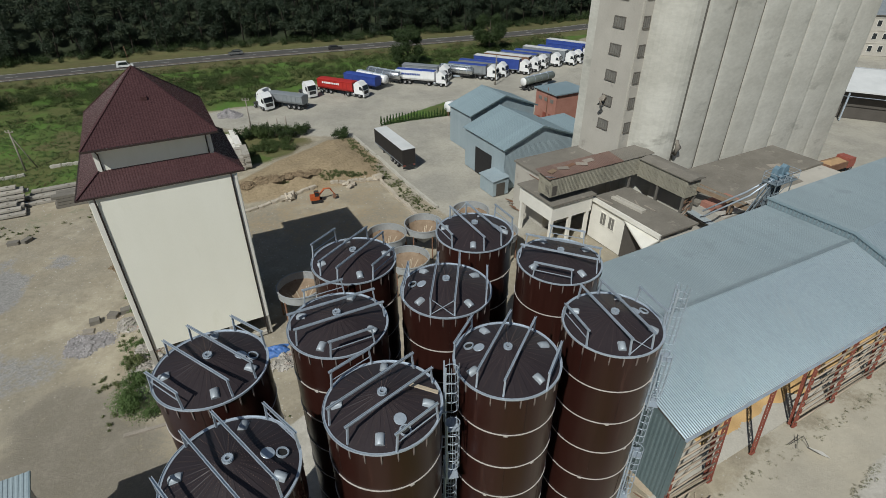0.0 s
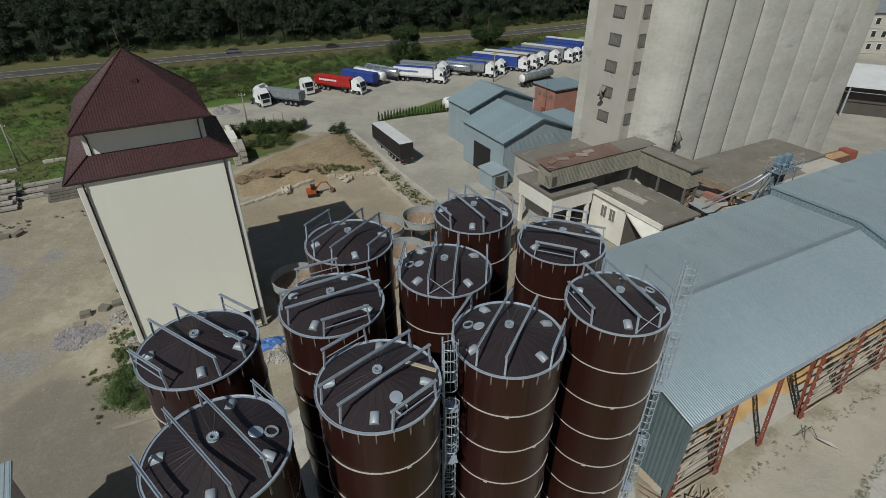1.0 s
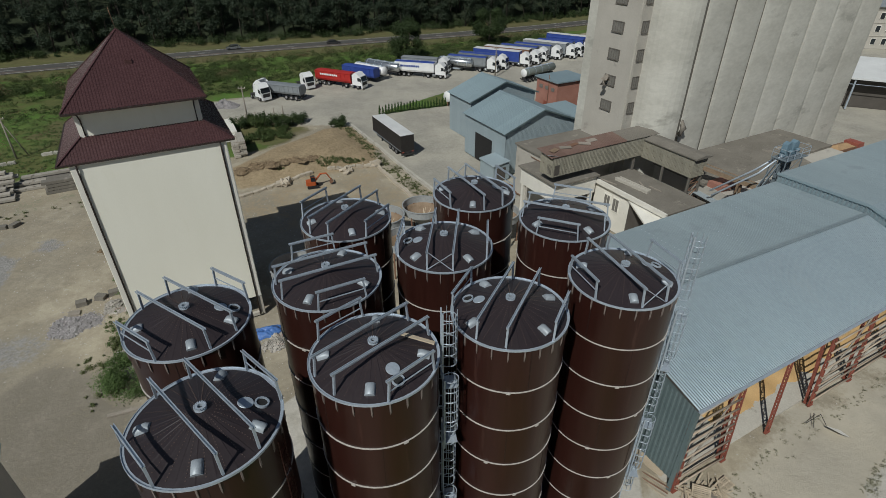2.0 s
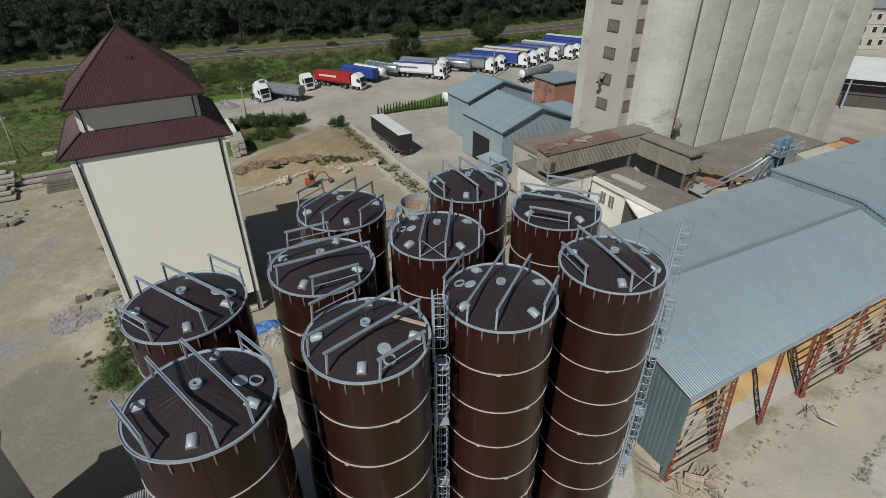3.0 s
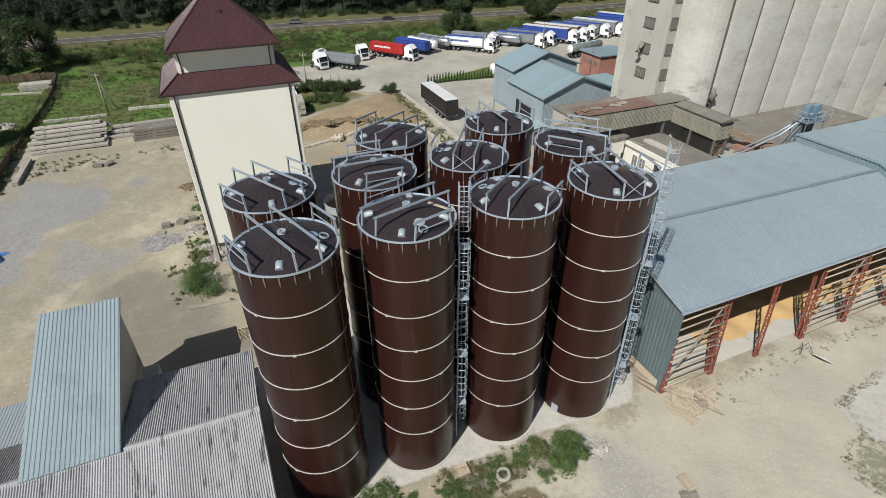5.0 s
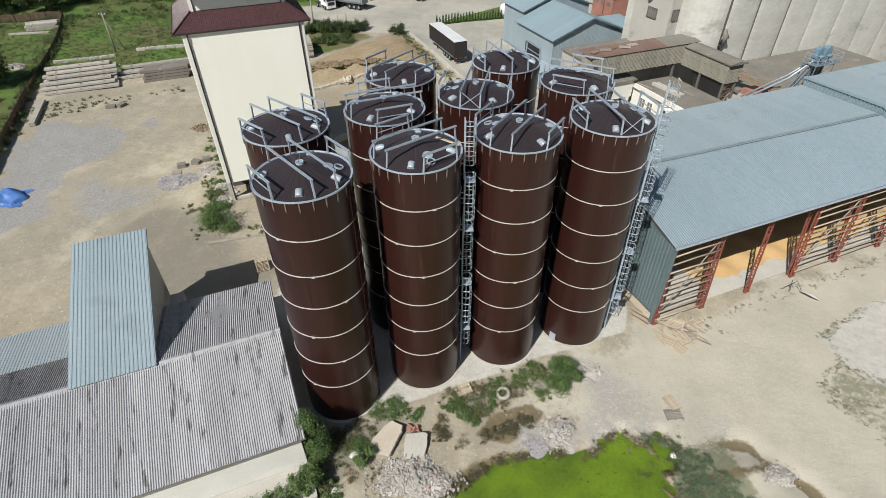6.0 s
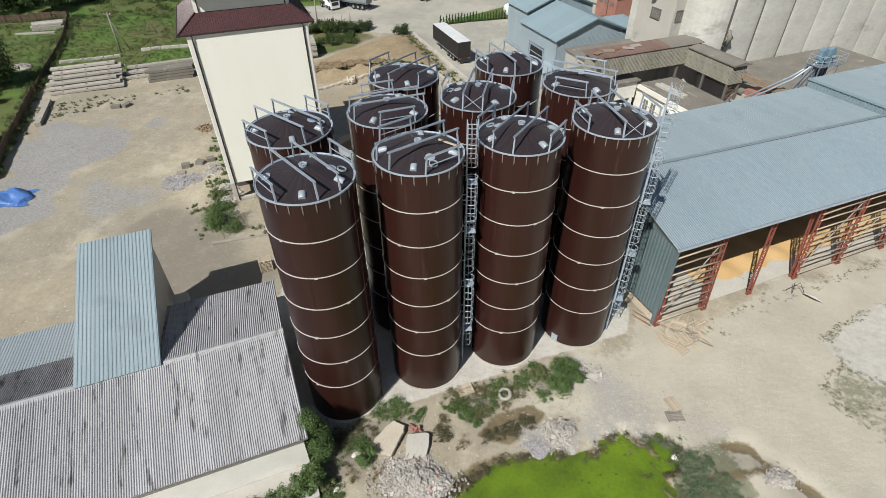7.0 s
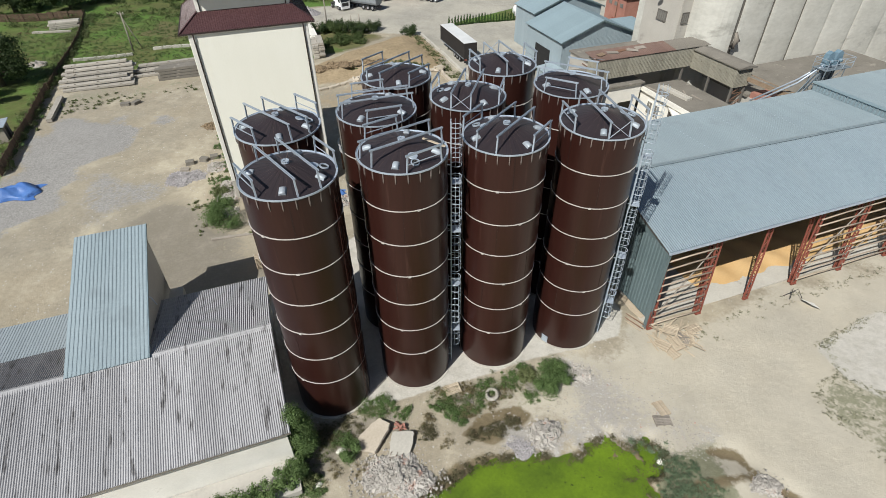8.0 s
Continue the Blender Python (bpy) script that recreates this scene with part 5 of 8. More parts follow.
part("ridge_cap", Geo().extrude_x([(17.05, 6.0), (17.35, 6.13), (17.65, 6.0), (17.65, 5.95), (17.35, 6.08), (17.05, 5.95)], SU0, SU1), asbestos, store)
g = Geo().extrude_x([(10.1, 0), (24.7, 0), (24.7, 4.0), (17.35, 5.85), (10.1, 4.0)], SU0 + 0.3, SU1 - 0.35)
part("wall", g, white_wall, store)
part("fascia", Geo().beam((SU0, 9.62, 3.92), (SU1, 9.62, 3.92), 0.05, 0.22), tar, store)
part("plinth", Geo().box(SU0, SU1 - 0.2, 7.6, 10.05, -0.3, 0.45, 0.05), tower_render, store, "pale concrete ledge along the store")
head = thing("head_house", GRID @ Matrix.Translation((-17.5, 17.2, 0)), "raised head house with a blue-grey single-pitch metal roof", "head house")
lay_sheets(head, "roof_sheet", roof_blue_far, -0.15, 4.95, (-0.1, 6.1), (11.7, 9.15), 1.02, 0.255, 0.028)
part("wall", Geo().extrude_x([(0.15, 5.4), (11.3, 3.0), (11.3, 8.95), (0.15, 6.05)], 0.1, 4.7), tower_render, head)
part("wall", Geo().box(0.1, 4.7, 7.6, 11.3, 0, 4.0), tower_render, head)
part("fascia", Geo().beam((4.98, -0.1, 6.12), (4.98, 11.7, 9.17), 0.05, 0.2), roof_blue, head)
part("porch", Geo().box(4.7, 5.8, 9.0, 11.2, 0, 2.6, 0.05), tower_render, head)
part("lamp_bracket", Geo().tube([(4.75, 5.2, 7.2), (5.0, 5.2, 6.9), (5.15, 5.2, 6.1)], 0.05, 6), galvanised, head)

# -- concrete grain elevator
elev = thing("grain_elevator", GRID, "tall raw concrete grain elevator of round-fronted cells with a stair tower", "grain elevator")
# left edge of each cell and half the width of the joint there
edges = [(61.0, 0.34), (66.35, 0.25), (72.25, 0.23), (77.7, 0.05), (83.7, 0.13), (89.6, 0.012), (95.5, 0.012), (101.3, 0.0)]
TOP = 46.0
for (a, ga), (b, gb) in zip(edges[:-1], edges[1:]):
    ring = [(a + ga + (b - a - ga - gb) * k / 12, 44.95 - 0.16 * math.sin(math.pi * k / 12) ** 0.5) for k in range(13)]
    ring += [(b - gb, 60), (a + ga, 60)]
    part("cell", Geo().prism(ring, 0, TOP), concrete, elev)
ring = [(56.3, 49.5)] + [(60.6 - 4.25 * math.cos(radians(a)), 48.6 - 3.75 * math.sin(radians(a))) for a in range(0, 91, 10)] + [(60.6, 60), (56.3, 60)]
part("cell", Geo().prism(ring, 0, TOP), concrete, elev)
part("core", Geo().box(60.6, 100.8, 45.12, 59.5, 0, TOP - 0.5), concrete_joint, elev, "dark recessed joints between the cells")
tw = Geo().box(54.6, 59.2, 49.0, 56.6, 0, TOP + 2)
part("stair_tower", tw, tower_render, elev)
part("tower_edge", Geo().box(54.55, 54.85, 48.95, 49.2, 8, TOP), concrete_slab, elev, "chipped pale corner strip")
win_me = Geo().box(0, 0.06, 0, 1.75, 0, 1.15).mesh("pane", pane_dusty)
bar_me = Geo().box(-0.05, 0.0, 0, 0.06, 0, 1.15).mesh("mullion", concrete_joint)
for k in range(9):
    z = 12.0 + k * 3.36
    w = part("window", Geo().box(-0.09, 0.0, -0.12, 0.0, -0.1, 1.25).box(-0.09, 0, 1.75, 1.87, -0.1, 1.25).box(-0.09, 0, 0, 1.75, 1.15, 1.25).box(-0.16, 0, -0.12, 1.87, -0.14, 0.0), concrete_joint, elev,
             m=Matrix.Translation((54.6, 51.6, z)))
    part("pane", win_me, None, w, m=Matrix.Translation((-0.045, 0, 0)))
    for j in range(4):
        part("mullion", bar_me, None, w, m=Matrix.Translation((-0.01, 0.42 * j + 0.02, 0)))
    w = part("window", Geo().box(-0.1, 0.0, -0.09, 0.0, -0.1, 1.35).box(1.35, 1.45, -0.09, 0, -0.1, 1.35).box(0, 1.35, -0.09, 0, 1.25, 1.35).box(-0.1, 1.45, -0.15, 0, -0.12, 0.0), concrete_joint, elev,
             m=Matrix.Translation((55.05, 49.0, z + 0.3)) @ Matrix.Diagonal((0.72, 1, 1, 1)))
    part("pane", Geo().box(0, 1.35, -0.045, 0.0, 0, 1.25), pane_dusty, w)
    for j in range(2):
        part("mullion", Geo().box(0.42 + 0.45 * j, 0.47 + 0.45 * j, -0.085, -0.046, 0, 1.25), concrete_joint, w)
part("exhaust_duct", Geo().tube([(54.65, 52.9, 16.0), (54.1, 52.7, 16.4), (53.6, 52.6, 16.1), (53.5, 52.6, 15.4)], [0.3, 0.32, 0.36, 0.42], 10), wood_grey, elev, "dull bent exhaust cowl")
part("base_ledge", Geo().box(84, 93.0, 44.0, 45.2, 0, 3.0), concrete, elev)
part("pipe_stub", Geo().tube([(60.7, 44.5, 9.6), (61.0, 44.2, 10.6), (60.8, 44.5, 11.6)], [0.35, 0.42, 0.2], 8), wood_grey, elev)

# -- transport galleries, hopper block and flat-roofed annexes in front of it
gal = thing("conveyor_gallery", GRID @ Matrix.Translation((1.2, -0.6, 0)), "angled conveyor gallery with streaked grey cladding and a rusty sheet roof", "conveyor gallery")
part("body", Geo().box(38.6, 54.6, 45.6, 47.9, 7.75, 10.15).box(53.7, 56.0, 37.7, 45.6, 7.45, 9.85), old_clad, gal)
wall_sheets(gal, "cladding_sheet", old_clad, (38.6, 45.6), (53.7, 45.6), 7.75, 10.2, 1.2, 0.24, 0.03)
wall_sheets(gal, "cladding_sheet", old_clad, (53.7, 45.6), (53.7, 37.7), 7.5, 9.9, 1.2, 0.24, 0.03)
wall_sheets(gal, "cladding_sheet", old_clad, (38.6, 47.9), (38.6, 45.6), 7.75, 10.2, 1.15, 0.24, 0.03)
wall_sheets(gal, "cladding_sheet", old_clad, (53.7, 37.7), (56.0, 37.7), 7.5, 9.9, 1.2, 0.24, 0.03)
lay_sheets(gal, "roof_sheet", rust_roof, 38.2, 50.5, (45.45, 10.25), (48.4, 10.6), 1.2, 0.3, 0.03)
lay_sheets(gal, "roof_sheet", tar, 50.5, 56.2, (45.45, 10.25), (48.4, 10.6), 1.2, 0.3, 0.03)
part("roof", Geo().extrude_y([(53.45, 9.9), (56.3, 9.9), (56.3, 10.05), (54.9, 10.3), (53.45, 10.05)], 37.3, 45.5), tar, gal)
# dark plates on the cladding in place of shaded openings
part("opening", Geo().box(38.55, 38.7, 45.75, 46.5, 8.0, 9.2).box(38.9, 39.6, 45.5, 45.62, 7.95, 9.2), inside_dark, gal, "dark plate standing for the shade in a square opening")
part("torn_sheet", Geo().box(0, 1.9, 0, 1.3, 0, 0.03), galvanised, gal, "loose bright sheet on the roof", Matrix.Translation((38.3, 45.7, 10.55)) @ Matrix.Rotation(radians(-14), 4, "X") @ Matrix.Rotation(radians(12), 4, "Y"))
for u, v in ((53.8, 37.9), (55.8, 37.9), (53.8, 42.0), (52.6, 45.8)):
    part("leg", Geo().beam((u, v, 0), (u, v, 7.5), 0.25), concrete_joint, gal)
g = Geo()
for k in range(4):
    z = 3.6 + k
    g.beam((53.8, 37.9, z), (55.8, 37.9, z + 1), 0.07).beam((53.8, 37.9, z), (55.8, 37.9, z), 0.07)
part("bracing", g, rust_steel, gal)
hop = thing("hopper_block", GRID @ Matrix.Translation((1.5, -0.2, 0)), "white painted hopper block on concrete legs", "hopper building")
part("body", Geo().box(38.9, 45.6, 45.0, 52.0, 4.2, 6.5), white_wall, hop)
part("roof", Geo().box(38.6, 45.9, 44.7, 52.3, 6.5, 6.72), tar, hop)
for u in (39.1, 42.1, 45.1):
    for v in (45.2, 51.5):
        part("leg", Geo().box(u - 0.22, u + 0.22, v - 0.2, v + 0.2, 0, 4.2), white_wall, hop)
part("funnel", Geo().add([(39.6, 45.6, 4.2), (45, 45.6, 4.2), (45, 51.4, 4.2), (39.6, 51.4, 4.2), (41.8, 48, 1.9), (42.8, 48, 1.9), (42.8, 49, 1.9), (41.8, 49, 1.9)],
                         [(0, 4, 5, 1), (1, 5, 6, 2), (2, 6, 7, 3), (3, 7, 4, 0), (4, 7, 6, 5)]), concrete_joint, hop)
back = thing("annex_building", GRID @ Matrix.Translation((1.5, 0, 0)), "old flat-roofed annex behind the hopper block", "annex")
part("wall", Geo().box(41.8, 53.4, 49.8, 57.0, 0, 7.4), tower_render, back)
part("roof", Geo().box(41.6, 53.5, 49.6, 57.2, 7.4, 7.65), tar, back)
for k in range(5):
    part("frame_bar", Geo().beam((41.7, 50.5 + k * 0.1, 3.2 + k * 0.9), (41.7, 53.5, 3.2 + k * 0.9), 0.08), rust_steel, back)
flat = thing("flat_roofed_building", GRID @ Matrix.Translation((1.6, 0, 0)), "white single-storey building with a dusty bitumen flat roof", "building")
part("wall", Geo().box(46.1, 52.2, 34.2, 45.3, 0, 5.55), white_wall, flat)
part("roof", Geo().box(45.8, 52.6, 33.8, 45.5, 5.55, 5.8), tar, flat)
part("parapet", Geo().box(45.7, 46.0, 33.7, 45.5, 5.45, 6.0), white_wall, flat)
part("roof_beam", Geo().beam((48.0, 43.8, 6.0), (48.4, 38.8, 6.0), 0.45, 0.35), concrete_slab, flat)
part("roof_beam", Geo().beam((48.7, 43.8, 5.95), (49.0, 39.0, 5.95), 0.3, 0.3), concrete_slab, flat)
for v in (40.9, 42.4):
    w = part("window", Geo().box(46.02, 46.1, v - 0.08, v + 1.08, 2.7, 4.6), plaster_trim, flat)
    part("pane", Geo().box(45.99, 46.02, v + 0.06, v + 0.45, 2.85, 4.45), pane_dusty, w)
    part("pane", Geo().box(45.99, 46.02, v + 0.55, v + 0.94, 2.85, 4.45), pane_dusty, w)
part("canopy", Geo().add([(46.0, 39.6, 5.3), (46.0, 33.8, 5.3), (43.6, 34.0, 4.6), (46.0, 39.6, 5.1), (46.0, 33.8, 5.1), (43.6, 34.0, 4.4)], [(0, 2, 1), (3, 4, 5), (0, 1, 4, 3), (1, 2, 5, 4), (2, 0, 3, 5)]), white_wall, flat)
# dark plate on the wall in place of a shaded doorway
part("dark_doorway", Geo().box(45.97, 46.06, 34.6, 39.2, 0, 4.8), inside_dark, flat)
for u, v in ((43.8, 34.1), (45.9, 34.0)):
    part("post", Geo().beam((u, v, 0), (u, v, 4.6), 0.22), white_wall, flat)
low = thing("intake_building", GRID @ Matrix.Translation((1.9, -0.2, 0)), "low dark-roofed intake building at the foot of the elevator", "building")
part("wall", Geo().box(55.6, 82.5, 33.0, 44.8, 0, 6.1), tower_render, low)
part("roof", Geo().box(55.3, 82.8, 36.8, 44.9, 6.1, 6.45), tar, low)
part("pitched_roof", Geo().extrude_x([(30.5, 5.0), (36.9, 6.3), (36.9, 6.55), (30.4, 5.25)], 60.5, 74.5), tar, low)
part("red_wall", Geo().box(55.7, 60.4, 34.6, 36.7, 3.0, 6.8), brick_red, low)
lean = thing("lean_to", GRID @ Matrix.Translation((1.6, 0, 0)), "small lean-to with a pale sheet roof on posts", "lean-to")
lay_sheets(lean, "roof_sheet", roof_grey, 54.8, 60.6, (33.8, 4.85), (37.3, 5.1), 1.16, 0.2, 0.03)
part("edge_trim", Geo().beam((54.8, 33.8, 4.82), (60.6, 33.8, 4.82), 0.08, 0.16).beam((54.8, 33.8, 4.82), (54.8, 37.3, 5.06), 0.08, 0.16), chassis_mat, lean)
part("frame", Geo().beam((55.1, 34.1, 0), (55.1, 34.1, 4.8), 0.2).beam((60.3, 34.1, 0), (60.3, 34.1, 4.8), 0.2).beam((55.0, 34.1, 4.5), (60.4, 34.1, 4.5), 0.2, 0.4), wood_grey, lean)
rr = random.Random(17)
for k in range(5):
    part("loose_sheet", Geo().box(0, rr.uniform(0.8, 1.8), 0, rr.uniform(0.3, 0.8), 0, 0.03), rr.choice((wood_grey, rust_pale, rust_steel)), gal, "loose weathered sheet on the roof", pose(39.2 + k * 1.5, 46.3 + rr.uniform(-0.3, 0.8), 10.56, 7, 0, rr.uniform(-40, 40)))
for k in range(4):
    part("board", Geo().box(0, rr.uniform(1.4, 2.6), 0, 0.2, 0, 0.08), wood_grey, flat, "grey board left on the roof", pose(47.0 + k * 1.1, 42.6 - k * 1.4, 5.81, 0, 0, rr.uniform(60, 120)))
for k in range(10):
    part("roof_patch", Geo().box(0, rr.uniform(0.8, 2.4), 0, rr.uniform(0.5, 1.6), 0, 0.012), rr.choice((tar, wood_grey, tar)), low, "patch of repaired felt", pose(58.0 + k * 2.3, 38.5 + rr.uniform(-1, 4.5), 6.452 + 0.002 * k, 0, 0, rr.uniform(-20, 20)))
conv = thing("belt_conveyor", GRID @ Matrix.Translation((1.2, 0, 0)), "sloping belt conveyor with rusty red side beams", "conveyor")
for o in (0, 1.0):
    part("side_beam", Geo().beam((55.2 + o, 38.2 + o * 0.4, 8.6), (58.4 + o * 0.8, 30.4, 7.4), 0.14, 0.5), rust_pale, conv)
part("belt", Geo().beam((55.7, 38.4, 8.75), (58.8, 30.4, 7.55), 0.9, 0.08), tar, conv)
part("trestle", Geo().beam((57.2, 33.2, 0), (57.2, 33.2, 7.8), 0.2).beam((57.9, 33.2, 0), (57.9, 33.2, 7.8), 0.2), rust_pale, conv)
lift = thing("bucket_elevator", GRID @ Matrix.Translation((58.7, 29.6, 0)) @ Matrix.Diagonal((0.85, 0.85, 0.98, 1)), "galvanised twin bucket elevator with blue-grey heads and a railed platform", "bucket elevator")
for o in (0, 1.5):
    part("leg", Geo().box(o - 0.3, o + 0.05, -0.3, 0.1, 0, 12.6), lift_steel, lift)
    part("leg", Geo().box(o + 0.35, o + 0.7, -0.3, 0.1, 0, 12.6), lift_steel, lift)
    g = Geo()
    for z in np.arange(1.0, 12.4, 1.9):
        g.box(o - 0.36, o + 0.76, -0.36, 0.16, z, z + 0.08)
    part("flange", g, galvanised, lift)
    g = Geo().box(o - 0.42, o + 0.82, -0.45, 0.25, 12.6, 13.3, 0.06)
    g.extrude_y([(o - 0.42, 13.3), (o + 0.82, 13.3), (o + 0.66, 13.95), (o + 0.2, 14.2), (o - 0.26, 13.95)], -0.45, 0.25)
    hd = part("head", g, lift_blue, lift, "blue-grey sheet head")
    part("motor", Geo().tube([(o + 0.2, -0.95, 13.2), (o + 0.2, -0.45, 13.2)], 0.2, 10), lift_blue, hd)
    part("spout", Geo().beam((o + 0.8, 0, 13.0), (o + 1.3, 0.2, 12.3), 0.35, 0.3), lift_steel, hd)
part("platform", Geo().box(-0.9, 3.6, -1.3, 0.8, 12.3, 12.38), lift_steel, lift)
for x, y in ((-0.9, -1.3), (0.5, -1.3), (1.9, -1.3), (3.6, -1.3), (3.6, 0.8), (1.9, 0.8), (-0.9, 0.8)):
    part("rail_post", Geo().beam((x, y, 12.38), (x, y, 13.5), 0.05), galvanised, lift)
for z in (12.95, 13.5):
    part("railing", Geo().beam((-0.9, -1.3, z), (3.6, -1.3, z), 0.045).beam((3.6, -1.3, z), (3.6, 0.8, z), 0.045).beam((-0.9, 0.8, z), (3.6, 0.8, z), 0.045).beam((-0.9, -1.3, z), (-0.9, 0.8, z), 0.045), galvanised, lift)
for x, y in ((-0.85, -1.2), (2.6, -1.2), (-0.85, 0.7), (2.6, 0.7)):
    part("tower_leg", Geo().beam((x, y, 0), (x, y, 12.3), 0.1), lift_steel, lift)
for k in range(6):
    z = 0.5 + k * 2.0
    part("tower_brace", Geo().beam((-0.85, -1.2, z), (2.6, -1.2, z + 1.9), 0.06).beam((2.6, -1.2, z), (-0.85, -1.2, z), 0.06), lift_steel, lift)
    part("tower_brace", Geo().beam((-0.85, -1.2, z), (-0.85, 0.7, z + 1.9), 0.06).beam((-0.85, -1.2, z), (-0.85, 0.7, z), 0.06), lift_steel, lift)
part("chute", Geo().tube([(-0.3, -0.2, 12.7), (-1.8, 1.2, 10.4), (-5.2, 4.6, 7.0)], 0.13, 8), galvanised, lift)
part("chute", Geo().tube([(0.6, 0.3, 12.6), (-0.6, 2.4, 10.2), (-3.6, 6.0, 6.8)], 0.13, 8), galvanised, lift)
for dx in (0.0, 0.45):
    part("inclined_conveyor", Geo().beam((-5.2, -0.3 + dx, 7.0), (-0.4, -0.3 + dx, 11.8), 0.1, 0.3), lift_steel, lift)

# -- blue-grey sheds
def shed(name, label, uc, v0, v1, half, eave, ridge):
    """A gabled sheet-metal shed whose ridge runs along v. Local x runs along the ridge, y towards -u."""
    s = thing(name, GRID @ Matrix.Translation((uc, v0, 0)) @ Matrix.Rotation(radians(90), 4, "Z"), label, "shed")
    L = v1 - v0
    part("frame", Geo().extrude_x([(-half + 0.1, 0), (half - 0.1, 0), (half - 0.1, eave - 0.05), (0, ridge - 0.12), (-half + 0.1, eave - 0.05)], 0.1, L - 0.1), wall_blue, s)
    lay_sheets(s, "roof_sheet", roof_blue, -0.35, L + 0.2, (-half - 0.4, eave - 0.15), (0, ridge), 1.0, 0.25, 0.035)
    lay_sheets(s, "roof_sheet", roof_blue, -0.35, L + 0.2, (0, ridge), (half + 0.4, eave - 0.15), 1.0, 0.25, 0.035)
    wall_sheets(s, "wall_sheet", wall_blue, (L, half - 0.1), (0, half - 0.1), 0.1, eave - 0.1, 1.0, 0.25, 0.012)
    wall_sheets(s, "gable_sheet", wall_blue, (0.1, half - 0.1), (0.1, -half + 0.1), 0.1, eave - 0.1, 1.0, 0.25, 0.012)
    part("ridge_cap", Geo().extrude_x([(-0.25, ridge), (0, ridge + 0.14), (0.25, ridge), (0, ridge + 0.09)], -0.35, L + 0.2), roof_blue, s)
    part("barge_board", Geo().beam((-0.38, -half - 0.4, eave - 0.16), (-0.38, 0, ridge), 0.05, 0.24).beam((-0.38, 0, ridge), (-0.38, half + 0.4, eave - 0.16), 0.05, 0.24), wall_teal, s)
    return s


near_shed = shed("metal_shed", "blue-grey profiled metal shed with a gabled roof and an open door", 52.1, 62.5, 74.5, 6.95, 7.0, 9.6)
shed("metal_shed", "taller blue-grey profiled metal shed behind the first", 55.8, 78.5, 86.2, 7.1, 7.2, 9.8)
# flat near-black panel painted as the shade inside the open door
part("doorway", Geo().box(3.6, 8.6, 6.83, 6.93, 0, 4.6), tyre_mat, near_shed, "black panel standing for the shade in the open doorway")
part("porch", Geo().box(-1.2, 2.6, 6.7, 9.6, 0, 2.6).extrude_x([(6.7, 2.9), (9.8, 2.5), (9.8, 2.62), (6.7, 3.02)], -1.4, 2.8), wall_blue, near_shed)
part("porch_door", Geo().box(-1.24, -1.19, 7.4, 9.0, 0, 2.1), inside_dark, near_shed)
link = thing("shed_link", GRID @ Matrix.Translation((2.0, 0, 0)), "lower metal link roof between the sheds and the elevator", "shed")
part("body", Geo().box(57.2, 66.0, 62.0, 76.0, 0, 4.6), wall_blue, link)
lay_sheets(link, "roof_sheet", roof_blue, 57.0, 66.4, (61.6, 4.7), (76.2, 5.2), 1.0, 0.25, 0.03)
brick = thing("brick_building", GRID @ Matrix.Translation((2.3, -0.9, 0.1)), "small red-brick transformer house with a flat grey roof", "brick building")
part("wall", Geo().box(68.7, 76.6, 82.8, 89.4, 0, 6.7), brick_red, brick)
part("roof", Geo().box(68.3, 77.0, 82.4, 89.8, 6.7, 6.95), roof_blue, brick)
for k in range(3):
    w = part("window", Geo().box(68.62, 68.7, 83.6 + k * 1.9, 84.6 + k * 1.9, 4.8, 5.5), pane_dusty, brick)
    part("door" if k == 1 else "vent", Geo().box(68.6, 68.7, 83.7 + k * 1.9, 84.7 + k * 1.9, 0, 2.4 if k != 2 else 1.2), steel_red, brick)
part("downpipe", Geo().tube([(68.55, 85.4, 0), (68.55, 85.4, 7.8)], 0.06, 6), rust_steel, brick)

# -- open shed and office block behind the elevator
barn = thing("open_shed", Matrix.Translation((84, 112, 0)) @ Matrix.Rotation(radians(-26), 4, "Z"), "wide open shed with a pale roof and a dark interior", "open shed")
part("roof", Geo().extrude_x([(0, 6.2), (11, 8.6), (24, 6.4), (24, 6.7), (11, 8.95), (0, 6.5)], -9, 46), light_roof, barn)
# solid dark box in place of the shade under the roof
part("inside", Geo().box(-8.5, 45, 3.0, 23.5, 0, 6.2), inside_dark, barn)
part("truss", Geo().beam((-9, 0.4, 6.2), (45, 0.4, 6.2), 0.12, 0.2).beam((-9, 0.4, 5.2), (45, 0.4, 5.2), 0.1), galvanised, barn)
for k in range(6):
    part("column", Geo().beam((-8.8 + k * 9, 0.5, 0), (-8.8 + k * 9, 0.5, 6.2), 0.3), galvanised, barn)
block = thing("office_block", Matrix.Translation((112, 178, 0)) @ Matrix.Rotation(radians(-8), 4, "Z"), "three-storey pale rendered block with rows of windows and a grey roof", "office block")
part("wall", Geo().box(0, 60, 0, 14, 0, 12.0), tower_render, block)
part("roof", Geo().extrude_x([(-0.8, 12), (7, 15.5), (14.8, 12)], -1, 61), truck_grey, block)
for st in range(3):
    part("string_course", Geo().box(-0.1, 60.1, -0.12, 0.0, 3.7 + st * 3.7, 4.0 + st * 3.7), concrete_slab, block)
    for k in range(20):
        w = part("window", Geo().box(1.2 + k * 3, 2.6 + k * 3, -0.1, -0.003, 1.2 + st * 3.7, 3.1 + st * 3.7), plaster_trim, block)
        part("pane", Geo().box(1.3 + k * 3, 2.5 + k * 3, -0.13, -0.1, 1.3 + st * 3.7, 3.0 + st * 3.7), pane, w)
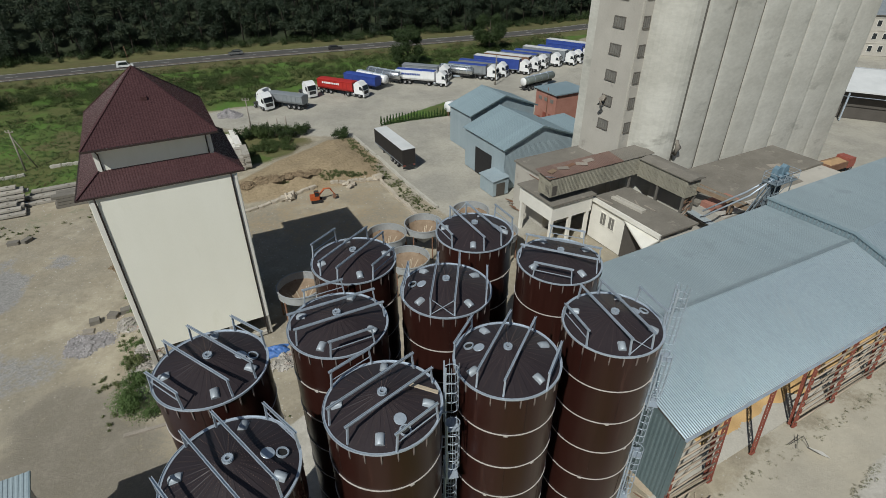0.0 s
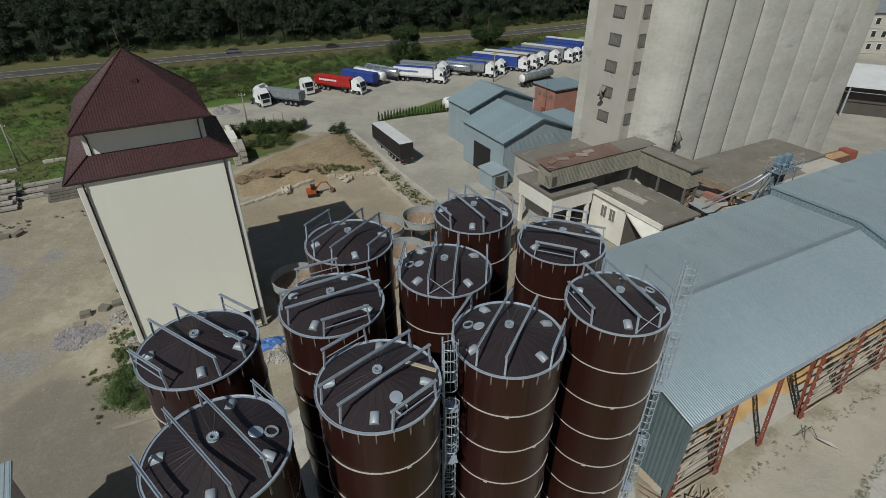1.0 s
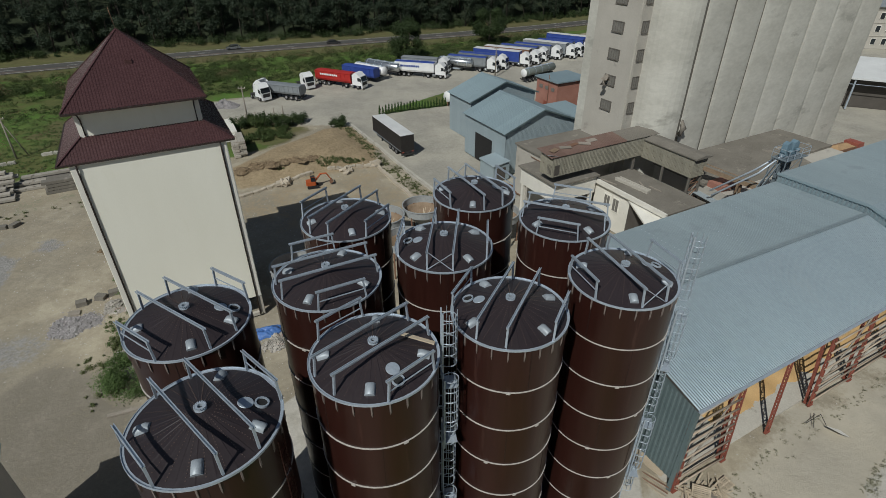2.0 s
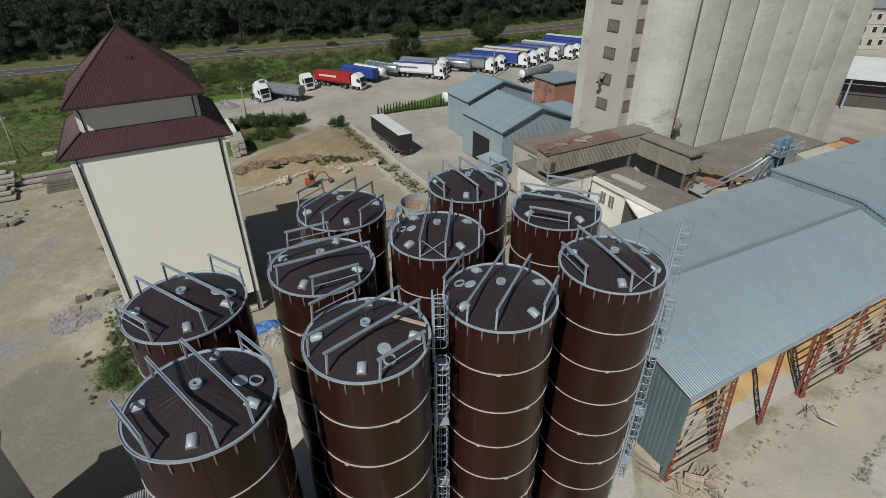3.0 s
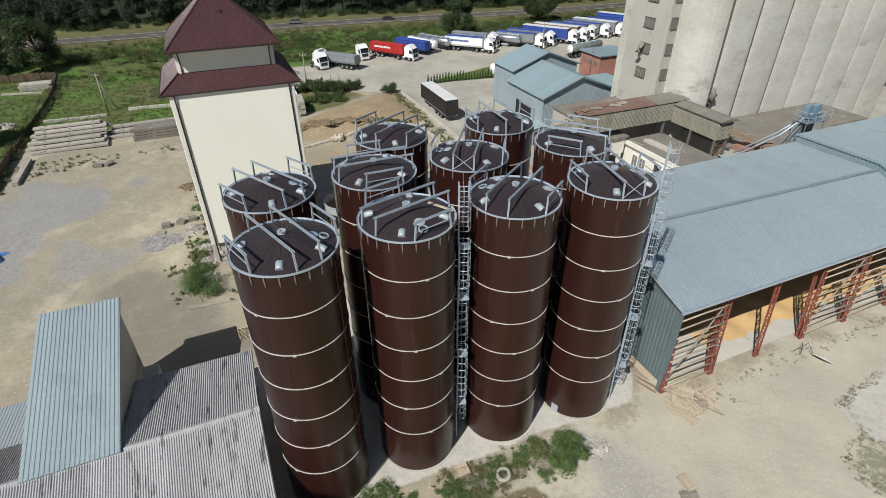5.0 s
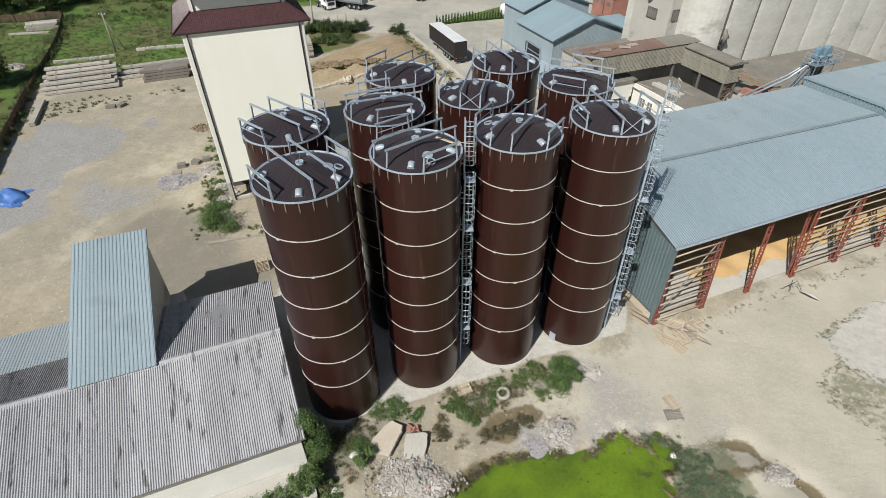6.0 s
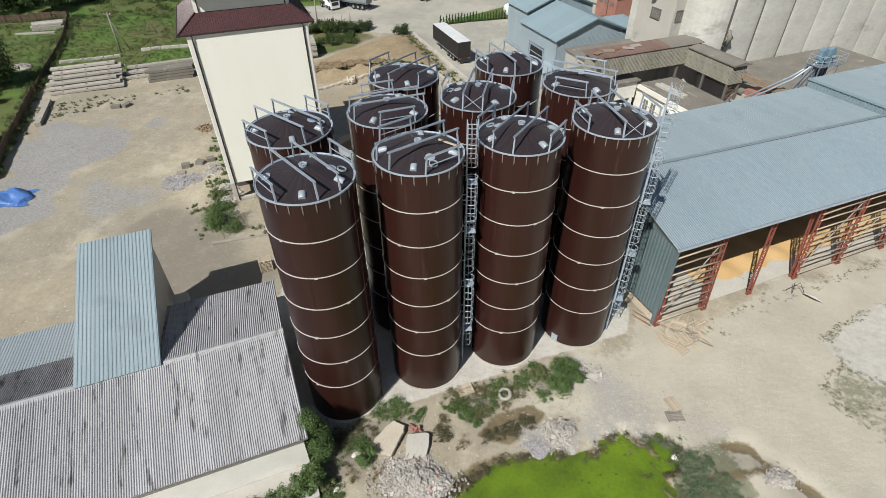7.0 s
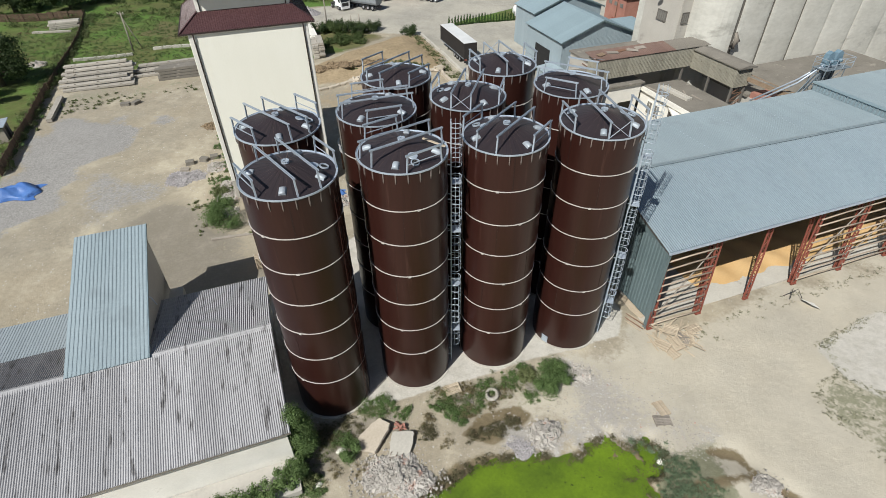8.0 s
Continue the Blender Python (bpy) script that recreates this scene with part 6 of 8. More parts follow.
# ---------------------------------------------------------------- brown steel silos
R, RIM, APEX = 2.62, 19.05, 19.83
BANDS = [16.6 - 2.475 * k for k in range(6)]
# centre, direction of the roof beams, direction of the manhole (degrees), further turn of the hoods
SILOS = [(-8.35, 12.42, 139.5, 24, 4), (-2.80, 15.88, 45, -52, 0), (2.98, 18.83, 66, 166, 4), (8.87, 21.6, 110, 24, 0), (-11.35, 18.0, 148.5, 20, 6), (-5.82, 21.3, 29, 250, 0),
         (-0.08, 24.45, 86, 180, -4), (-5.95, 27.45, 61.5, 182, 0), (1.80, 31.05, 118, 6, 6), (7.05, 27.6, 159.5, 40, 0)]


shell_g = Geo()
shell_g.revolve([(R, 0.3), (R, RIM)], 64)
shell_me = shell_g.mesh("shell", silo_brown)
roof_g = Geo()
ns, nr = 24, 3
vs, fs = [(0, 0, APEX - RIM)], []
for i in range(ns * 2):
    a = 6.28318 * (i // 2 + (0.04 if i % 2 else -0.04)) / ns
    for k in range(1, nr + 1):
        r = R * k / nr
        z = (APEX - RIM) * (1 - k / nr) + (0.010 if i % 2 == 0 else 0.0)
        vs.append((r * math.cos(a), r * math.sin(a), z))
m2 = ns * 2
for i in range(m2):
    j = (i + 1) % m2
    fs.append((0, 1 + i * nr, 1 + j * nr))
    for k in range(nr - 1):
        fs.append((1 + i * nr + k, 1 + i * nr + k + 1, 1 + j * nr + k + 1, 1 + j * nr + k))
roof_me = roof_g.add(vs, fs).mesh("roof", silo_roof)
rivets = Geo()
for i in range(ns):
    a = 6.28318 * (i + 0.5) / ns
    for k in range(18):
        r = 0.5 + k * 0.11
        z = (APEX - RIM) * (1 - r / R) + 0.012
        c, s = math.cos(a), math.sin(a)
        rivets.box(r * c - 0.015, r * c + 0.015, r * s - 0.015, r * s + 0.015, z, z + 0.012)
rivet_me = rivets.mesh("rivets", rivet_mat)
rim_me = Geo().revolve([(R - 0.05, -0.02), (R + 0.07, -0.02), (R + 0.07, 0.075), (R + 0.05, 0.075), (R + 0.05, 0.03), (R - 0.05, 0.03)], 56, smooth=False, close=True).mesh("rim", galvanised)
band_me = Geo().revolve([(R - 0.01, -0.024), (R + 0.04, -0.024), (R + 0.04, 0.024), (R - 0.01, 0.024)], 56, smooth=False, close=True).mesh("band", band_metal)
clamp_me = Geo().box(-0.10, 0.10, -0.04, 0.04, -0.045, 0.045, 0.015).mesh("clamp", band_metal)
bracket_me = Geo().box(-0.03, 0.035, -0.028, 0.028, -0.46, 0.0).add([(-0.03, -0.03, -0.46), (0.04, -0.03, -0.46), (0.04, 0.03, -0.46), (-0.03, 0.03, -0.46), (-0.02, 0, -0.68)],
                                                              [(0, 4, 1), (1, 4, 2), (2, 4, 3), (3, 4, 0)]).mesh("bracket", tab_metal)
collar_me = Geo().revolve([(0.30, 0.0), (0.30, 0.05), (0.20, 0.07), (0.20, 0.22), (0.25, 0.22), (0.25, 0.26), (0.13, 0.26), (0.13, 0.02)], 24, smooth=False).mesh("collar", galvanised)
bolt_g = Geo()
for k in range(16):
    a = 6.28318 * k / 16
    bolt_g.box(0.27 * math.cos(a) - 0.03, 0.27 * math.cos(a) + 0.03, 0.27 * math.sin(a) - 0.03, 0.27 * math.sin(a) + 0.03, 0.18, 0.30)
bolt_me = bolt_g.mesh("bolt_ring", galvanised)
hood_g, hn = Geo(), 8
hood_prof = [(0.30 * math.cos(math.pi * k / hn), 0.24 * math.sin(math.pi * k / hn) ** 0.8) for k in range(hn + 1)]
vs = [(x_, yy, z_ * f_) for x_, f_ in ((-0.30, 0.55), (-0.16, 1.0), (0.26, 1.0), (0.34, 0.8)) for yy, z_ in [(h_[0] * 0.86, h_[1]) for h_ in hood_prof]]
k_ = hn + 1
hood_g.add(vs, [(i * k_ + j, i * k_ + j + 1, (i + 1) * k_ + j + 1, (i + 1) * k_ + j) for i in range(3) for j in range(hn)], smooth=True)
hood_g.add(vs[:k_], [tuple(range(k_))]).add(vs[-k_:], [tuple(reversed(range(k_)))])
hood_g.box(-0.30, 0.34, -0.27, 0.27, -0.02, 0.012)
hood_me = hood_g.mesh("hood", hood_metal)
lid_me = Geo().revolve([(0.0, 0.035), (0.27, 0.03), (0.28, 0.02), (0.28, 0.0)], 24, smooth=False).mesh("manhole_lid", galvanised)
hole_g = Geo().revolve([(0.20, 0.0), (0.26, 0.0), (0.26, 0.09), (0.20, 0.09)], 20, smooth=False, close=True).mesh("manhole_ring", galvanised)
# near-black disc on the roof stands for the shade in the open manhole
hole_shade = Geo().revolve([(0.0, 0.03), (0.22, 0.03)], 20).mesh("manhole", tyre_mat)
rung_me = Geo().beam((0, -0.2, 0), (0, 0.2, 0), 0.025).mesh("rung", silo_brown)
seam_me = Geo().box(R - 0.01, R + 0.012, -0.018, 0.018, 0.06, 2.40).mesh("plate_seam", seam_brown)


def beam_mesh(half):
    """A roof beam with a post at each end, standing on the rim, along x."""
    g = Geo().channel((-half, 0, 1.03), (half, 0, 1.03), 0.11, 0.08, 0.025)
    return g


long_half, short_half = 2.42, 1.18
long_me, short_me = beam_mesh(long_half).mesh("roof_beam", galvanised), beam_mesh(short_half).mesh("roof_beam", galvanised)
for i, (x, y, beam_deg, hole_deg, twist) in enumerate(SILOS):
    s = thing("silo", Matrix.Translation((x, y, 0)), "tall brown-painted steel silo with pale bands and a dark conical roof", "silo", "brown steel silos")
    part("shell", shell_me, None, s, m=Matrix.Rotation(i * 0.7, 4, "Z"))
    part("roof", roof_me, None, s, "dark brown conical roof", Matrix.Translation((0, 0, RIM)) @ Matrix.Rotation(i * 0.3, 4, "Z"))
    tagged(part("rivets", rivet_me, None, s, m=Matrix.Translation((0, 0, RIM)) @ Matrix.Rotation(i * 0.3, 4, "Z")), kind="stuff")
    part("rim", rim_me, None, s, "galvanised rim ring", Matrix.Translation((0, 0, RIM)))
    for k, zb in enumerate(BANDS):
        b = part("band", band_me, None, s, "pale joint band", Matrix.Translation((0, 0, zb)))
        a = radians(250 + 17 * ((i * 3 + k * 2) % 5))
        part("clamp", clamp_me, None, b, m=Matrix.Rotation(a, 4, "Z") @ Matrix.Translation((R + 0.05, 0, 0)) @ Matrix.Rotation(radians(90), 4, "Z"))
    for k in range(7):
        for j in range(3):
            part("plate_seam", seam_me, None, s, m=Matrix.Translation((0, 0, BANDS[0] - 2.475 * (k - 1))) @ Matrix.Rotation(2.0944 * j + 0.9 * k + i, 4, "Z")) if k else None
    for k in range(24):
        a = 6.28318 * (k + 0.3 * i) / 24
        part("bracket", bracket_me, None, s, "galvanised tab below the rim", Matrix.Translation((0, 0, RIM)) @ Matrix.Rotation(a, 4, "Z") @ Matrix.Translation((R + 0.02, 0, 0)))
    part("collar", collar_me, None, s, "galvanised filling collar", Matrix.Translation((0, 0, APEX - 0.04)) @ Matrix.Diagonal((0.72, 0.72, 0.5, 1)))
    tagged(part("bolt_ring", bolt_me, None, s, m=Matrix.Translation((0, 0, APEX - 0.04)) @ Matrix.Diagonal((0.72, 0.72, 0.5, 1))), kind="stuff")
    turn = Matrix.Translation((0, 0, RIM)) @ Matrix.Rotation(radians(beam_deg), 4, "Z")
    for off, half, data in ((-0.66, long_half, long_me), (0.66, long_half, long_me), (-2.34, short_half, short_me), (2.34, short_half, short_me)):
        bm_ = part("roof_beam", data, None, s, "galvanised channel beam over the roof", turn @ Matrix.Translation((0, off, 0)))
        reach = math.sqrt(R * R - min(off * off, R * R * 0.98))
        for side in (-1, 1):
            part("post", Geo().beam((side * (half - 0.12), 0, 1.02), (side * min(reach, half - 0.02), 0, 0.02), 0.09, 0.07), galvanised, bm_)
    # cross braces between the two long beams on some roofs
    if i in (3, 6, 8):
        sd = -1 if i in (2, 6) else (1 if i == 8 else -1)
        e = sd * (long_half - 0.1)
        part("cross_brace", Geo().beam((e, -0.6, 1.0), (e + sd * 0.05, 0.6, 0.06), 0.035).beam((e, 0.6, 1.0), (e + sd * 0.05, -0.6, 0.06), 0.035), galvanised, s, m=turn)
    for side in (-1, 1):
        e = 2.34 * side
        part("hand_rail", Geo().beam((-short_half + 0.12, e, 0.52), (short_half - 0.12, e, 0.52), 0.04), galvanised, s, m=turn)
    slope = math.atan2(APEX - RIM, R)
    for k, rel in enumerate({0: (50, 142, 208, 312), 2: (50, 142, 242, 312), 3: (50, 158, 228, 318), 4: (50, 142, 200, 312)}.get(i, (50, 142, 228, 312))):
        a = radians(beam_deg + rel + twist)
        r = 2.0
        part("hood", hood_me, None, s, "galvanised vent hood",
             Matrix.Translation((0, 0, RIM)) @ Matrix.Rotation(a, 4, "Z") @ Matrix.Translation((r, 0, (APEX - RIM) * (1 - r / R) - 0.01)) @ Matrix.Rotation(slope, 4, "Y") @ Matrix.Diagonal((0.80, 0.74, 0.9, 1)))
    for r, da, data, nm in () if i in (5, 7, 9) else ((1.42, 0, lid_me, "manhole_lid"), (1.95, -3, hole_g, "manhole_ring"), (1.95, -3, hole_shade, "manhole")):
        a = radians(hole_deg + da)
        part(nm, data, None, s, m=Matrix.Translation((0, 0, RIM)) @ Matrix.Rotation(a, 4, "Z") @ Matrix.Translation((r, 0, (APEX - RIM) * (1 - r / R) + 0.03)) @ Matrix.Rotation(slope, 4, "Y"))
    if i in (0, 2):
        part("service_ladder", Geo().beam((R + 0.12, -0.2, 0.4), (R + 0.12, -0.2, RIM - 0.3), 0.04).beam((R + 0.12, 0.2, 0.4), (R + 0.12, 0.2, RIM - 0.3), 0.04), silo_brown, s,
             "brown rung ladder", Matrix.Rotation(radians(-8 if i == 0 else 205), 4, "Z"))
        for k in range(60):
            part("rung", rung_me, None, s, m=Matrix.Rotation(radians(-8 if i == 0 else 205), 4, "Z") @ Matrix.Translation((R + 0.12, 0, 0.6 + k * 0.3)))
    if i == 3:
        part("inspection_plate", Geo().box(-0.28, 0.28, -0.05, 0.03, 0, 0.62, 0.02), galvanised, s, m=Matrix.Rotation(radians(-127), 4, "Z") @ Matrix.Translation((R + 0.03, 0, 0.45)) @ Matrix.Rotation(radians(90), 4, "Z"))
    part("foundation", Geo().revolve([(R + 0.16, 0.0), (R + 0.16, 0.37), (0, 0.37)], 40, smooth=False), concrete_slab, s, "round concrete footing")


def caged_ladder(x, y, deg, top, label, seed):
    """A caged ladder of staggered runs with rest platforms; local x points away from the silo."""
    l = thing("caged_ladder", Matrix.Translation((x, y, 0)) @ Matrix.Rotation(radians(deg), 4, "Z"), label, "ladder", "caged silo ladders")
    runs = [(0.1, 5.0, 0.24), (4.0, 9.6, -0.24), (8.6, 14.2, 0.24), (13.2, 17.6, -0.24), (16.8, top, 0.24)]
    rung = Geo().beam((0, -0.2, 0), (0, 0.2, 0), 0.03).mesh("rung", galvanised)
    hoop_pts = [(0.0, -0.22, 0)] + [(0.31 + 0.33 * math.cos(a), 0.31 * math.sin(a), 0) for a in [radians(-115 + 230 * k / 10) for k in range(11)]] + [(0.0, 0.22, 0)]
    hg = Geo().tube(hoop_pts, 0.026, 4)
    hoop = hg.mesh("hoop", galvanised)
    for z0, z1, off in runs:
        sec = part("ladder_run", Geo().beam((0, off - 0.22, z0), (0, off - 0.22, z1), 0.065).beam((0, off + 0.22, z0), (0, off + 0.22, z1), 0.065), galvanised, l)
        for k in range(int((z1 - z0) / 0.3)):
            part("rung", rung, None, sec, m=Matrix.Translation((0, off, z0 + 0.2 + k * 0.3)))
        z = z0 + (2.2 if z0 < 1 else 1.2)
        straps = Geo()
        for a in (-100, -50, 0, 50, 100):
            straps.beam((0.31 + 0.33 * math.cos(radians(a)), off + 0.31 * math.sin(radians(a)), z), (0.31 + 0.33 * math.cos(radians(a)), off + 0.31 * math.sin(radians(a)), z1), 0.045, 0.02)
        part("cage_strap", straps, galvanised, sec)
        while z < z1:
            part("hoop", hoop, None, sec, m=Matrix.Translation((0, off, z)))
            z += 0.62
    for z, off in ((4.2, 0.0), (8.8, 0.0), (13.4, 0.0), (17.0, 0.0)):
        part("rest_platform", Geo().box(0.02, 0.62, -0.38, 0.38, z, z + 0.04), galvanised, l)
    for z in np.arange(1.5, 18.5, 2.4):
        for y_ in (-0.3, 0.3):
            part("stay", Geo().beam((-0.24, y_, z), (0.0, y_, z), 0.05), galvanised, l)
    return l


solid("plank", Geo().box(-0.72, 0.72, -0.1, 0.1, 0, 0.05, 0.01), wood_pale, "pale timber plank lying on a silo roof", "plank", m=pose(-1.05, 16.5, 19.42, -6, 12, -10))
caged_ladder(-2.80 + 2.83 * math.cos(radians(10)), 15.88 + 2.83 * math.sin(radians(10)), 10, 20.8, "tall galvanised caged ladder between two brown silos", 1)
caged_ladder(8.87 + 2.83 * math.cos(radians(-8)), 21.6 + 2.83 * math.sin(radians(-8)), -8, 21.6, "tall galvanised caged ladder beside the storage hall", 2)
# ---------------------------------------------------------------- lorries
tyre_me = Geo().revolve([(0.30, -0.15), (0.44, -0.16), (0.52, -0.11), (0.53, 0.0), (0.52, 0.11), (0.44, 0.16), (0.30, 0.15)], 18).mesh("tyre", tyre_mat)
rim_wheel_me = Geo().revolve([(0.0, -0.05), (0.16, -0.07), (0.30, -0.13), (0.30, 0.13), (0.16, 0.07), (0.0, 0.05)], 14).mesh("rim", rim_mat)
hub_me = Geo().revolve([(0.0, -0.15), (0.08, -0.13), (0.10, 0.13), (0.0, 0.15)], 10).mesh("wheel", rim_mat)
ON_SIDE = Matrix.Rotation(radians(90), 4, "X")


def wheels(parent, xs_, half, r=0.53):
    for x in xs_:
        for y in (-half, half):
            w = part("wheel", hub_me, None, parent, m=Matrix.Translation((x, y, r)) @ ON_SIDE)
            part("tyre", tyre_me, None, w)
            part("rim", rim_wheel_me, None, w)


def tractor(x, y, deg, label="white tractor unit with a tall sleeper cab"):
    """Front bumper at x = 0, the truck reaching back along -x."""
    t = thing("tractor_unit", Matrix.Translation((x, y, ground_z(x, y) + 0.02)) @ Matrix.Rotation(radians(deg), 4, "Z"), label, "truck", "parked tractor units")
    cab = Geo().extrude_y([(-2.2, 0.95), (-0.02, 0.95), (0.0, 1.9), (-0.35, 2.95), (-0.8, 3.3), (-1.3, 3.75), (-2.15, 3.8), (-2.2, 3.3)], -1.22, 1.22)
    c = part("cab", cab, truck_white, t)
    part("windscreen", Geo().extrude_y([(0.02, 1.95), (-0.33, 2.92), (-0.38, 2.92), (-0.03, 1.95)], -1.08, 1.08), pane, c)
    for sgn in (-1, 1):
        part("side_window", Geo().extrude_y([(-0.35, 1.95), (-0.55, 2.75), (-1.2, 2.75), (-1.2, 1.95)], sgn * 1.225 - 0.012, sgn * 1.225 + 0.012), pane, c)
        part("mirror", Geo().box(-0.25, -0.1, sgn * 1.45 - 0.1, sgn * 1.45 + 0.1, 1.9, 2.6, 0.03).beam((-0.18, sgn * 1.22, 2.55), (-0.18, sgn * 1.4, 2.55), 0.04), chassis_mat, c)
        part("headlight", Geo().box(-0.06, 0.03, sgn * 0.92 - 0.22, sgn * 0.92 + 0.22, 0.72, 0.92, 0.02), tank_steel, t)
        part("fuel_tank", Geo().tube([(-3.6, sgn * 0.95, 0.75), (-2.6, sgn * 0.95, 0.75)], 0.32, 12), tank_steel, t)
        part("fairing", Geo().extrude_y([(-2.2, 1.0), (-2.2, 3.6), (-2.75, 3.3), (-2.75, 1.0)], sgn * 1.18 - 0.03, sgn * 1.18 + 0.03), truck_white, t)
    part("grille", Geo().box(0.0, 0.04, -0.85, 0.85, 1.0, 1.75, 0.0), chassis_mat, c)
    part("bumper", Geo().box(-0.3, 0.08, -1.22, 1.22, 0.4, 0.95, 0.08), truck_white, t)
    part("sun_visor", Geo().beam((-0.2, -1.1, 2.98), (-0.2, 1.1, 2.98), 0.3, 0.05), chassis_mat, c)
    part("chassis", Geo().box(-6.0, -0.5, -0.45, 0.45, 0.65, 1.0), chassis_mat, t)
    part("mudguard", Geo().box(-5.4, -4.0, -1.2, -0.85, 1.08, 1.16).box(-5.4, -4.0, 0.85, 1.2, 1.08, 1.16), chassis_mat, t)
    wheels(t, (-1.35, -4.7), 1.02)
    return t


def under(t, length, axles=3, back=1.2):
    part("chassis", Geo().box(-length, -0.8, -0.5, 0.5, 0.85, 1.2), chassis_mat, t)
    wheels(t, [-length + back + k * 1.31 for k in range(axles)], 1.02)
    for sgn in (-1, 1):
        part("landing_leg", Geo().box(-3.1, -2.9, sgn * 0.75 - 0.08, sgn * 0.75 + 0.08, 0.05, 1.0), chassis_mat, t)
    part("tail_bumper", Geo().box(-length - 0.05, -length + 0.1, -1.2, 1.2, 0.5, 0.75), chassis_mat, t)


def trailer_at(name, x, y, deg, label):
    return thing(name, Matrix.Translation((x, y, ground_z(x, y) + 0.02)) @ Matrix.Rotation(radians(deg), 4, "Z"), label, "semi-trailer", "parked semi-trailers")


def tipper(x, y, deg, mat, label, L=9.8, cover=None, bars=None, top=3.4, ink=None):
    t = trailer_at("tipper_trailer", x, y, deg, label)
    under(t, L)
    g = Geo().extrude_x([(-1.0, 1.25), (1.0, 1.25), (1.25, 1.7), (1.25, top), (-1.25, top), (-1.25, 1.7)], -L, -0.1)
    b = part("body", g, mat, t)
    for k in range(int(L / 1.2)):
        for sgn in (-1, 1):
            part("rib", Geo().box(-L + 0.4 + k * 1.2, -L + 0.5 + k * 1.2, sgn * 1.28 - 0.04, sgn * 1.28 + 0.04, 1.6, top - 0.05), mat, b)
    part("rim_rail", Geo().box(-L, -0.1, -1.32, -1.2, top - 0.06, top + 0.06).box(-L, -0.1, 1.2, 1.32, top - 0.06, top + 0.06), mat, b)
    part("load_cover", Geo().extrude_x([(-1.2, top), (1.2, top), (0.9, top + 0.12), (0, top + 0.22), (-0.9, top + 0.12)], -L + 0.1, -0.2), cover or mat, b, "stretched tarpaulin cover")
    if bars:
        x0 = -L + 1.6
        for w in bars:
            part("lettering_bar", Geo().box(x0, x0 + w, -1.335, -1.322, 2.5, 2.95), ink or truck_white, b, "letter-sized bar on the side")
            x0 += w + 0.12
    return t


def tanker(x, y, deg, mat, label, L=10.6, r=1.15, dome=True):
    t = trailer_at("tank_trailer", x, y, deg, label)
    under(t, L)
    prof = [(-L, 0.0), (-L + 0.05, r * 0.75), (-L + 0.3, r), (-0.4, r), (-0.12, r * 0.75), (-0.06, 0.0)]
    n = 24
    vs = [(px, pr * math.cos(6.28318 * j / n), 2.2 + pr * 0.95 * math.sin(6.28318 * j / n)) for px, pr in prof for j in range(n)]
    b = part("tank", Geo().add(vs, [(i * n + j, i * n + (j + 1) % n, (i + 1) * n + (j + 1) % n, (i + 1) * n + j) for i in range(len(prof) - 1) for j in range(n)], smooth=True), mat, t)
    part("catwalk", Geo().box(-L + 0.6, -0.6, -0.3, 0.3, 2.2 + r * 0.95 - 0.02, 2.2 + r * 0.95 + 0.06), galvanised, b)
    for k in range(4):
        part("hatch", Geo().revolve([(0.0, 0.2), (0.25, 0.2), (0.28, 0.0)], 12, c=(-L + 1.6 + k * 2.4, 0, 2.2 + r * 0.95)), galvanised, b)
        part("hoop", Geo().revolve([(r + 0.01, -0.05), (r + 0.03, -0.05), (r + 0.03, 0.05), (r + 0.01, 0.05)], 24, smooth=False, close=True), galvanised, b,
             m=Matrix.Translation((-L + 1.0 + k * 2.5, 0, 2.2)) @ Matrix.Rotation(radians(90), 4, "Y") @ Matrix.Diagonal((0.95, 1, 1, 1)))
    part("side_guard", Geo().box(-5.5, -3.4, -1.2, -1.15, 0.55, 0.95).box(-5.5, -3.4, 1.15, 1.2, 0.55, 0.95), galvanised, t)
    return t


def curtain(x, y, deg, side, top, label, L=13.6, H=4.0):
    t = trailer_at("curtain_trailer", x, y, deg, label)
    under(t, L, back=2.4)
    b = part("body", Geo().box(-L, 0, -1.25, 1.25, 1.2, H - 0.06, 0.04), side, t)
    part("roof", Geo().box(-L - 0.02, 0.02, -1.27, 1.27, H - 0.055, H, 0.05), top, b, "pale roof sheet")
    part("side_rail", Geo().box(-L, 0, -1.275, -1.252, 1.15, 1.32).box(-L, 0, 1.252, 1.275, 1.15, 1.32), truck_grey, b)
    part("rear_door", Geo().box(-L - 0.03, -L - 0.004, -1.2, -0.02, 1.3, H - 0.15).box(-L - 0.03, -L - 0.004, 0.02, 1.2, 1.3, H - 0.15), side, b)
    part("tail_lamp", Geo().box(-L - 0.05, -L - 0.03, -1.15, -0.7, 0.95, 1.15).box(-L - 0.05, -L - 0.03, 0.7, 1.15, 0.95, 1.15), cab_red, b)
    part("side_skirt", Geo().box(-7.6, -3.6, -1.24, -1.2, 0.5, 1.1), truck_white, t)
    return t


def rig(x, y, deg, build, *args, **kw):
    """A tractor with its front at x, y and the trailer coupled behind it."""
    tractor(x, y, deg)
    d = Vector((math.cos(radians(deg)), math.sin(radians(deg)), 0))
    p = Vector((x, y, 0)) - d * 3.05
    return build(p.x, p.y, deg, *args, **kw)


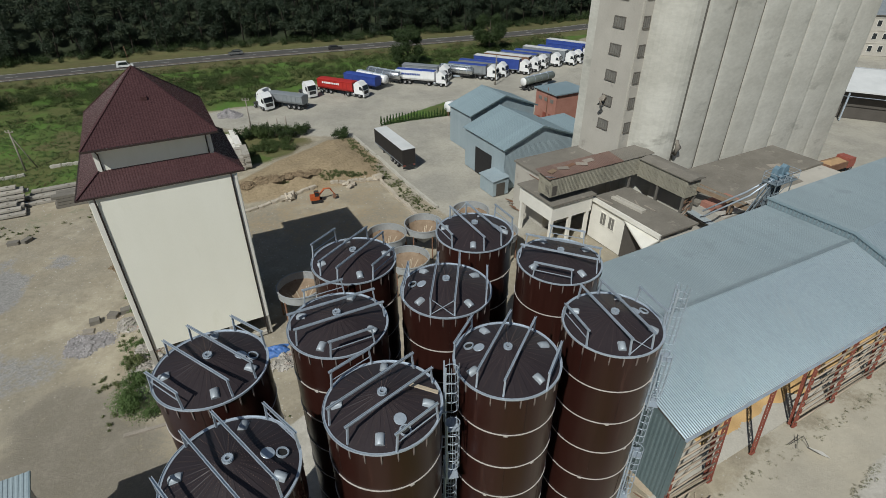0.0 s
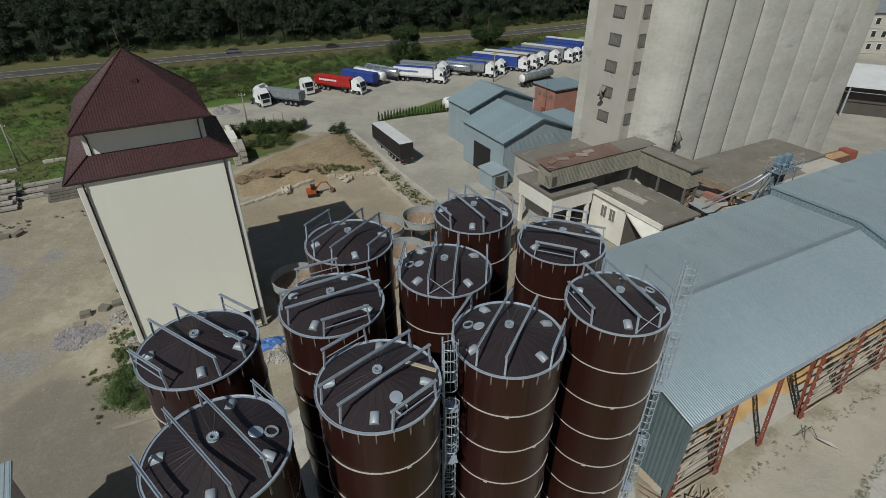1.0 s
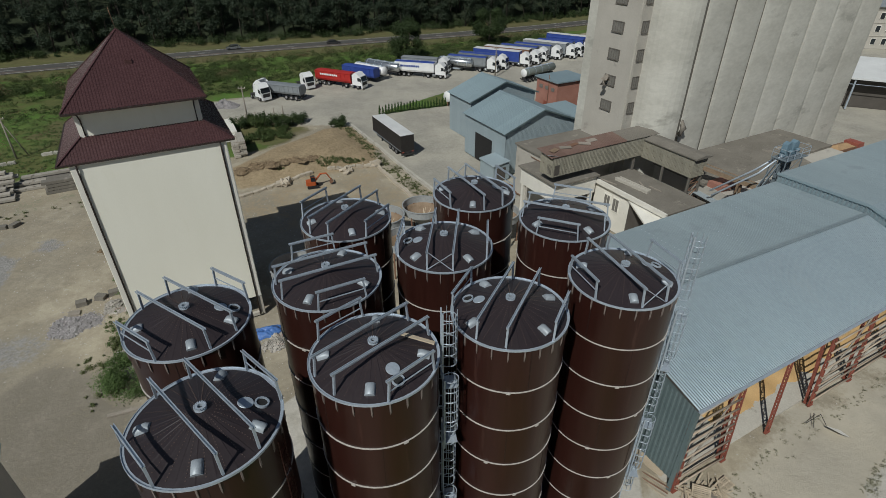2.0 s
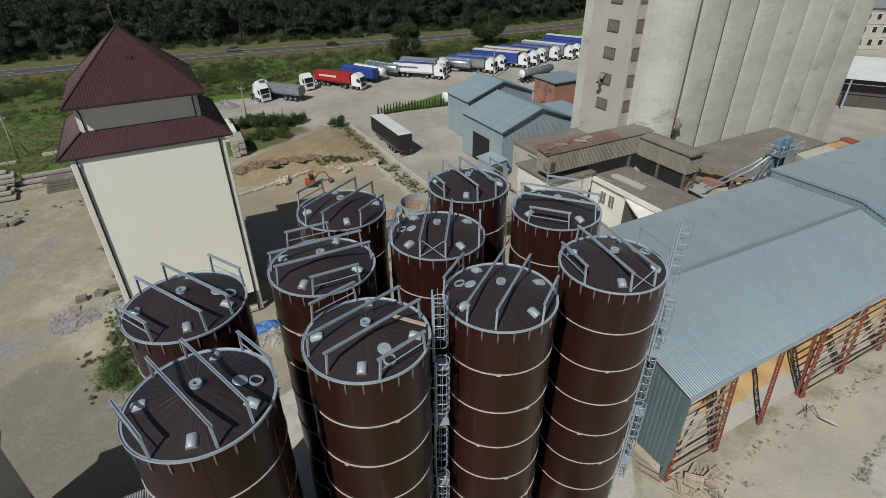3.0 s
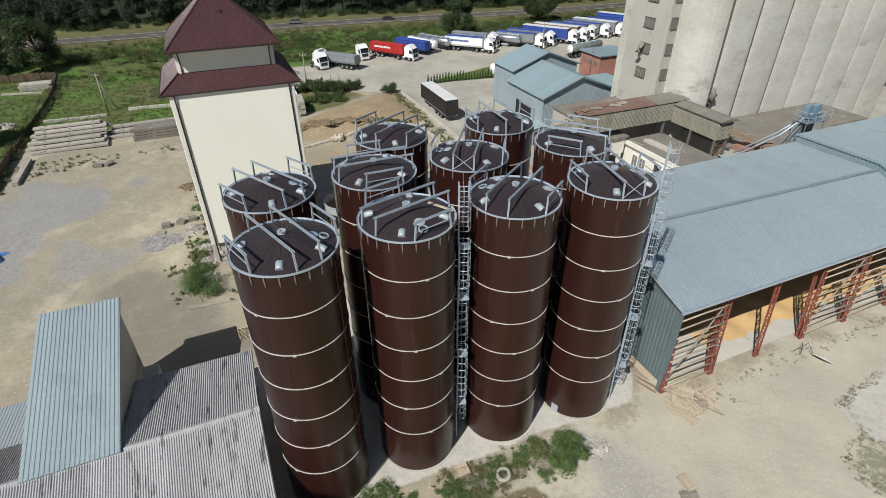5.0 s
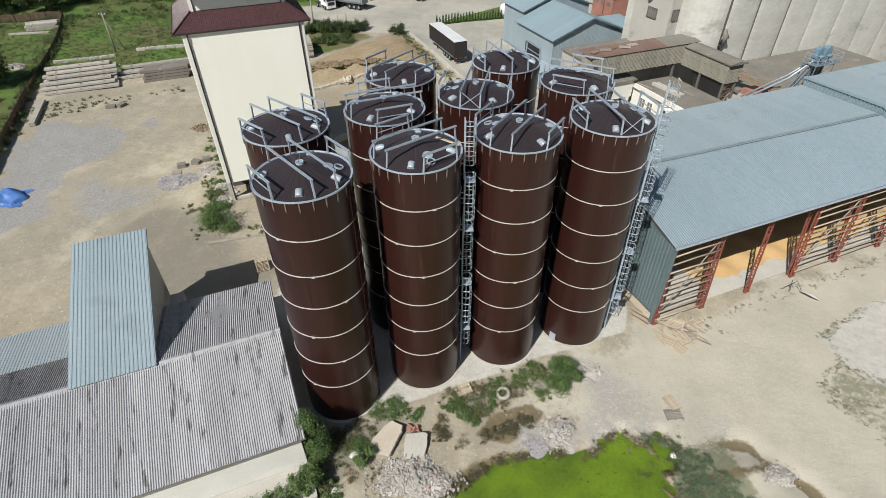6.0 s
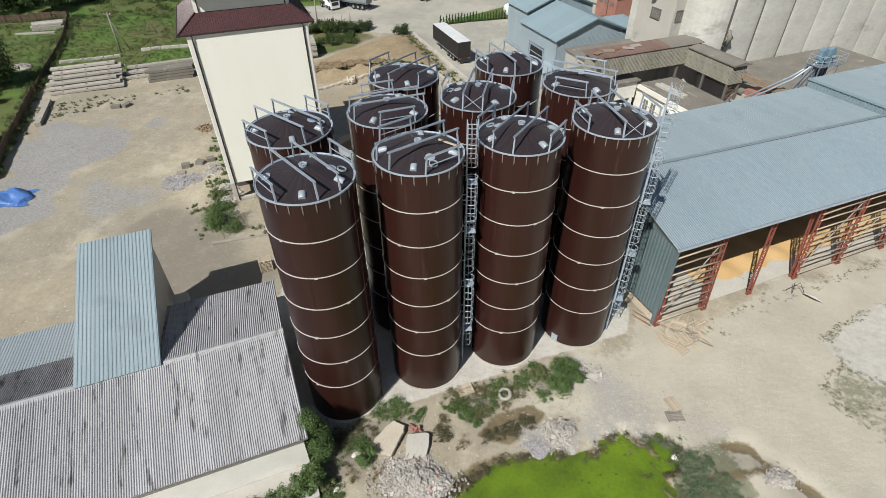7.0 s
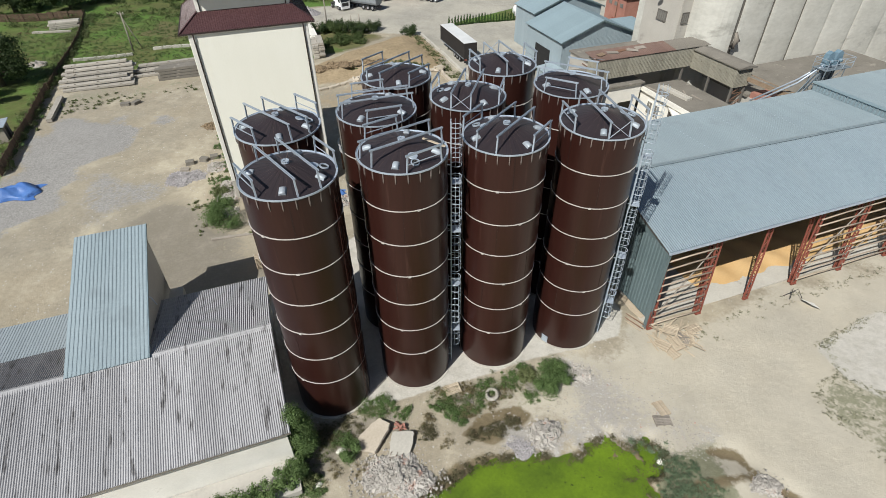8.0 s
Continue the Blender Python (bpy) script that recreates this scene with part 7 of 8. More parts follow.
rig(-20.5, 127.6, -25, tipper, truck_red, "red tipper semi-trailer with white lettering bars", L=10.6, bars=(0.42, 0.42, 0.42, 0.42, 0.42, 0.2, 0.42, 0.42, 0.42, 0.42))
tipper(-18.3, 134.0, -30, truck_blue, "blue covered tipper semi-trailer standing without a tractor", L=10.2, cover=truck_blue)
tanker(-16.4, 136.2, -36, truck_white, "white bulk tank semi-trailer with a sloping end", L=10.4, r=1.15)
tanker(-13.0, 139.6, -33, tank_steel, "polished steel tank semi-trailer", L=11.4, r=1.1)
rig(-0.9, 138.2, -16, tipper, truck_white, "silver-white tipper semi-trailer with a blue lettering strip", L=10.8, cover=truck_blue, top=3.6, bars=(0.9, 0.35, 0.35, 0.35, 0.35, 0.35, 0.35, 0.35, 0.35, 0.35), ink=truck_blue)
rig(-0.2, 144.0, -18, tipper, truck_grey, "grey tipper semi-trailer in the row", L=10.4)
tanker(6.1, 145.2, -21, tank_steel, "bright steel tank semi-trailer in the row", L=10.0)
rig(12.7, 144.7, -20, tipper, truck_grey, "grey tipper semi-trailer with a blue cover", L=11.0, cover=truck_blue, top=3.6)
rig(15.5, 147.7, -23, tipper, truck_grey, "dark grey tipper semi-trailer with a blue cover", L=11.0, cover=truck_blue, top=3.6)
rig(22.1, 150.3, -25, curtain, truck_blue, light_roof, "blue curtain-sided semi-trailer with a pale roof", L=13.6)
rig(25.2, 153.6, -26, curtain, rust_steel, light_roof, "brownish box semi-trailer with a pale roof", L=13.6)
rig(27.8, 156.9, -28, tipper, truck_grey, "grey tipper semi-trailer with a dark blue cover", L=11.4, cover=truck_blue, top=3.7)
rig(32.1, 159.1, -29, tipper, truck_grey, "grey tipper semi-trailer with a faded blue cover", L=11.4, cover=truck_blue, top=3.6)
rig(36.8, 161.2, -31, curtain, truck_grey, light_roof, "grey curtain-sided semi-trailer with a white roof", L=13.6)
rig(39.2, 163.4, -32, tipper, truck_grey, "grey tipper semi-trailer with a bright blue cover", L=11.4, cover=truck_blue, top=3.8)
rig(43.2, 167.4, -32, tipper, truck_blue, "blue tipper semi-trailer at the end of the row", L=11.4, cover=truck_blue, top=3.8)
rig(45.4, 171.6, -33, curtain, truck_blue, light_roof, "blue curtain-sided semi-trailer at the far end", L=13.6)
tractor(-41.0, 117.0, -42, "white tractor unit standing without a trailer")
tractor(-45.0, 122.4, 160, "white tractor unit coupled to a grey tipper")
tipper(-42.1, 121.4, 160, truck_grey, "grey tipper semi-trailer with its tail to the yard", L=9.6, cover=truck_grey, top=3.1)
tractor(-33.4, 126.9, -48, "white tractor unit parked beside the red tipper")
tanker(27.0, 142.0, 41, tank_dark, "dull green-grey tank semi-trailer on a gravel strip", L=11.5, r=1.0)
part("end_disc", Geo().revolve([(0.0, 0.04), (0.95, 0.02), (1.0, -0.05)], 24), truck_white, bpy.data.objects["tank_trailer.003"] if "tank_trailer.003" in bpy.data.objects else None, "white domed end",
     Matrix.Translation((-11.52, 0, 2.2)) @ Matrix.Rotation(radians(-90), 4, "Y"))
curtain(-13.2, 95.3, 119.5, truck_black, light_roof, "black curtain-sided semi-trailer with a white roof", L=12.5)

# ---------------------------------------------------------------- cars on the road
def car(x, y, deg, mat, label, van=False):
    c = thing("car", Matrix.Translation((x, y, 0.53)) @ Matrix.Rotation(radians(deg), 4, "Z"), label, "car")
    h = 1.8 if van else 1.45
    body = Geo().extrude_y([(-2.15, 0.35), (2.15, 0.35), (2.15, 0.75), (1.2, 0.92), (0.6, h - 0.05), (-1.3, h), (-2.0, 1.0 if not van else h - 0.1), (-2.15, 0.9)], -0.85, 0.85)
    part("body", body, mat, c)
    part("windscreen", Geo().extrude_y([(1.17, 0.95), (0.63, h - 0.1), (0.66, h - 0.08), (1.21, 0.96)], -0.72, 0.72), pane, c)
    for sgn in (-1, 1):
        part("side_window", Geo().extrude_y([(1.0, 0.95), (0.58, h - 0.12), (-1.25, h - 0.1), (-1.7, 0.98)], sgn * 0.856 - 0.01, sgn * 0.856 + 0.01), pane, c)
    for x_ in (-1.3, 1.35):
        for y_ in (-0.78, 0.78):
            w = part("wheel", hub_me, None, c, m=Matrix.Translation((x_, y_, 0.31)) @ ON_SIDE @ Matrix.Diagonal((0.6, 0.6, 0.7, 1)))
            part("tyre", tyre_me, None, w)
    return c


for t_, off, mat_, lab, van in ((-94, -2.0, truck_white, "small white van on the asphalt road", True), (-66, 2.0, tank_steel, "silver saloon car on the asphalt road", False),
                                (-40, -2.0, chassis_mat, "dark saloon car on the asphalt road", False)):
    road_pts = along(ROAD, 4.0)
    p_, s_ = min(road_pts, key=lambda q: abs(q[0].x - t_))
    q_ = p_ + s_ * off
    car(q_.x, q_.y, math.degrees(math.atan2(-s_.x, s_.y)) + (0 if off < 0 else 180), mat_, lab, van)

# ---------------------------------------------------------------- excavator, sand lorry
ex = thing("excavator", Matrix.Translation((-20.6, 72.3, ground_z(-20.6, 72.3))) @ Matrix.Rotation(radians(18), 4, "Z") @ Matrix.Diagonal((0.72, 0.72, 0.72, 1)), "small orange crawler excavator on the dirt", "excavator")
for y_ in (-0.75, 0.75):
    part("track", Geo().extrude_y([(-1.2, 0.15), (-1.0, 0.0), (1.0, 0.0), (1.2, 0.15), (1.2, 0.45), (1.0, 0.62), (-1.0, 0.62), (-1.2, 0.45)], y_ - 0.2, y_ + 0.2), tyre_mat, ex)
part("body", Geo().box(-1.35, 0.7, -0.85, 0.85, 0.7, 1.5, 0.15), orange_paint, ex)
cab_ = part("cab", Geo().extrude_y([(-0.4, 1.5), (0.7, 1.5), (0.75, 2.0), (0.5, 2.6), (-0.4, 2.6)], -0.85, -0.02), orange_paint, ex)
part("cab_window", Geo().extrude_y([(-0.3, 1.6), (0.62, 1.6), (0.68, 2.0), (0.46, 2.52), (-0.3, 2.52)], -0.865, -0.003), pane, cab_)
part("roof", Geo().box(-0.42, 0.52, -0.87, 0.0, 2.6, 2.66, 0.05), chassis_mat, cab_)
boom = part("boom", Geo().tube([(0.6, 0.25, 1.3), (1.8, 0.25, 2.7), (3.0, 0.25, 2.7)], [0.2, 0.22, 0.16], 4, smooth=False), orange_paint, ex)
part("stick", Geo().tube([(3.0, 0.25, 2.75), (3.9, 0.25, 1.2)], [0.15, 0.1], 4, smooth=False), orange_paint, ex)
part("bucket", Geo().extrude_y([(3.7, 1.2), (4.1, 1.25), (4.3, 0.7), (3.9, 0.35), (3.5, 0.5)], -0.1, 0.6), rust_steel, ex)
dump = thing("dump_truck", Matrix.Translation((69.0, 86.2, 0)) @ Matrix.Rotation(radians(27), 4, "Z"), "old faded red dump truck loaded with tan sand", "dump truck")
part("chassis", Geo().box(-6.4, 0.6, -0.5, 0.5, 0.6, 0.95), chassis_mat, dump)
part("bed", Geo().box(-6.5, -1.6, -1.2, 1.2, 1.0, 2.1, 0.05), rust_steel, dump)
part("load", Geo().add([(-6.4, -1.1, 2.05), (-1.7, -1.1, 2.05), (-1.7, 1.1, 2.05), (-6.4, 1.1, 2.05), (-5.2, 0, 2.6), (-2.6, 0.1, 2.55)], [(0, 1, 5, 4), (1, 2, 5), (2, 3, 4, 5), (3, 0, 4)]), sand_mat, dump)
part("cab", Geo().extrude_y([(-1.4, 0.8), (0.5, 0.8), (0.55, 1.6), (0.25, 2.5), (-1.4, 2.5)], -1.15, 1.15), cab_red, dump)
part("windscreen", Geo().extrude_y([(0.56, 1.62), (0.29, 2.4), (0.26, 2.4), (0.53, 1.62)], -1.0, 1.0), pane, dump)
wheels(dump, (-5.4, -4.1, -0.2), 0.98)

# ---------------------------------------------------------------- open hoppers behind the silos
def hopper(x, y, label, r=2.45, top=4.2, mat_in=rust_pale):
    h = thing("cone_hopper", Matrix.Translation((x, y, ground_z(x, y))), label, "hopper", "open cone hoppers")
    part("cone", Geo().revolve([(0.25, 1.4), (r, top - 0.9), (r, top), (r - 0.05, top), (r - 0.05, top - 0.88), (0.2, 1.44)], 32, smooth=False, close=True), [hopper_out], h)
    part("lining", Geo().revolve([(0.0, 1.5), (0.22, 1.5), (r - 0.06, top - 0.86)], 32), mat_in, h, "rust-streaked inner cone")
    part("rim", Geo().revolve([(r - 0.06, top - 0.04), (r + 0.08, top - 0.04), (r + 0.08, top + 0.05), (r - 0.06, top + 0.05)], 32, smooth=False, close=True), hopper_out, h)
    for k in range(6):
        a = 6.28318 * k / 6
        part("leg", Geo().beam((r * math.cos(a) * 0.98, r * math.sin(a) * 0.98, 0), (r * math.cos(a) * 0.98, r * math.sin(a) * 0.98, top - 0.8), 0.16), rust_steel, h)
    g = Geo()
    for k in range(22):
        a, e = 6.28318 * k / 22 + 0.25 * math.sin(k * 5.1), 0.45 + 0.3 * abs(math.sin(k * 2.7))
        g.beam((0.4 * math.cos(a), 0.4 * math.sin(a), 1.62), (r * e * math.cos(a), r * e * math.sin(a), 1.46 + (top - 2.3) * e), 0.06 + 0.05 * abs(math.sin(k * 1.7)), 0.05)
    part("straw_residue", g, wood_pale, h, "tan streaks of residue")
    return h


for x_, y_ in ((-7.8, 56.0), (-3.3, 58.6), (-4.7, 50.6), (2.9, 62.4), (6.2, 57.0), (-15.9, 45.0)):
    hopper(x_, y_, "open grey steel cone hopper with a rusty inside, on short legs")

# ---------------------------------------------------------------- stacked panels, timber and pallets
def stack(x, y, deg, length, rows, layers, w, h, mat, label, seed, cat="panel stack"):
    rr = random.Random(seed)
    s = thing("panel_stack", Matrix.Translation((x, y, ground_z(x, y) - 0.05)) @ Matrix.Rotation(radians(deg), 4, "Z"), label, cat)
    meshes = [Geo().box(0, length * k, 0, w * 0.97, 0, h * 0.86, 0.02).mesh("panel", mat) for k in (1.0, 0.94, 0.86)]
    for lay in range(layers):
        for r in range(rows):
            if lay == layers - 1 and rr.random() < 0.35:
                continue
            part("panel", rr.choice(meshes), None, s, m=Matrix.Translation((rr.uniform(-0.25, 0.35), r * w + rr.uniform(-0.05, 0.05), lay * h + 0.1)) @ Matrix.Rotation(rr.uniform(-0.012, 0.012), 4, "Z"))
        for k in (0.2, 0.8):
            part("batten", Geo().box(length * k - 0.06, length * k + 0.06, 0, rows * w, lay * h - 0.02 + 0.06, lay * h + 0.1), wood_grey, s)
    return s


def stepped(x, y, deg, length, rows, w, h, mat, label, seed):
    """Long panels piled like steps: each row one panel higher than the row before it."""
    rr = random.Random(seed)
    s = thing("panel_stack", Matrix.Translation((x, y, ground_z(x, y) - 0.05)) @ Matrix.Rotation(radians(deg), 4, "Z"), label, "panel stack")
    meshes = [Geo().box(0, length * k, 0, w * 0.92, 0, h * 0.66, 0.02).mesh("panel", mat) for k in (1.0, 0.96, 0.90)]
    for r in range(rows):
        for lay in range(r + 1):
            part("panel", rr.choice(meshes), None, s, m=Matrix.Translation((rr.uniform(-0.5, 0.6), r * w + rr.uniform(-0.18, 0.18), lay * h + 0.14)) @ Matrix.Rotation(rr.uniform(-0.018, 0.018), 4, "Z"))
            for k in (0.15, 0.42, 0.66, 0.88):
                part("batten", Geo().box(length * k - 0.07, length * k + 0.07, r * w + 0.05, r * w + 0.85, lay * h - 0.02, lay * h + 0.145), wood_grey, s)
        for k in (0.18, 0.5, 0.82):
            part("lifting_block", Geo().box(length * k - 0.14, length * k + 0.14, r * w + 0.1, r * w + 0.32, r * h + h * 0.66 + 0.135, r * h + h * 0.66 + 0.26), wood_grey, s)
    return s


q = uv(-32.5, 89.3)
stepped(q.x, q.y, 29.5, 10.9, 6, 1.12, 0.44, panel_stone, "tall stepped stack of long weathered concrete panels", 1)
q = uv(-21.4, 92.6)
stepped(q.x, q.y, 29.5, 10.8, 3, 1.1, 0.5, panel_stone, "second stack of weathered concrete panels beside the house", 2)
q = uv(-17.6, 89.6)
stack(q.x, q.y, 29.5, 7.6, 2, 4, 1.2, 0.5, tar, "dark weathered concrete panel stack beside the tower house", 12)
q = uv(-31.0, 77.4)
stack(q.x, q.y, 119.5, 9.9, 2, 1, 0.82, 0.6, panel_stone, "two pale concrete beams lying beside the fence", 3)
q = uv(-42.0, 131.0)
stack(q.x, q.y, 29.5, 6.2, 3, 4, 0.9, 0.36, panel_stone, "small panel stack on the green field", 4)
q = uv(-45.1, 129.6)
stack(q.x, q.y, 16, 9.2, 1, 1, 0.7, 0.4, panel_stone, "single long concrete beam on the grass", 5)
stack(-38.9, 92.4, 118, 9.0, 2, 4, 1.2, 0.42, white_wall, "stack of white panels behind the tower house", 6)
stack(-34.6, 84.6, 116, 5.4, 2, 6, 1.1, 0.46, panel_stone, "grey panel stack near the green shrubs", 7)
stack(-22.6, 35.2, 28, 4.0, 2, 4, 0.8, 0.16, plaster_trim, "pale boards stacked by the tower house", 8, "board stack")
stack(-27.5, 28.6, 22, 8.0, 2, 1, 0.35, 0.16, wood_grey, "grey planks lying on the dirt", 9, "planks")
stack(-21.8, 31.6, 24, 4.5, 2, 1, 0.3, 0.16, wood_grey, "loose planks beside the silos", 10, "planks")
board_me = {c: Geo().box(0, 1.2, 0, 0.09, 0.12, 0.145).mesh("board", c) for c in (wood_pale, wood_grey)}
bearer_me = {c: Geo().box(0, 0.1, 0, 0.84, 0.0, 0.118).mesh("bearer", c) for c in (wood_pale, wood_grey)}


def pallet(x, y, z, rx, ry, rz, label="weathered timber pallet on the ground", grey=False):
    mat = wood_grey if grey else wood_pale
    p = thing("pallet", pose(x, y, ground_z(x, y) + z, rx, ry, rz), label, "pallet", "loose pallets")
    for k in range(7):
        part("board", board_me[mat], None, p, m=Matrix.Translation((0, k * 0.125, 0)))
    for k in range(3):
        part("bearer", bearer_me[mat], None, p, m=Matrix.Translation((k * 0.55, 0, 0)))
    return p


rr = random.Random(31)
for x_, y_, z_, a_, b_, c_, g_ in ((16.2, 20.7, 0.12, 6, -8, -35, 0), (17.4, 21.3, 0.35, 18, 6, -62, 0), (18.2, 21.5, 0.45, -14, 12, 15, 1), (18.9, 20.9, 0.10, 5, 0, 64, 1), (17.0, 22.0, 0.5, 26, -8, -25, 0),
                                   (18.7, 22.5, 0.25, 8, 16, -80, 0), (19.5, 22.4, 0.10, 4, -6, 30, 0), (16.9, 20.4, 0.05, 0, 3, -50, 0), (15.3, 14.9, 0.02, 0, 0, -62, 0), (15.4, 13.0, 0.02, 0, 0, 12, 1), (6.2, 14.3, 0.05, 4, 0, 20, 1),
                                   (0.2, 12.9, 0.1, 6, -4, 30, 0), (1.0, 12.5, 0.05, -5, 2, 12, 1)):
    pallet(x_, y_, z_, a_, b_, c_, grey=bool(g_))
for k in range(9):
    pallet(-20.6, 24.8, 0.15 * k, 0, 0, 30 + rr.uniform(-3, 3), "pallet in a leaning stack by the store")
for k in range(6):
    pallet(-19.2, 25.6, 0.15 * k, 0, 0, 28 + rr.uniform(-4, 4), "pallet in a low stack by the store")
plank_me = Geo().box(0, 1.25, 0, 0.10, 0, 0.03).mesh("plank", wood_pale)
heap = thing("timber_heap", Matrix.Translation((16.6, 22.0, 0)), "loose heap of broken pallets and slats beside the hall", "timber heap")
for k in range(60):
    part("plank", plank_me, None, heap, m=pose(rr.uniform(-1.0, 2.6), rr.uniform(-1.3, 0.9), 0.03 + rr.random() * 0.45, rr.uniform(-12, 12), rr.uniform(-12, 8), rr.choice((25, 60, -50, -30)) + rr.uniform(-25, 25)))
frame_ = thing("timber_stack", Matrix.Translation((12.9, 24.4, 0)) @ Matrix.Rotation(radians(-45), 4, "Z"), "timber frame and rods leaning by the hall's gable", "timber")
for k in range(5):
    part("rod", Geo().tube([(0, 0.22 * k, 0.1), (3.4, 0.25 * k, 0.25 + 0.1 * (k % 2))], 0.05, 6), rust_steel if k % 2 else wood_pale, frame_)
part("board", Geo().box(-0.3, 2.4, 1.4, 2.7, 0.05, 0.12), wood_pale, frame_)
crate = thing("brick_pallets", Matrix.Translation((-38.6, 43.4, ground_z(-38.6, 43.4))) @ Matrix.Rotation(radians(20), 4, "Z"), "dark brick pallets tipped on the gravel", "brick pallets")
for k, (x_, y_, r_) in enumerate(((0, 0, 10), (1.7, 0.5, -20), (2.9, 1.0, 15), (-0.4, -1.5, 4))):
    part("brick_pallet", Geo().box(-0.5, 0.5, -0.4, 0.4, 0.1, 0.5 if k < 3 else 0.2, 0.03).box(-0.55, 0.55, -0.42, -0.3, 0, 0.1).box(-0.55, 0.55, 0.3, 0.42, 0, 0.1), wood_grey if k == 3 else tar, crate, m=pose(x_, y_, 0, 0, 6 * (k % 2), r_))
for k, (x_, y_) in enumerate(((-58.9, 59.2), (-57.6, 60.0))):
    solid("stone_block", Geo().box(-0.7, 0.7, -0.4, 0.4, 0, 0.45, 0.08), tar, "dark stone block lying on the dirt", "stone block", m=Matrix.Translation((x_, y_, ground_z(x_, y_))) @ Matrix.Rotation(0.4 + k, 4, "Z"))

hut = thing("garden_hut", Matrix.Translation((-69.0, 45.2, ground_z(-69.0, 45.2))) @ Matrix.Rotation(radians(34), 4, "Z"), "small timber hut with a grey sheet roof behind the fence", "hut")
part("wall", Geo().box(-1.7, 1.7, -1.4, 1.4, 0, 2.1, 0.03), wood_grey, hut)
part("roof", Geo().extrude_y([(-2.0, 2.1), (2.0, 2.35), (2.0, 2.45), (-2.0, 2.2)], -1.7, 1.7), galvanised, hut, "flat grey sheet roof")
part("door", Geo().box(1.705, 1.74, -0.5, 0.4, 0.05, 1.9), inside_dark, hut)

# ---------------------------------------------------------------- rubble, tyre, tarpaulins
def rubble(name, x, y, r, h, count, mat, label, seed, size=0.12, squash=1.0):
    """Angular lumps, many small and few large, over a low uneven mound."""
    rr = random.Random(seed)
    g = Geo()
    ph = [rr.uniform(0, 6.28) for _ in range(4)]

    def reach(a):
        return r * (0.82 + 0.14 * math.sin(2 * a + ph[0]) + 0.10 * math.sin(3 * a + ph[1]) + 0.07 * math.sin(5 * a + ph[2]))

    def level(a, d):
        k = d / reach(a)
        return h * max(0.0, 1 - k ** 1.3) * (0.8 + 0.2 * math.sin(4 * a + ph[3] + 3 * k)) - 0.04

    for i in range(count):
        a = rr.uniform(0, 6.28)
        far = rr.random() < 0.14
        d = reach(a) * (math.sqrt(rr.random()) if not far else rr.uniform(0.95, 1.45))
        s = size * (0.25 + 0.9 * rr.random() ** 3) * (0.6 if far else 1.0)
        m = Matrix.Translation((math.cos(a) * d, math.sin(a) * d * squash, level(a, d) + s * 0.3)) @ Euler((rr.uniform(-0.7, 0.7), rr.uniform(-0.7, 0.7), rr.uniform(0, 6))).to_matrix().to_4x4()
        q = (rr.uniform(0.7, 1.6), rr.uniform(0.5, 1.0), rr.uniform(0.3, 0.6))
        vs = [m @ Vector((sx * s * q[0] * rr.uniform(0.6, 1), sy * s * q[1] * rr.uniform(0.6, 1), sz * s * q[2] * rr.uniform(0.6, 1))) for sx in (-1, 1) for sy in (-1, 1) for sz in (-1, 1)]
        g.add(vs, [(0, 1, 3, 2), (4, 6, 7, 5), (0, 4, 5, 1), (2, 3, 7, 6), (0, 2, 6, 4), (1, 5, 7, 3)])
    n = 36
    rings = (0.25, 0.5, 0.75, 1.0)
    vs = [(0, 0, h * 0.92)] + [(math.cos(6.2832 * k / n) * reach(6.2832 * k / n) * f_, math.sin(6.2832 * k / n) * reach(6.2832 * k / n) * f_ * squash, level(6.2832 * k / n, reach(6.2832 * k / n) * f_)) for f_ in rings for k in range(n)]
    fs = [(0, 1 + k, 1 + (k + 1) % n) for k in range(n)]
    for j in range(len(rings) - 1):
        fs += [(1 + j * n + k, 1 + (j + 1) * n + k, 1 + (j + 1) * n + (k + 1) % n, 1 + j * n + (k + 1) % n) for k in range(n)]
    g.add(vs, fs, smooth=True)
    return solid(name, g, mat, label, "rubble", kind="stuff", m=Matrix.Translation((x, y, ground_z(x, y))))


rubble("rubble_heap", -2.1, 6.5, 2.4, 0.8, 5600, rubble_mat, "heap of broken brick and pale concrete lumps", 51, 0.155, 0.85)
rubble("rubble_heap", 7.5, 11.2, 1.25, 0.65, 900, rubble_mat, "small heap of pale broken brick", 52, 0.21)
rubble("rubble_heap", 5.9, 10.1, 1.3, 0.14, 900, ash_rubble, "spread of violet-grey ash and rubble", 53, 0.08, 0.8)
rubble("rubble_heap", -29.6, 36.9, 1.7, 0.5, 500, rubble_mat, "scattered pale rubble at the tower house corner", 54, 0.2)
rubble("rubble_heap", -30.6, 39.2, 1.6, 0.35, 420, rubble_mat, "pale rubble strewn at the tower house's foot", 61, 0.18)
rubble("rubble_heap", -28.2, 33.8, 1.3, 0.4, 320, rubble_mat, "broken concrete beside the wide green bush", 62, 0.2)
rubble("rubble_heap", -37.2, 40.0, 2.9, 0.4, 1300, ash_rubble, "low grey gravel heap on the yard", 55, 0.11)
rubble("rubble_heap", -16.2, 37.8, 1.6, 0.5, 400, rubble_mat, "rubble strewn between the house and the silos", 56, 0.2)
rubble("rubble_heap", 21.6, 9.6, 1.5, 0.35, 700, rubble_mat, "pale stony soil on the bank of the ditch", 57, 0.10, 0.6)
rubble("rubble_heap", -34.6, 43.0, 1.8, 0.25, 320, rubble_mat, "thin pale rubble along the tower house wall", 63, 0.17)
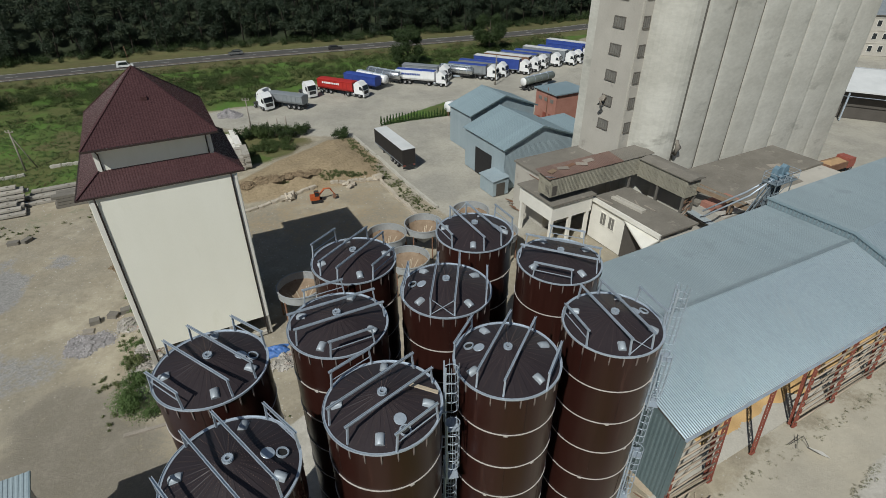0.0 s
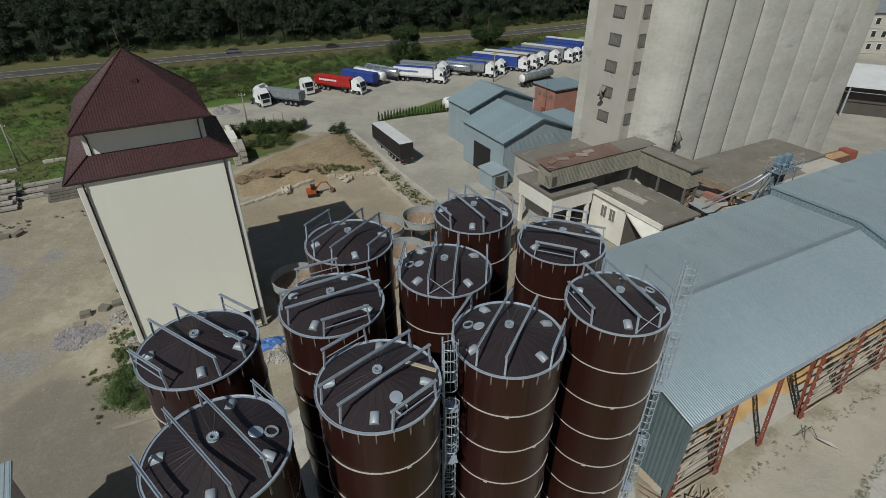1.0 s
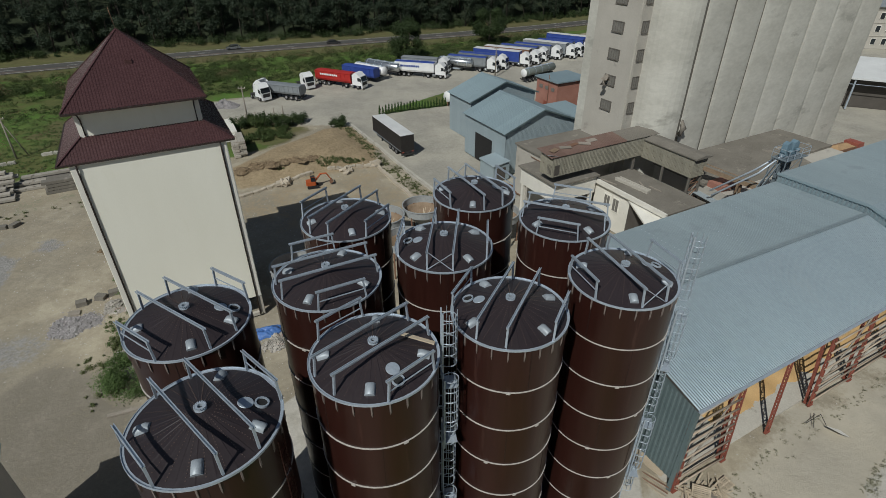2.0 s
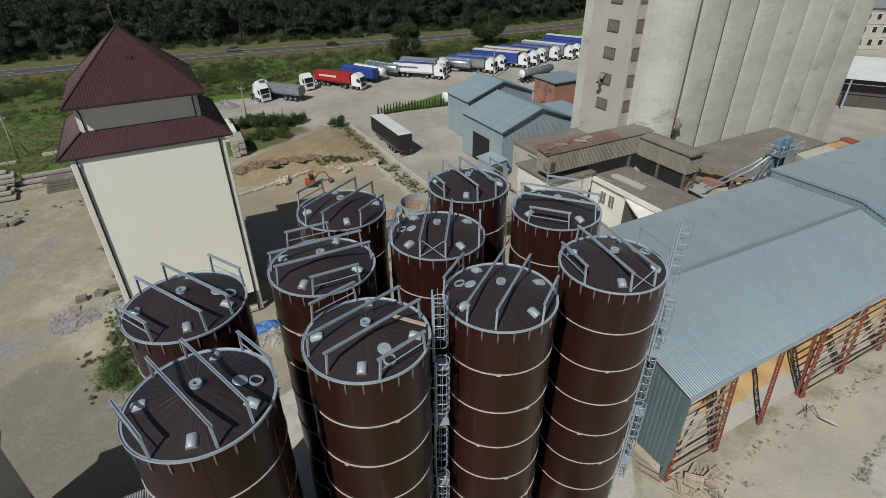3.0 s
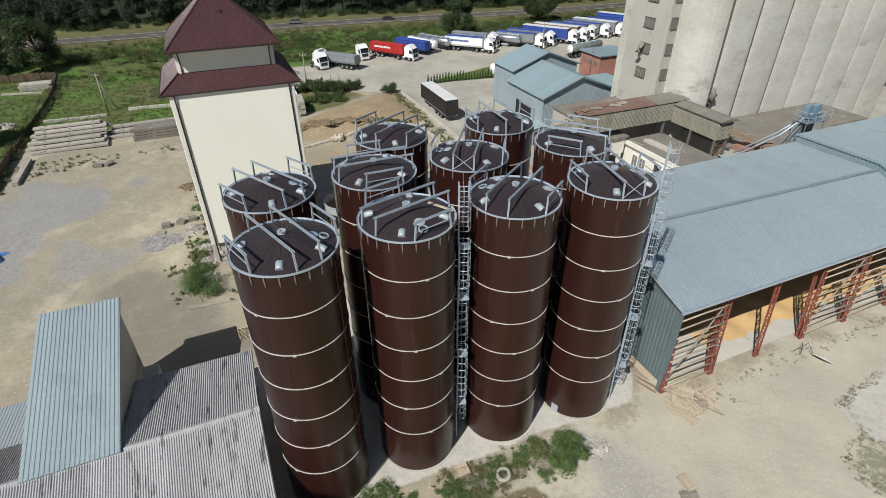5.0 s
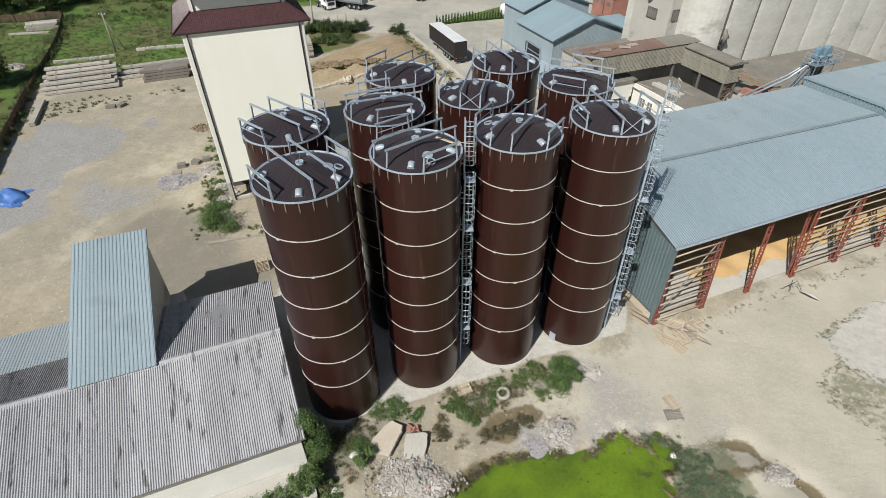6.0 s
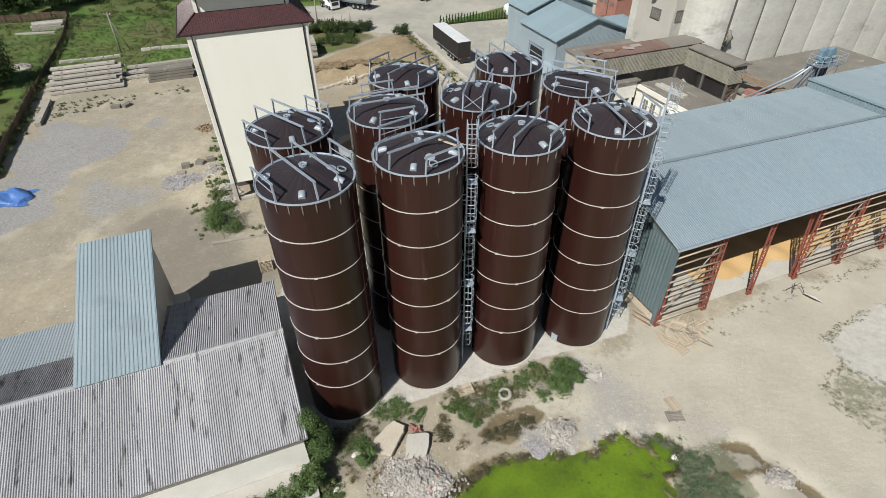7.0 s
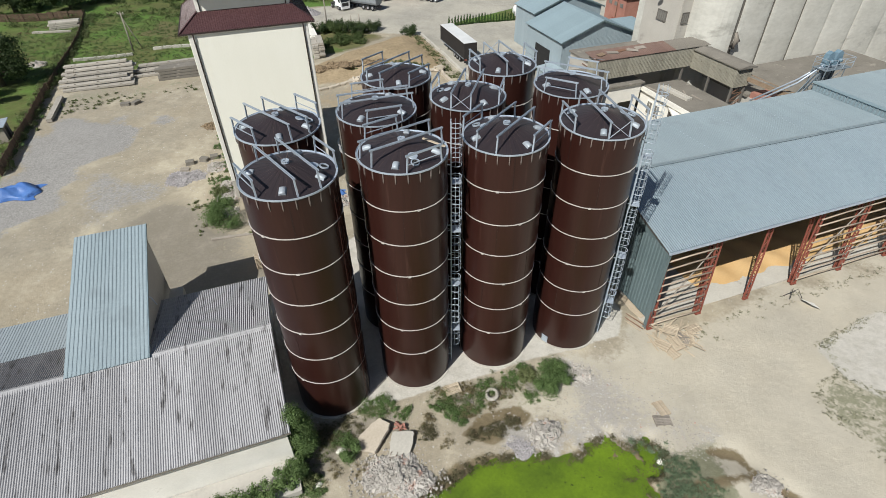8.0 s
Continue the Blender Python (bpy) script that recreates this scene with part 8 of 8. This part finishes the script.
rubble("rubble_heap", -41.5, 54.0, 1.6, 0.2, 160, soil_mat, "thin scatter of brown clods near the house", 64, 0.2)
rubble("gravel_heap", -49.3, 113.6, 3.4, 1.5, 700, ash_rubble, "grey gravel heap at the edge of the truck yard", 65, 0.16)
rubble("rubble_heap", -25.4, 72.9, 1.1, 0.5, 22, sand_slab, "broken concrete blocks on the foundation strip", 66, 0.7)
rubble("rubble_heap", -12.3, 80.2, 1.3, 0.5, 20, sand_slab, "broken concrete blocks at the strip's corner", 67, 0.75)
rubble("rubble_heap", -16.2, 77.4, 0.9, 0.35, 16, sand_slab, "broken concrete lumps beside the strip", 68, 0.7)
rubble("rubble_heap", 10.3, 17.0, 1.3, 0.1, 260, rubble_mat, "pale stones scattered beside the bush", 69, 0.13)
rubble("rubble_heap", -86.5, 73.0, 1.8, 0.8, 200, rubble_mat, "pale rubble and boards at the field's corner", 60, 0.3)
rubble("rubble_heap", 57.5, 87.0, 2.4, 1.4, 260, rubble_mat, "broken concrete heap at the elevator's foot", 59, 0.5)
for k_ in range(6):
    t_ = k_ / 5
    rubble("soil_heap", -32.2 + 9.4 * t_, 75.6 + 4.6 * t_ + 0.5 * (k_ % 2), 1.9, 0.75 - 0.08 * k_, 420, soil_mat, "low mound of freshly dug orange-brown soil", 140 + k_, 0.16, 0.75)
# broken slabs beside the heap
slabs = thing("broken_slabs", Matrix.Translation((-3.3, 8.9, ground_z(-3.3, 8.9))), "large broken concrete slabs tipped on rubble", "broken slab")


def broken(ring, z0, z1, seed, amp=0.022, step=0.2):
    """A slab with ragged broken edges, an uneven top and spalled lower faces."""
    rr = random.Random(seed)
    pts = []
    for (ax, ay), (bx, by) in zip(ring, ring[1:] + ring[:1]):
        n = max(2, int(math.hypot(bx - ax, by - ay) / step))
        pts += [(ax + (bx - ax) * k / n + rr.gauss(0, amp), ay + (by - ay) * k / n + rr.gauss(0, amp)) for k in range(n)]
    n, cx, cy = len(pts), sum(p[0] for p in pts) / len(pts), sum(p[1] for p in pts) / len(pts)
    vs = []
    for f_, z_, jit in ((0.97, z1, 0.004), (1.0, z1 - 0.03, 0.02), (1.02, (z0 + z1) / 2, 0.04), (0.95, z0, 0.04)):
        vs += [(cx + (x_ - cx) * f_ + rr.gauss(0, jit * 0.5), cy + (y_ - cy) * f_ + rr.gauss(0, jit * 0.5), z_ + rr.gauss(0, jit)) for x_, y_ in pts]
    fs = [tuple(range(n))]
    for j in range(3):
        fs += [(j * n + k, (j + 1) * n + k, (j + 1) * n + (k + 1) % n, j * n + (k + 1) % n) for k in range(n)]
    return Geo().add(vs, fs)


part("slab", broken([(-2.1, -0.3), (-1.7, -1.1), (-0.65, -1.25), (-0.1, 0.6), (-0.15, 1.0), (-0.95, 1.4), (-1.5, 0.8)], 0.22, 0.55, 1), sand_slab, slabs, "sandy-coloured broken slab", pose(0, 0, 0, 4, -5, 0))
part("slab", broken([(0.12, 0.45), (0.9, 0.65), (1.62, 0.8), (1.78, -0.2), (1.7, -0.75), (1.5, -1.2), (0.8, -1.15), (0.35, -1.25)], 0.2, 0.50, 2), concrete_slab, slabs, "grey broken slab", pose(0, 0, 0.05, 6, 3, 0))
brick_me = Geo().box(-0.12, 0.12, -0.06, 0.06, 0, 0.065, 0.01).mesh("brick", brick_red)
rr = random.Random(58)
for k in range(16):
    part("brick", brick_me, None, slabs, m=pose(0.25 + 0.16 * (k % 5) + rr.gauss(0, 0.05), 0.85 + 0.16 * (k // 5) + rr.gauss(0, 0.05), 0.22 + 0.07 * (k % 3), rr.gauss(0, 12), rr.gauss(0, 12), rr.uniform(0, 180)))
for k in range(3):
    part("reinforcing_bar", Geo().tube([(0.5 + 0.4 * k, -1.0, 0.45), (0.42 + 0.43 * k, -1.4, 0.5 + 0.06 * k), (0.6 + 0.38 * k, -1.6, 0.3)], 0.014, 5), rust_steel, slabs)
solid("plank", Geo().box(-1.1, 1.1, -0.16, 0.16, 0, 0.05), wood_grey, "wet grey plank with battens lying in the mud", "plank", m=pose(4.1, 11.3, ground_z(4.1, 11.3) + 0.02, 0, 0, 32))
tg = Geo().revolve([(0.28, -0.13), (0.45, -0.16), (0.54, -0.10), (0.56, 0.0), (0.54, 0.10), (0.45, 0.16), (0.28, 0.13), (0.34, 0.0)], 28, close=True)
solid("tyre", tg, panel_stone, "dusty old truck tyre lying in the weeds", "tyre", m=pose(3.5, 13.75, ground_z(3.5, 13.75) + 0.2, 8, -6, 0))


def tarpaulin(x, y, rx_, ry_, h, label, seed):
    rr = random.Random(seed)
    g, n = Geo(), 26
    ph = [rr.uniform(0, 6) for _ in range(6)]
    vs = []
    for j in range(n + 1):
        for i in range(n + 1):
            a, b = i / n * 2 - 1, j / n * 2 - 1
            d = math.hypot(a, b)
            z = h * max(0, 1 - d * d) ** 0.5 * (0.68 + 0.32 * math.sin(4 * a + ph[0]) * math.sin(3.4 * b + ph[1])) + 0.13 * abs(math.sin(8 * a + ph[2] + 3 * b)) * math.cos(7 * b + ph[3]) * max(0, 1.1 - d)
            vs.append((a * rx_ * (1 + 0.1 * math.sin(6 * b + ph[4])), b * ry_ * (1 + 0.12 * math.sin(5 * a + ph[5])), max(0.02, z + 0.03)))
    g.add(vs, [(j * (n + 1) + i, j * (n + 1) + i + 1, (j + 1) * (n + 1) + i + 1, (j + 1) * (n + 1) + i) for j in range(n) for i in range(n)])
    return solid("tarpaulin", g, blue_sheet, label, "tarpaulin", m=Matrix.Translation((x, y, ground_z(x, y))) @ Matrix.Rotation(0.35, 4, "Z"))


tarpaulin(-55.6, 33.4, 2.7, 1.7, 1.4, "crumpled bright blue tarpaulin over a pile on gravel", 61)
tarpaulin(-17.6, 39.2, 1.3, 0.9, 0.6, "crumpled blue sheet on the ground beside the house", 62)
rr = random.Random(63)
g = Geo()
for k in range(700):
    ang, rad = rr.uniform(0, 6.28), 7.0 * math.sqrt(rr.random())
    px, py = 10 + math.cos(ang) * rad * 1.6, 15.0 + math.sin(ang) * rad * 0.6
    if inside(np.array([[px, py]]), POND)[0] > -0.4 or inside(np.array([[px, py]]), SLAB)[0] > -0.2:
        continue
    s_ = rr.uniform(0.015, 0.05)
    g.box(px - s_, px + s_, py - s_ * 0.7, py + s_ * 0.7, ground_z(px, py) - 0.01, ground_z(px, py) + s_)
for k in range(2200):
    px, py = rr.uniform(7.5, 19.5), rr.uniform(10.2, 17.8)
    if inside(np.array([[px, py]]), ASH)[0] < -0.8 + 0.8 * rr.random():
        continue
    s_ = rr.uniform(0.015, 0.042) * (1.7 if rr.random() < 0.07 else 1.0)
    z_ = ground_z(px, py)
    g.box(px - s_, px + s_, py - s_ * 0.7, py + s_ * 0.6, z_ - 0.02, z_ + s_ * 0.8, s_ * 0.4)
for k in range(1500):
    px, py = (rr.gauss(-35, 6.5), rr.gauss(42, 7)) if k % 3 == 0 else (rr.gauss(0.5, 4.5), rr.gauss(9.8, 1.9)) if k % 3 == 1 else (rr.gauss(-60, 7), rr.gauss(62, 4))
    if inside(np.array([[px, py]]), POND)[0] > -0.3 or inside(np.array([[px, py]]), [(1.6, 9.4), (3.6, 12.8), (6.6, 12.8), (6.0, 9.8)])[0] > 0:
        continue
    s_ = rr.uniform(0.012, 0.042) * (1.6 if rr.random() < 0.1 else 1.0)
    z_ = ground_z(px, py)
    g.box(px - s_, px + s_, py - s_ * 0.7, py + s_ * 0.6, z_ - 0.02, z_ + s_ * 0.8, s_ * 0.4)
solid("loose_stones", g, rubble_mat, "loose pale stones scattered on the dirt", "stones", kind="stuff")
white_bags = thing("debris_sheet", Matrix.Translation((30.1, 28.4, 0)), "crumpled white sheet and bent rods by a column", "debris")
part("sheet", Geo().add([(0, 0, 0.1), (0.9, -0.5, 0.15), (1.3, -1.1, 0.05), (0.6, -1.0, 0.3), (-0.1, -0.4, 0.35)], [(0, 1, 3, 4), (1, 2, 3)]), white_wall, white_bags)
part("rod", Geo().tube([(-1.4, 0.2, 0.1), (-0.3, 0.5, 0.8), (0.1, 0.0, 0.1)], 0.03, 5), chassis_mat, white_bags)
part("rod", Geo().tube([(-1.0, -0.2, 0.1), (-0.5, 0.9, 0.5)], 0.03, 5), chassis_mat, white_bags)
for x_, y_, r_ in ((-6.4, 7.6, 0.3), (-7.2, 5.0, 0.5), (15.5, 10.5, 0.2)):
    solid("plastic_sack", Geo().revolve([(0.0, 0.28), (0.16, 0.26), (0.28, 0.15), (0.3, 0.04), (0.2, 0.0)], 10), white_wall, "crumpled white sack among the weeds", "sack", m=pose(x_, y_, ground_z(x_, y_), 0, 0, r_ * 90) @ Matrix.Diagonal((1.3, 0.8, 0.7, 1)))

# ---------------------------------------------------------------- kerbs, walls, fences, poles, hedge
def kerb(name, a, b, w, h, mat, label, cat="kerb"):
    g = Geo()
    n = 18
    for k in range(n):
        p, q = Vector(a).lerp(Vector(b), k / n), Vector(a).lerp(Vector(b), (k + 0.985) / n)
        zp, zq = ground_z(*p), ground_z(*q)
        d_, e_ = 0.06 * math.sin(k * 2.4 + p.x), 0.10 * math.sin(k * 1.7 + p.y) * (w > 0.45)
        g.beam((p.x + e_, p.y + e_, zp + h / 2 - 0.12 + d_), (q.x + e_, q.y, zq + h / 2 - 0.12 - d_), w * (1 + 1.2 * e_), h)
    return solid(name, g, mat, label, cat, kind="structure")


kerb("kerb", (-19.0, 99.0), (-1.9, 70.4), 0.4, 0.6, concrete_slab, "low pale concrete kerb wall beside the yard")
kerb("trim", (-31.2, 68.0), (-21.5, 76.4), 0.6, 0.45, sand_slab, "low concrete foundation strip in the dirt", "foundation")
kerb("trim", (-19.5, 77.6), (-11.8, 80.2), 0.6, 0.42, sand_slab, "broken concrete foundation strip in the dirt", "foundation")
kerb("trim", (-11.4, 79.6), (-3.6, 66.0), 0.5, 0.5, sand_slab, "concrete edge of the dug strip", "foundation")
kerb("trim", tuple(uv(-33.5, 106.2).xy), tuple(uv(-23.2, 106.1).xy), 0.5, 0.6, concrete_slab, "pale concrete wall base behind the panel stacks", "foundation")
kerb("trim", tuple(uv(-19.6, 107.4).xy), tuple(uv(-9.0, 106.3).xy), 0.5, 0.6, concrete_slab, "pale concrete wall base behind the tower house", "foundation")


def board_fence(a, b, h, label, seed):
    rr = random.Random(seed)
    a, b = Vector((*a, 0)), Vector((*b, 0))
    d = (b - a)
    f = thing("board_fence", Matrix.Translation((a.x, a.y, 0)) @ Matrix.Rotation(math.atan2(d.y, d.x), 4, "Z"), label, "fence")
    n = int(d.length / 0.55)
    boards = [Geo().box(0, 0.5, -0.02, 0.02, 0.05, h * k).mesh("board", fence_wood) for k in (1.0, 0.95, 1.04)]
    for i in range(n):
        p = a + d * (i / n)
        part("board", rr.choice(boards), None, f, m=Matrix.Translation((i * 0.55, rr.uniform(-0.02, 0.02), ground_z(p.x, p.y))))
    for i in range(0, n, 6):
        p = a + d * (i / n)
        part("post", Geo().box(-0.07, 0.07, 0.03, 0.17, 0, h + 0.15), fence_wood, f, m=Matrix.Translation((i * 0.55, 0, ground_z(p.x, p.y))))
    for z_ in (0.5, h - 0.4):
        part("rail", Geo().box(0, d.length, 0.02, 0.08, z_, z_ + 0.1), fence_wood, f)
    return f


board_fence(tuple(uv(-34.6, 62).xy), tuple(uv(-34.9, 92).xy), 1.5, "rust-brown board fence along the gravel yard", 71)
board_fence(tuple(uv(-34.9, 92.3).xy), tuple(uv(-34.8, 122).xy), 1.1, "low dark board fence beside the green field", 72)
board_fence(tuple(uv(-34.8, 122.3).xy), tuple(uv(-36.2, 141).xy), 1.2, "low dark board fence bending along the field", 74)
board_fence(tuple(uv(-36.2, 138.6).xy), tuple(uv(-60, 144).xy), 1.7, "rust-brown board fence under the trees", 73)
g = Geo()
rr = random.Random(75)
for k in range(420):
    t_ = rr.random()
    q = uv(-35.2 + rr.gauss(0, 0.8), 63 + 76 * t_)
    b_ = rr.uniform(0.25, 0.85)
    scatter_leaves(g, (q.x, q.y, ground_z(q.x, q.y) + b_ * 0.6), (b_, b_, b_ * 0.9), 70, 0.10, rr, slot=0 if rr.random() < 0.7 else 1, shell=0.3, up=0.5)
solid("fence_scrub", g, [leaf_weed, leaf_bush], "tangled green scrub growing along the board fence", "scrub", kind="stuff")


def pole(x, y, h, label, arm=True, stay=None, lean=(0, 0)):
    z = ground_z(x, y)
    p = thing("utility_pole", Matrix.Translation((x, y, z)), label, "utility pole")
    part("shaft", Geo().tube([(0, 0, -0.3), (lean[0], lean[1], h)], [0.16, 0.10], 8), wood_grey, p)
    if arm:
        part("cross_arm", Geo().beam((lean[0] - 0.7, lean[1], h - 0.4), (lean[0] + 0.7, lean[1], h - 0.4), 0.12), wood_grey, p)
        for k in (-0.6, 0, 0.6):
            part("insulator", Geo().tube([(lean[0] + k, lean[1], h - 0.35), (lean[0] + k, lean[1], h - 0.1)], 0.05, 6), white_wall, p)
    if stay:
        part("stay", Geo().tube([(stay[0], stay[1], 0), (lean[0], lean[1], h * 0.85)], 0.09, 6), wood_grey, p)
    return p


pole(-73.6, 82.8, 7.3, "wooden utility pole with a stay in the field", stay=(1.3, 1.3), lean=(0, 0.2))
pole(-40.1, 101.4, 7.4, "grey wooden utility pole at the edge of the truck yard")
pole(11.6, 139.5, 7.5, "wooden utility pole beside the parked trailers")
for k in range(5):
    q = Vector((-40.2, 100.9)).lerp(Vector((-34.6, 106.8)), k / 4)
    pole(q.x, q.y, 2.2, "thin grey fence post at the yard's edge", arm=False)
rr = random.Random(81)
th_me = []
for k in range(3):
    g = Geo()
    for j in range(6):
        z = 0.25 + j * 0.27
        r = 0.42 * (1 - j / 6.6)
        scatter_leaves(g, (0, 0, z), (r, r, 0.25), 34, 0.12, rr, shell=0.3, up=0.9)
    g.tube([(0, 0, -0.1), (0, 0, 1.4)], [0.05, 0.02], 5, slot=1)
    th_me.append(g.mesh("thuja", [leaf_thuja, bark]))
for k in range(24):
    q = Vector((-14.6, 107.6)).lerp(Vector((-0.4, 114.6)), k / 23)
    o = new("thuja", th_me[k % 3])
    s_ = rr.uniform(0.85, 1.1)
    o.matrix_basis = Matrix.Translation((q.x, q.y, ground_z(q.x, q.y))) @ Matrix.Rotation(rr.uniform(0, 6), 4, "Z") @ Matrix.Diagonal((s_, s_, s_ * 1.1, 1))
    tagged(o, "young conical green thuja in a row", "thuja", "thuja row")
for x_, y_ in ((-0.9, 113.2),):
    tk = thing("round_tank", Matrix.Translation((x_, y_, 0)), "small white round-ended tank on legs beside the shed", "tank")
    part("body", Geo().tube([(0.2, 0.9, 1.9), (0.3, 1.0, 1.9), (1.9, 2.6, 1.9)], [1.05, 1.15, 1.15], 20), truck_white, tk)
    for k in (0.4, 1.5):
        part("leg", Geo().box(k - 0.1, k + 0.1, k + 0.4, k + 1.6, 0, 1.1), rust_steel, tk)
scrap = thing("timber_heap", Matrix.Translation((9.6, 71.6, 0)), "heap of red-brown boards beside the metal shed", "timber heap")
rr = random.Random(91)
for k in range(22):
    part("plank", Geo().box(0, rr.uniform(2.0, 4.0), 0, 0.18, 0, 0.06), rust_steel if k % 3 else wood_grey, scrap, m=pose(rr.uniform(-1, 1.8), rr.uniform(-1.2, 1.2), 0.05 + k * 0.03, 0, rr.uniform(-5, 3), rr.uniform(-50, -20)))
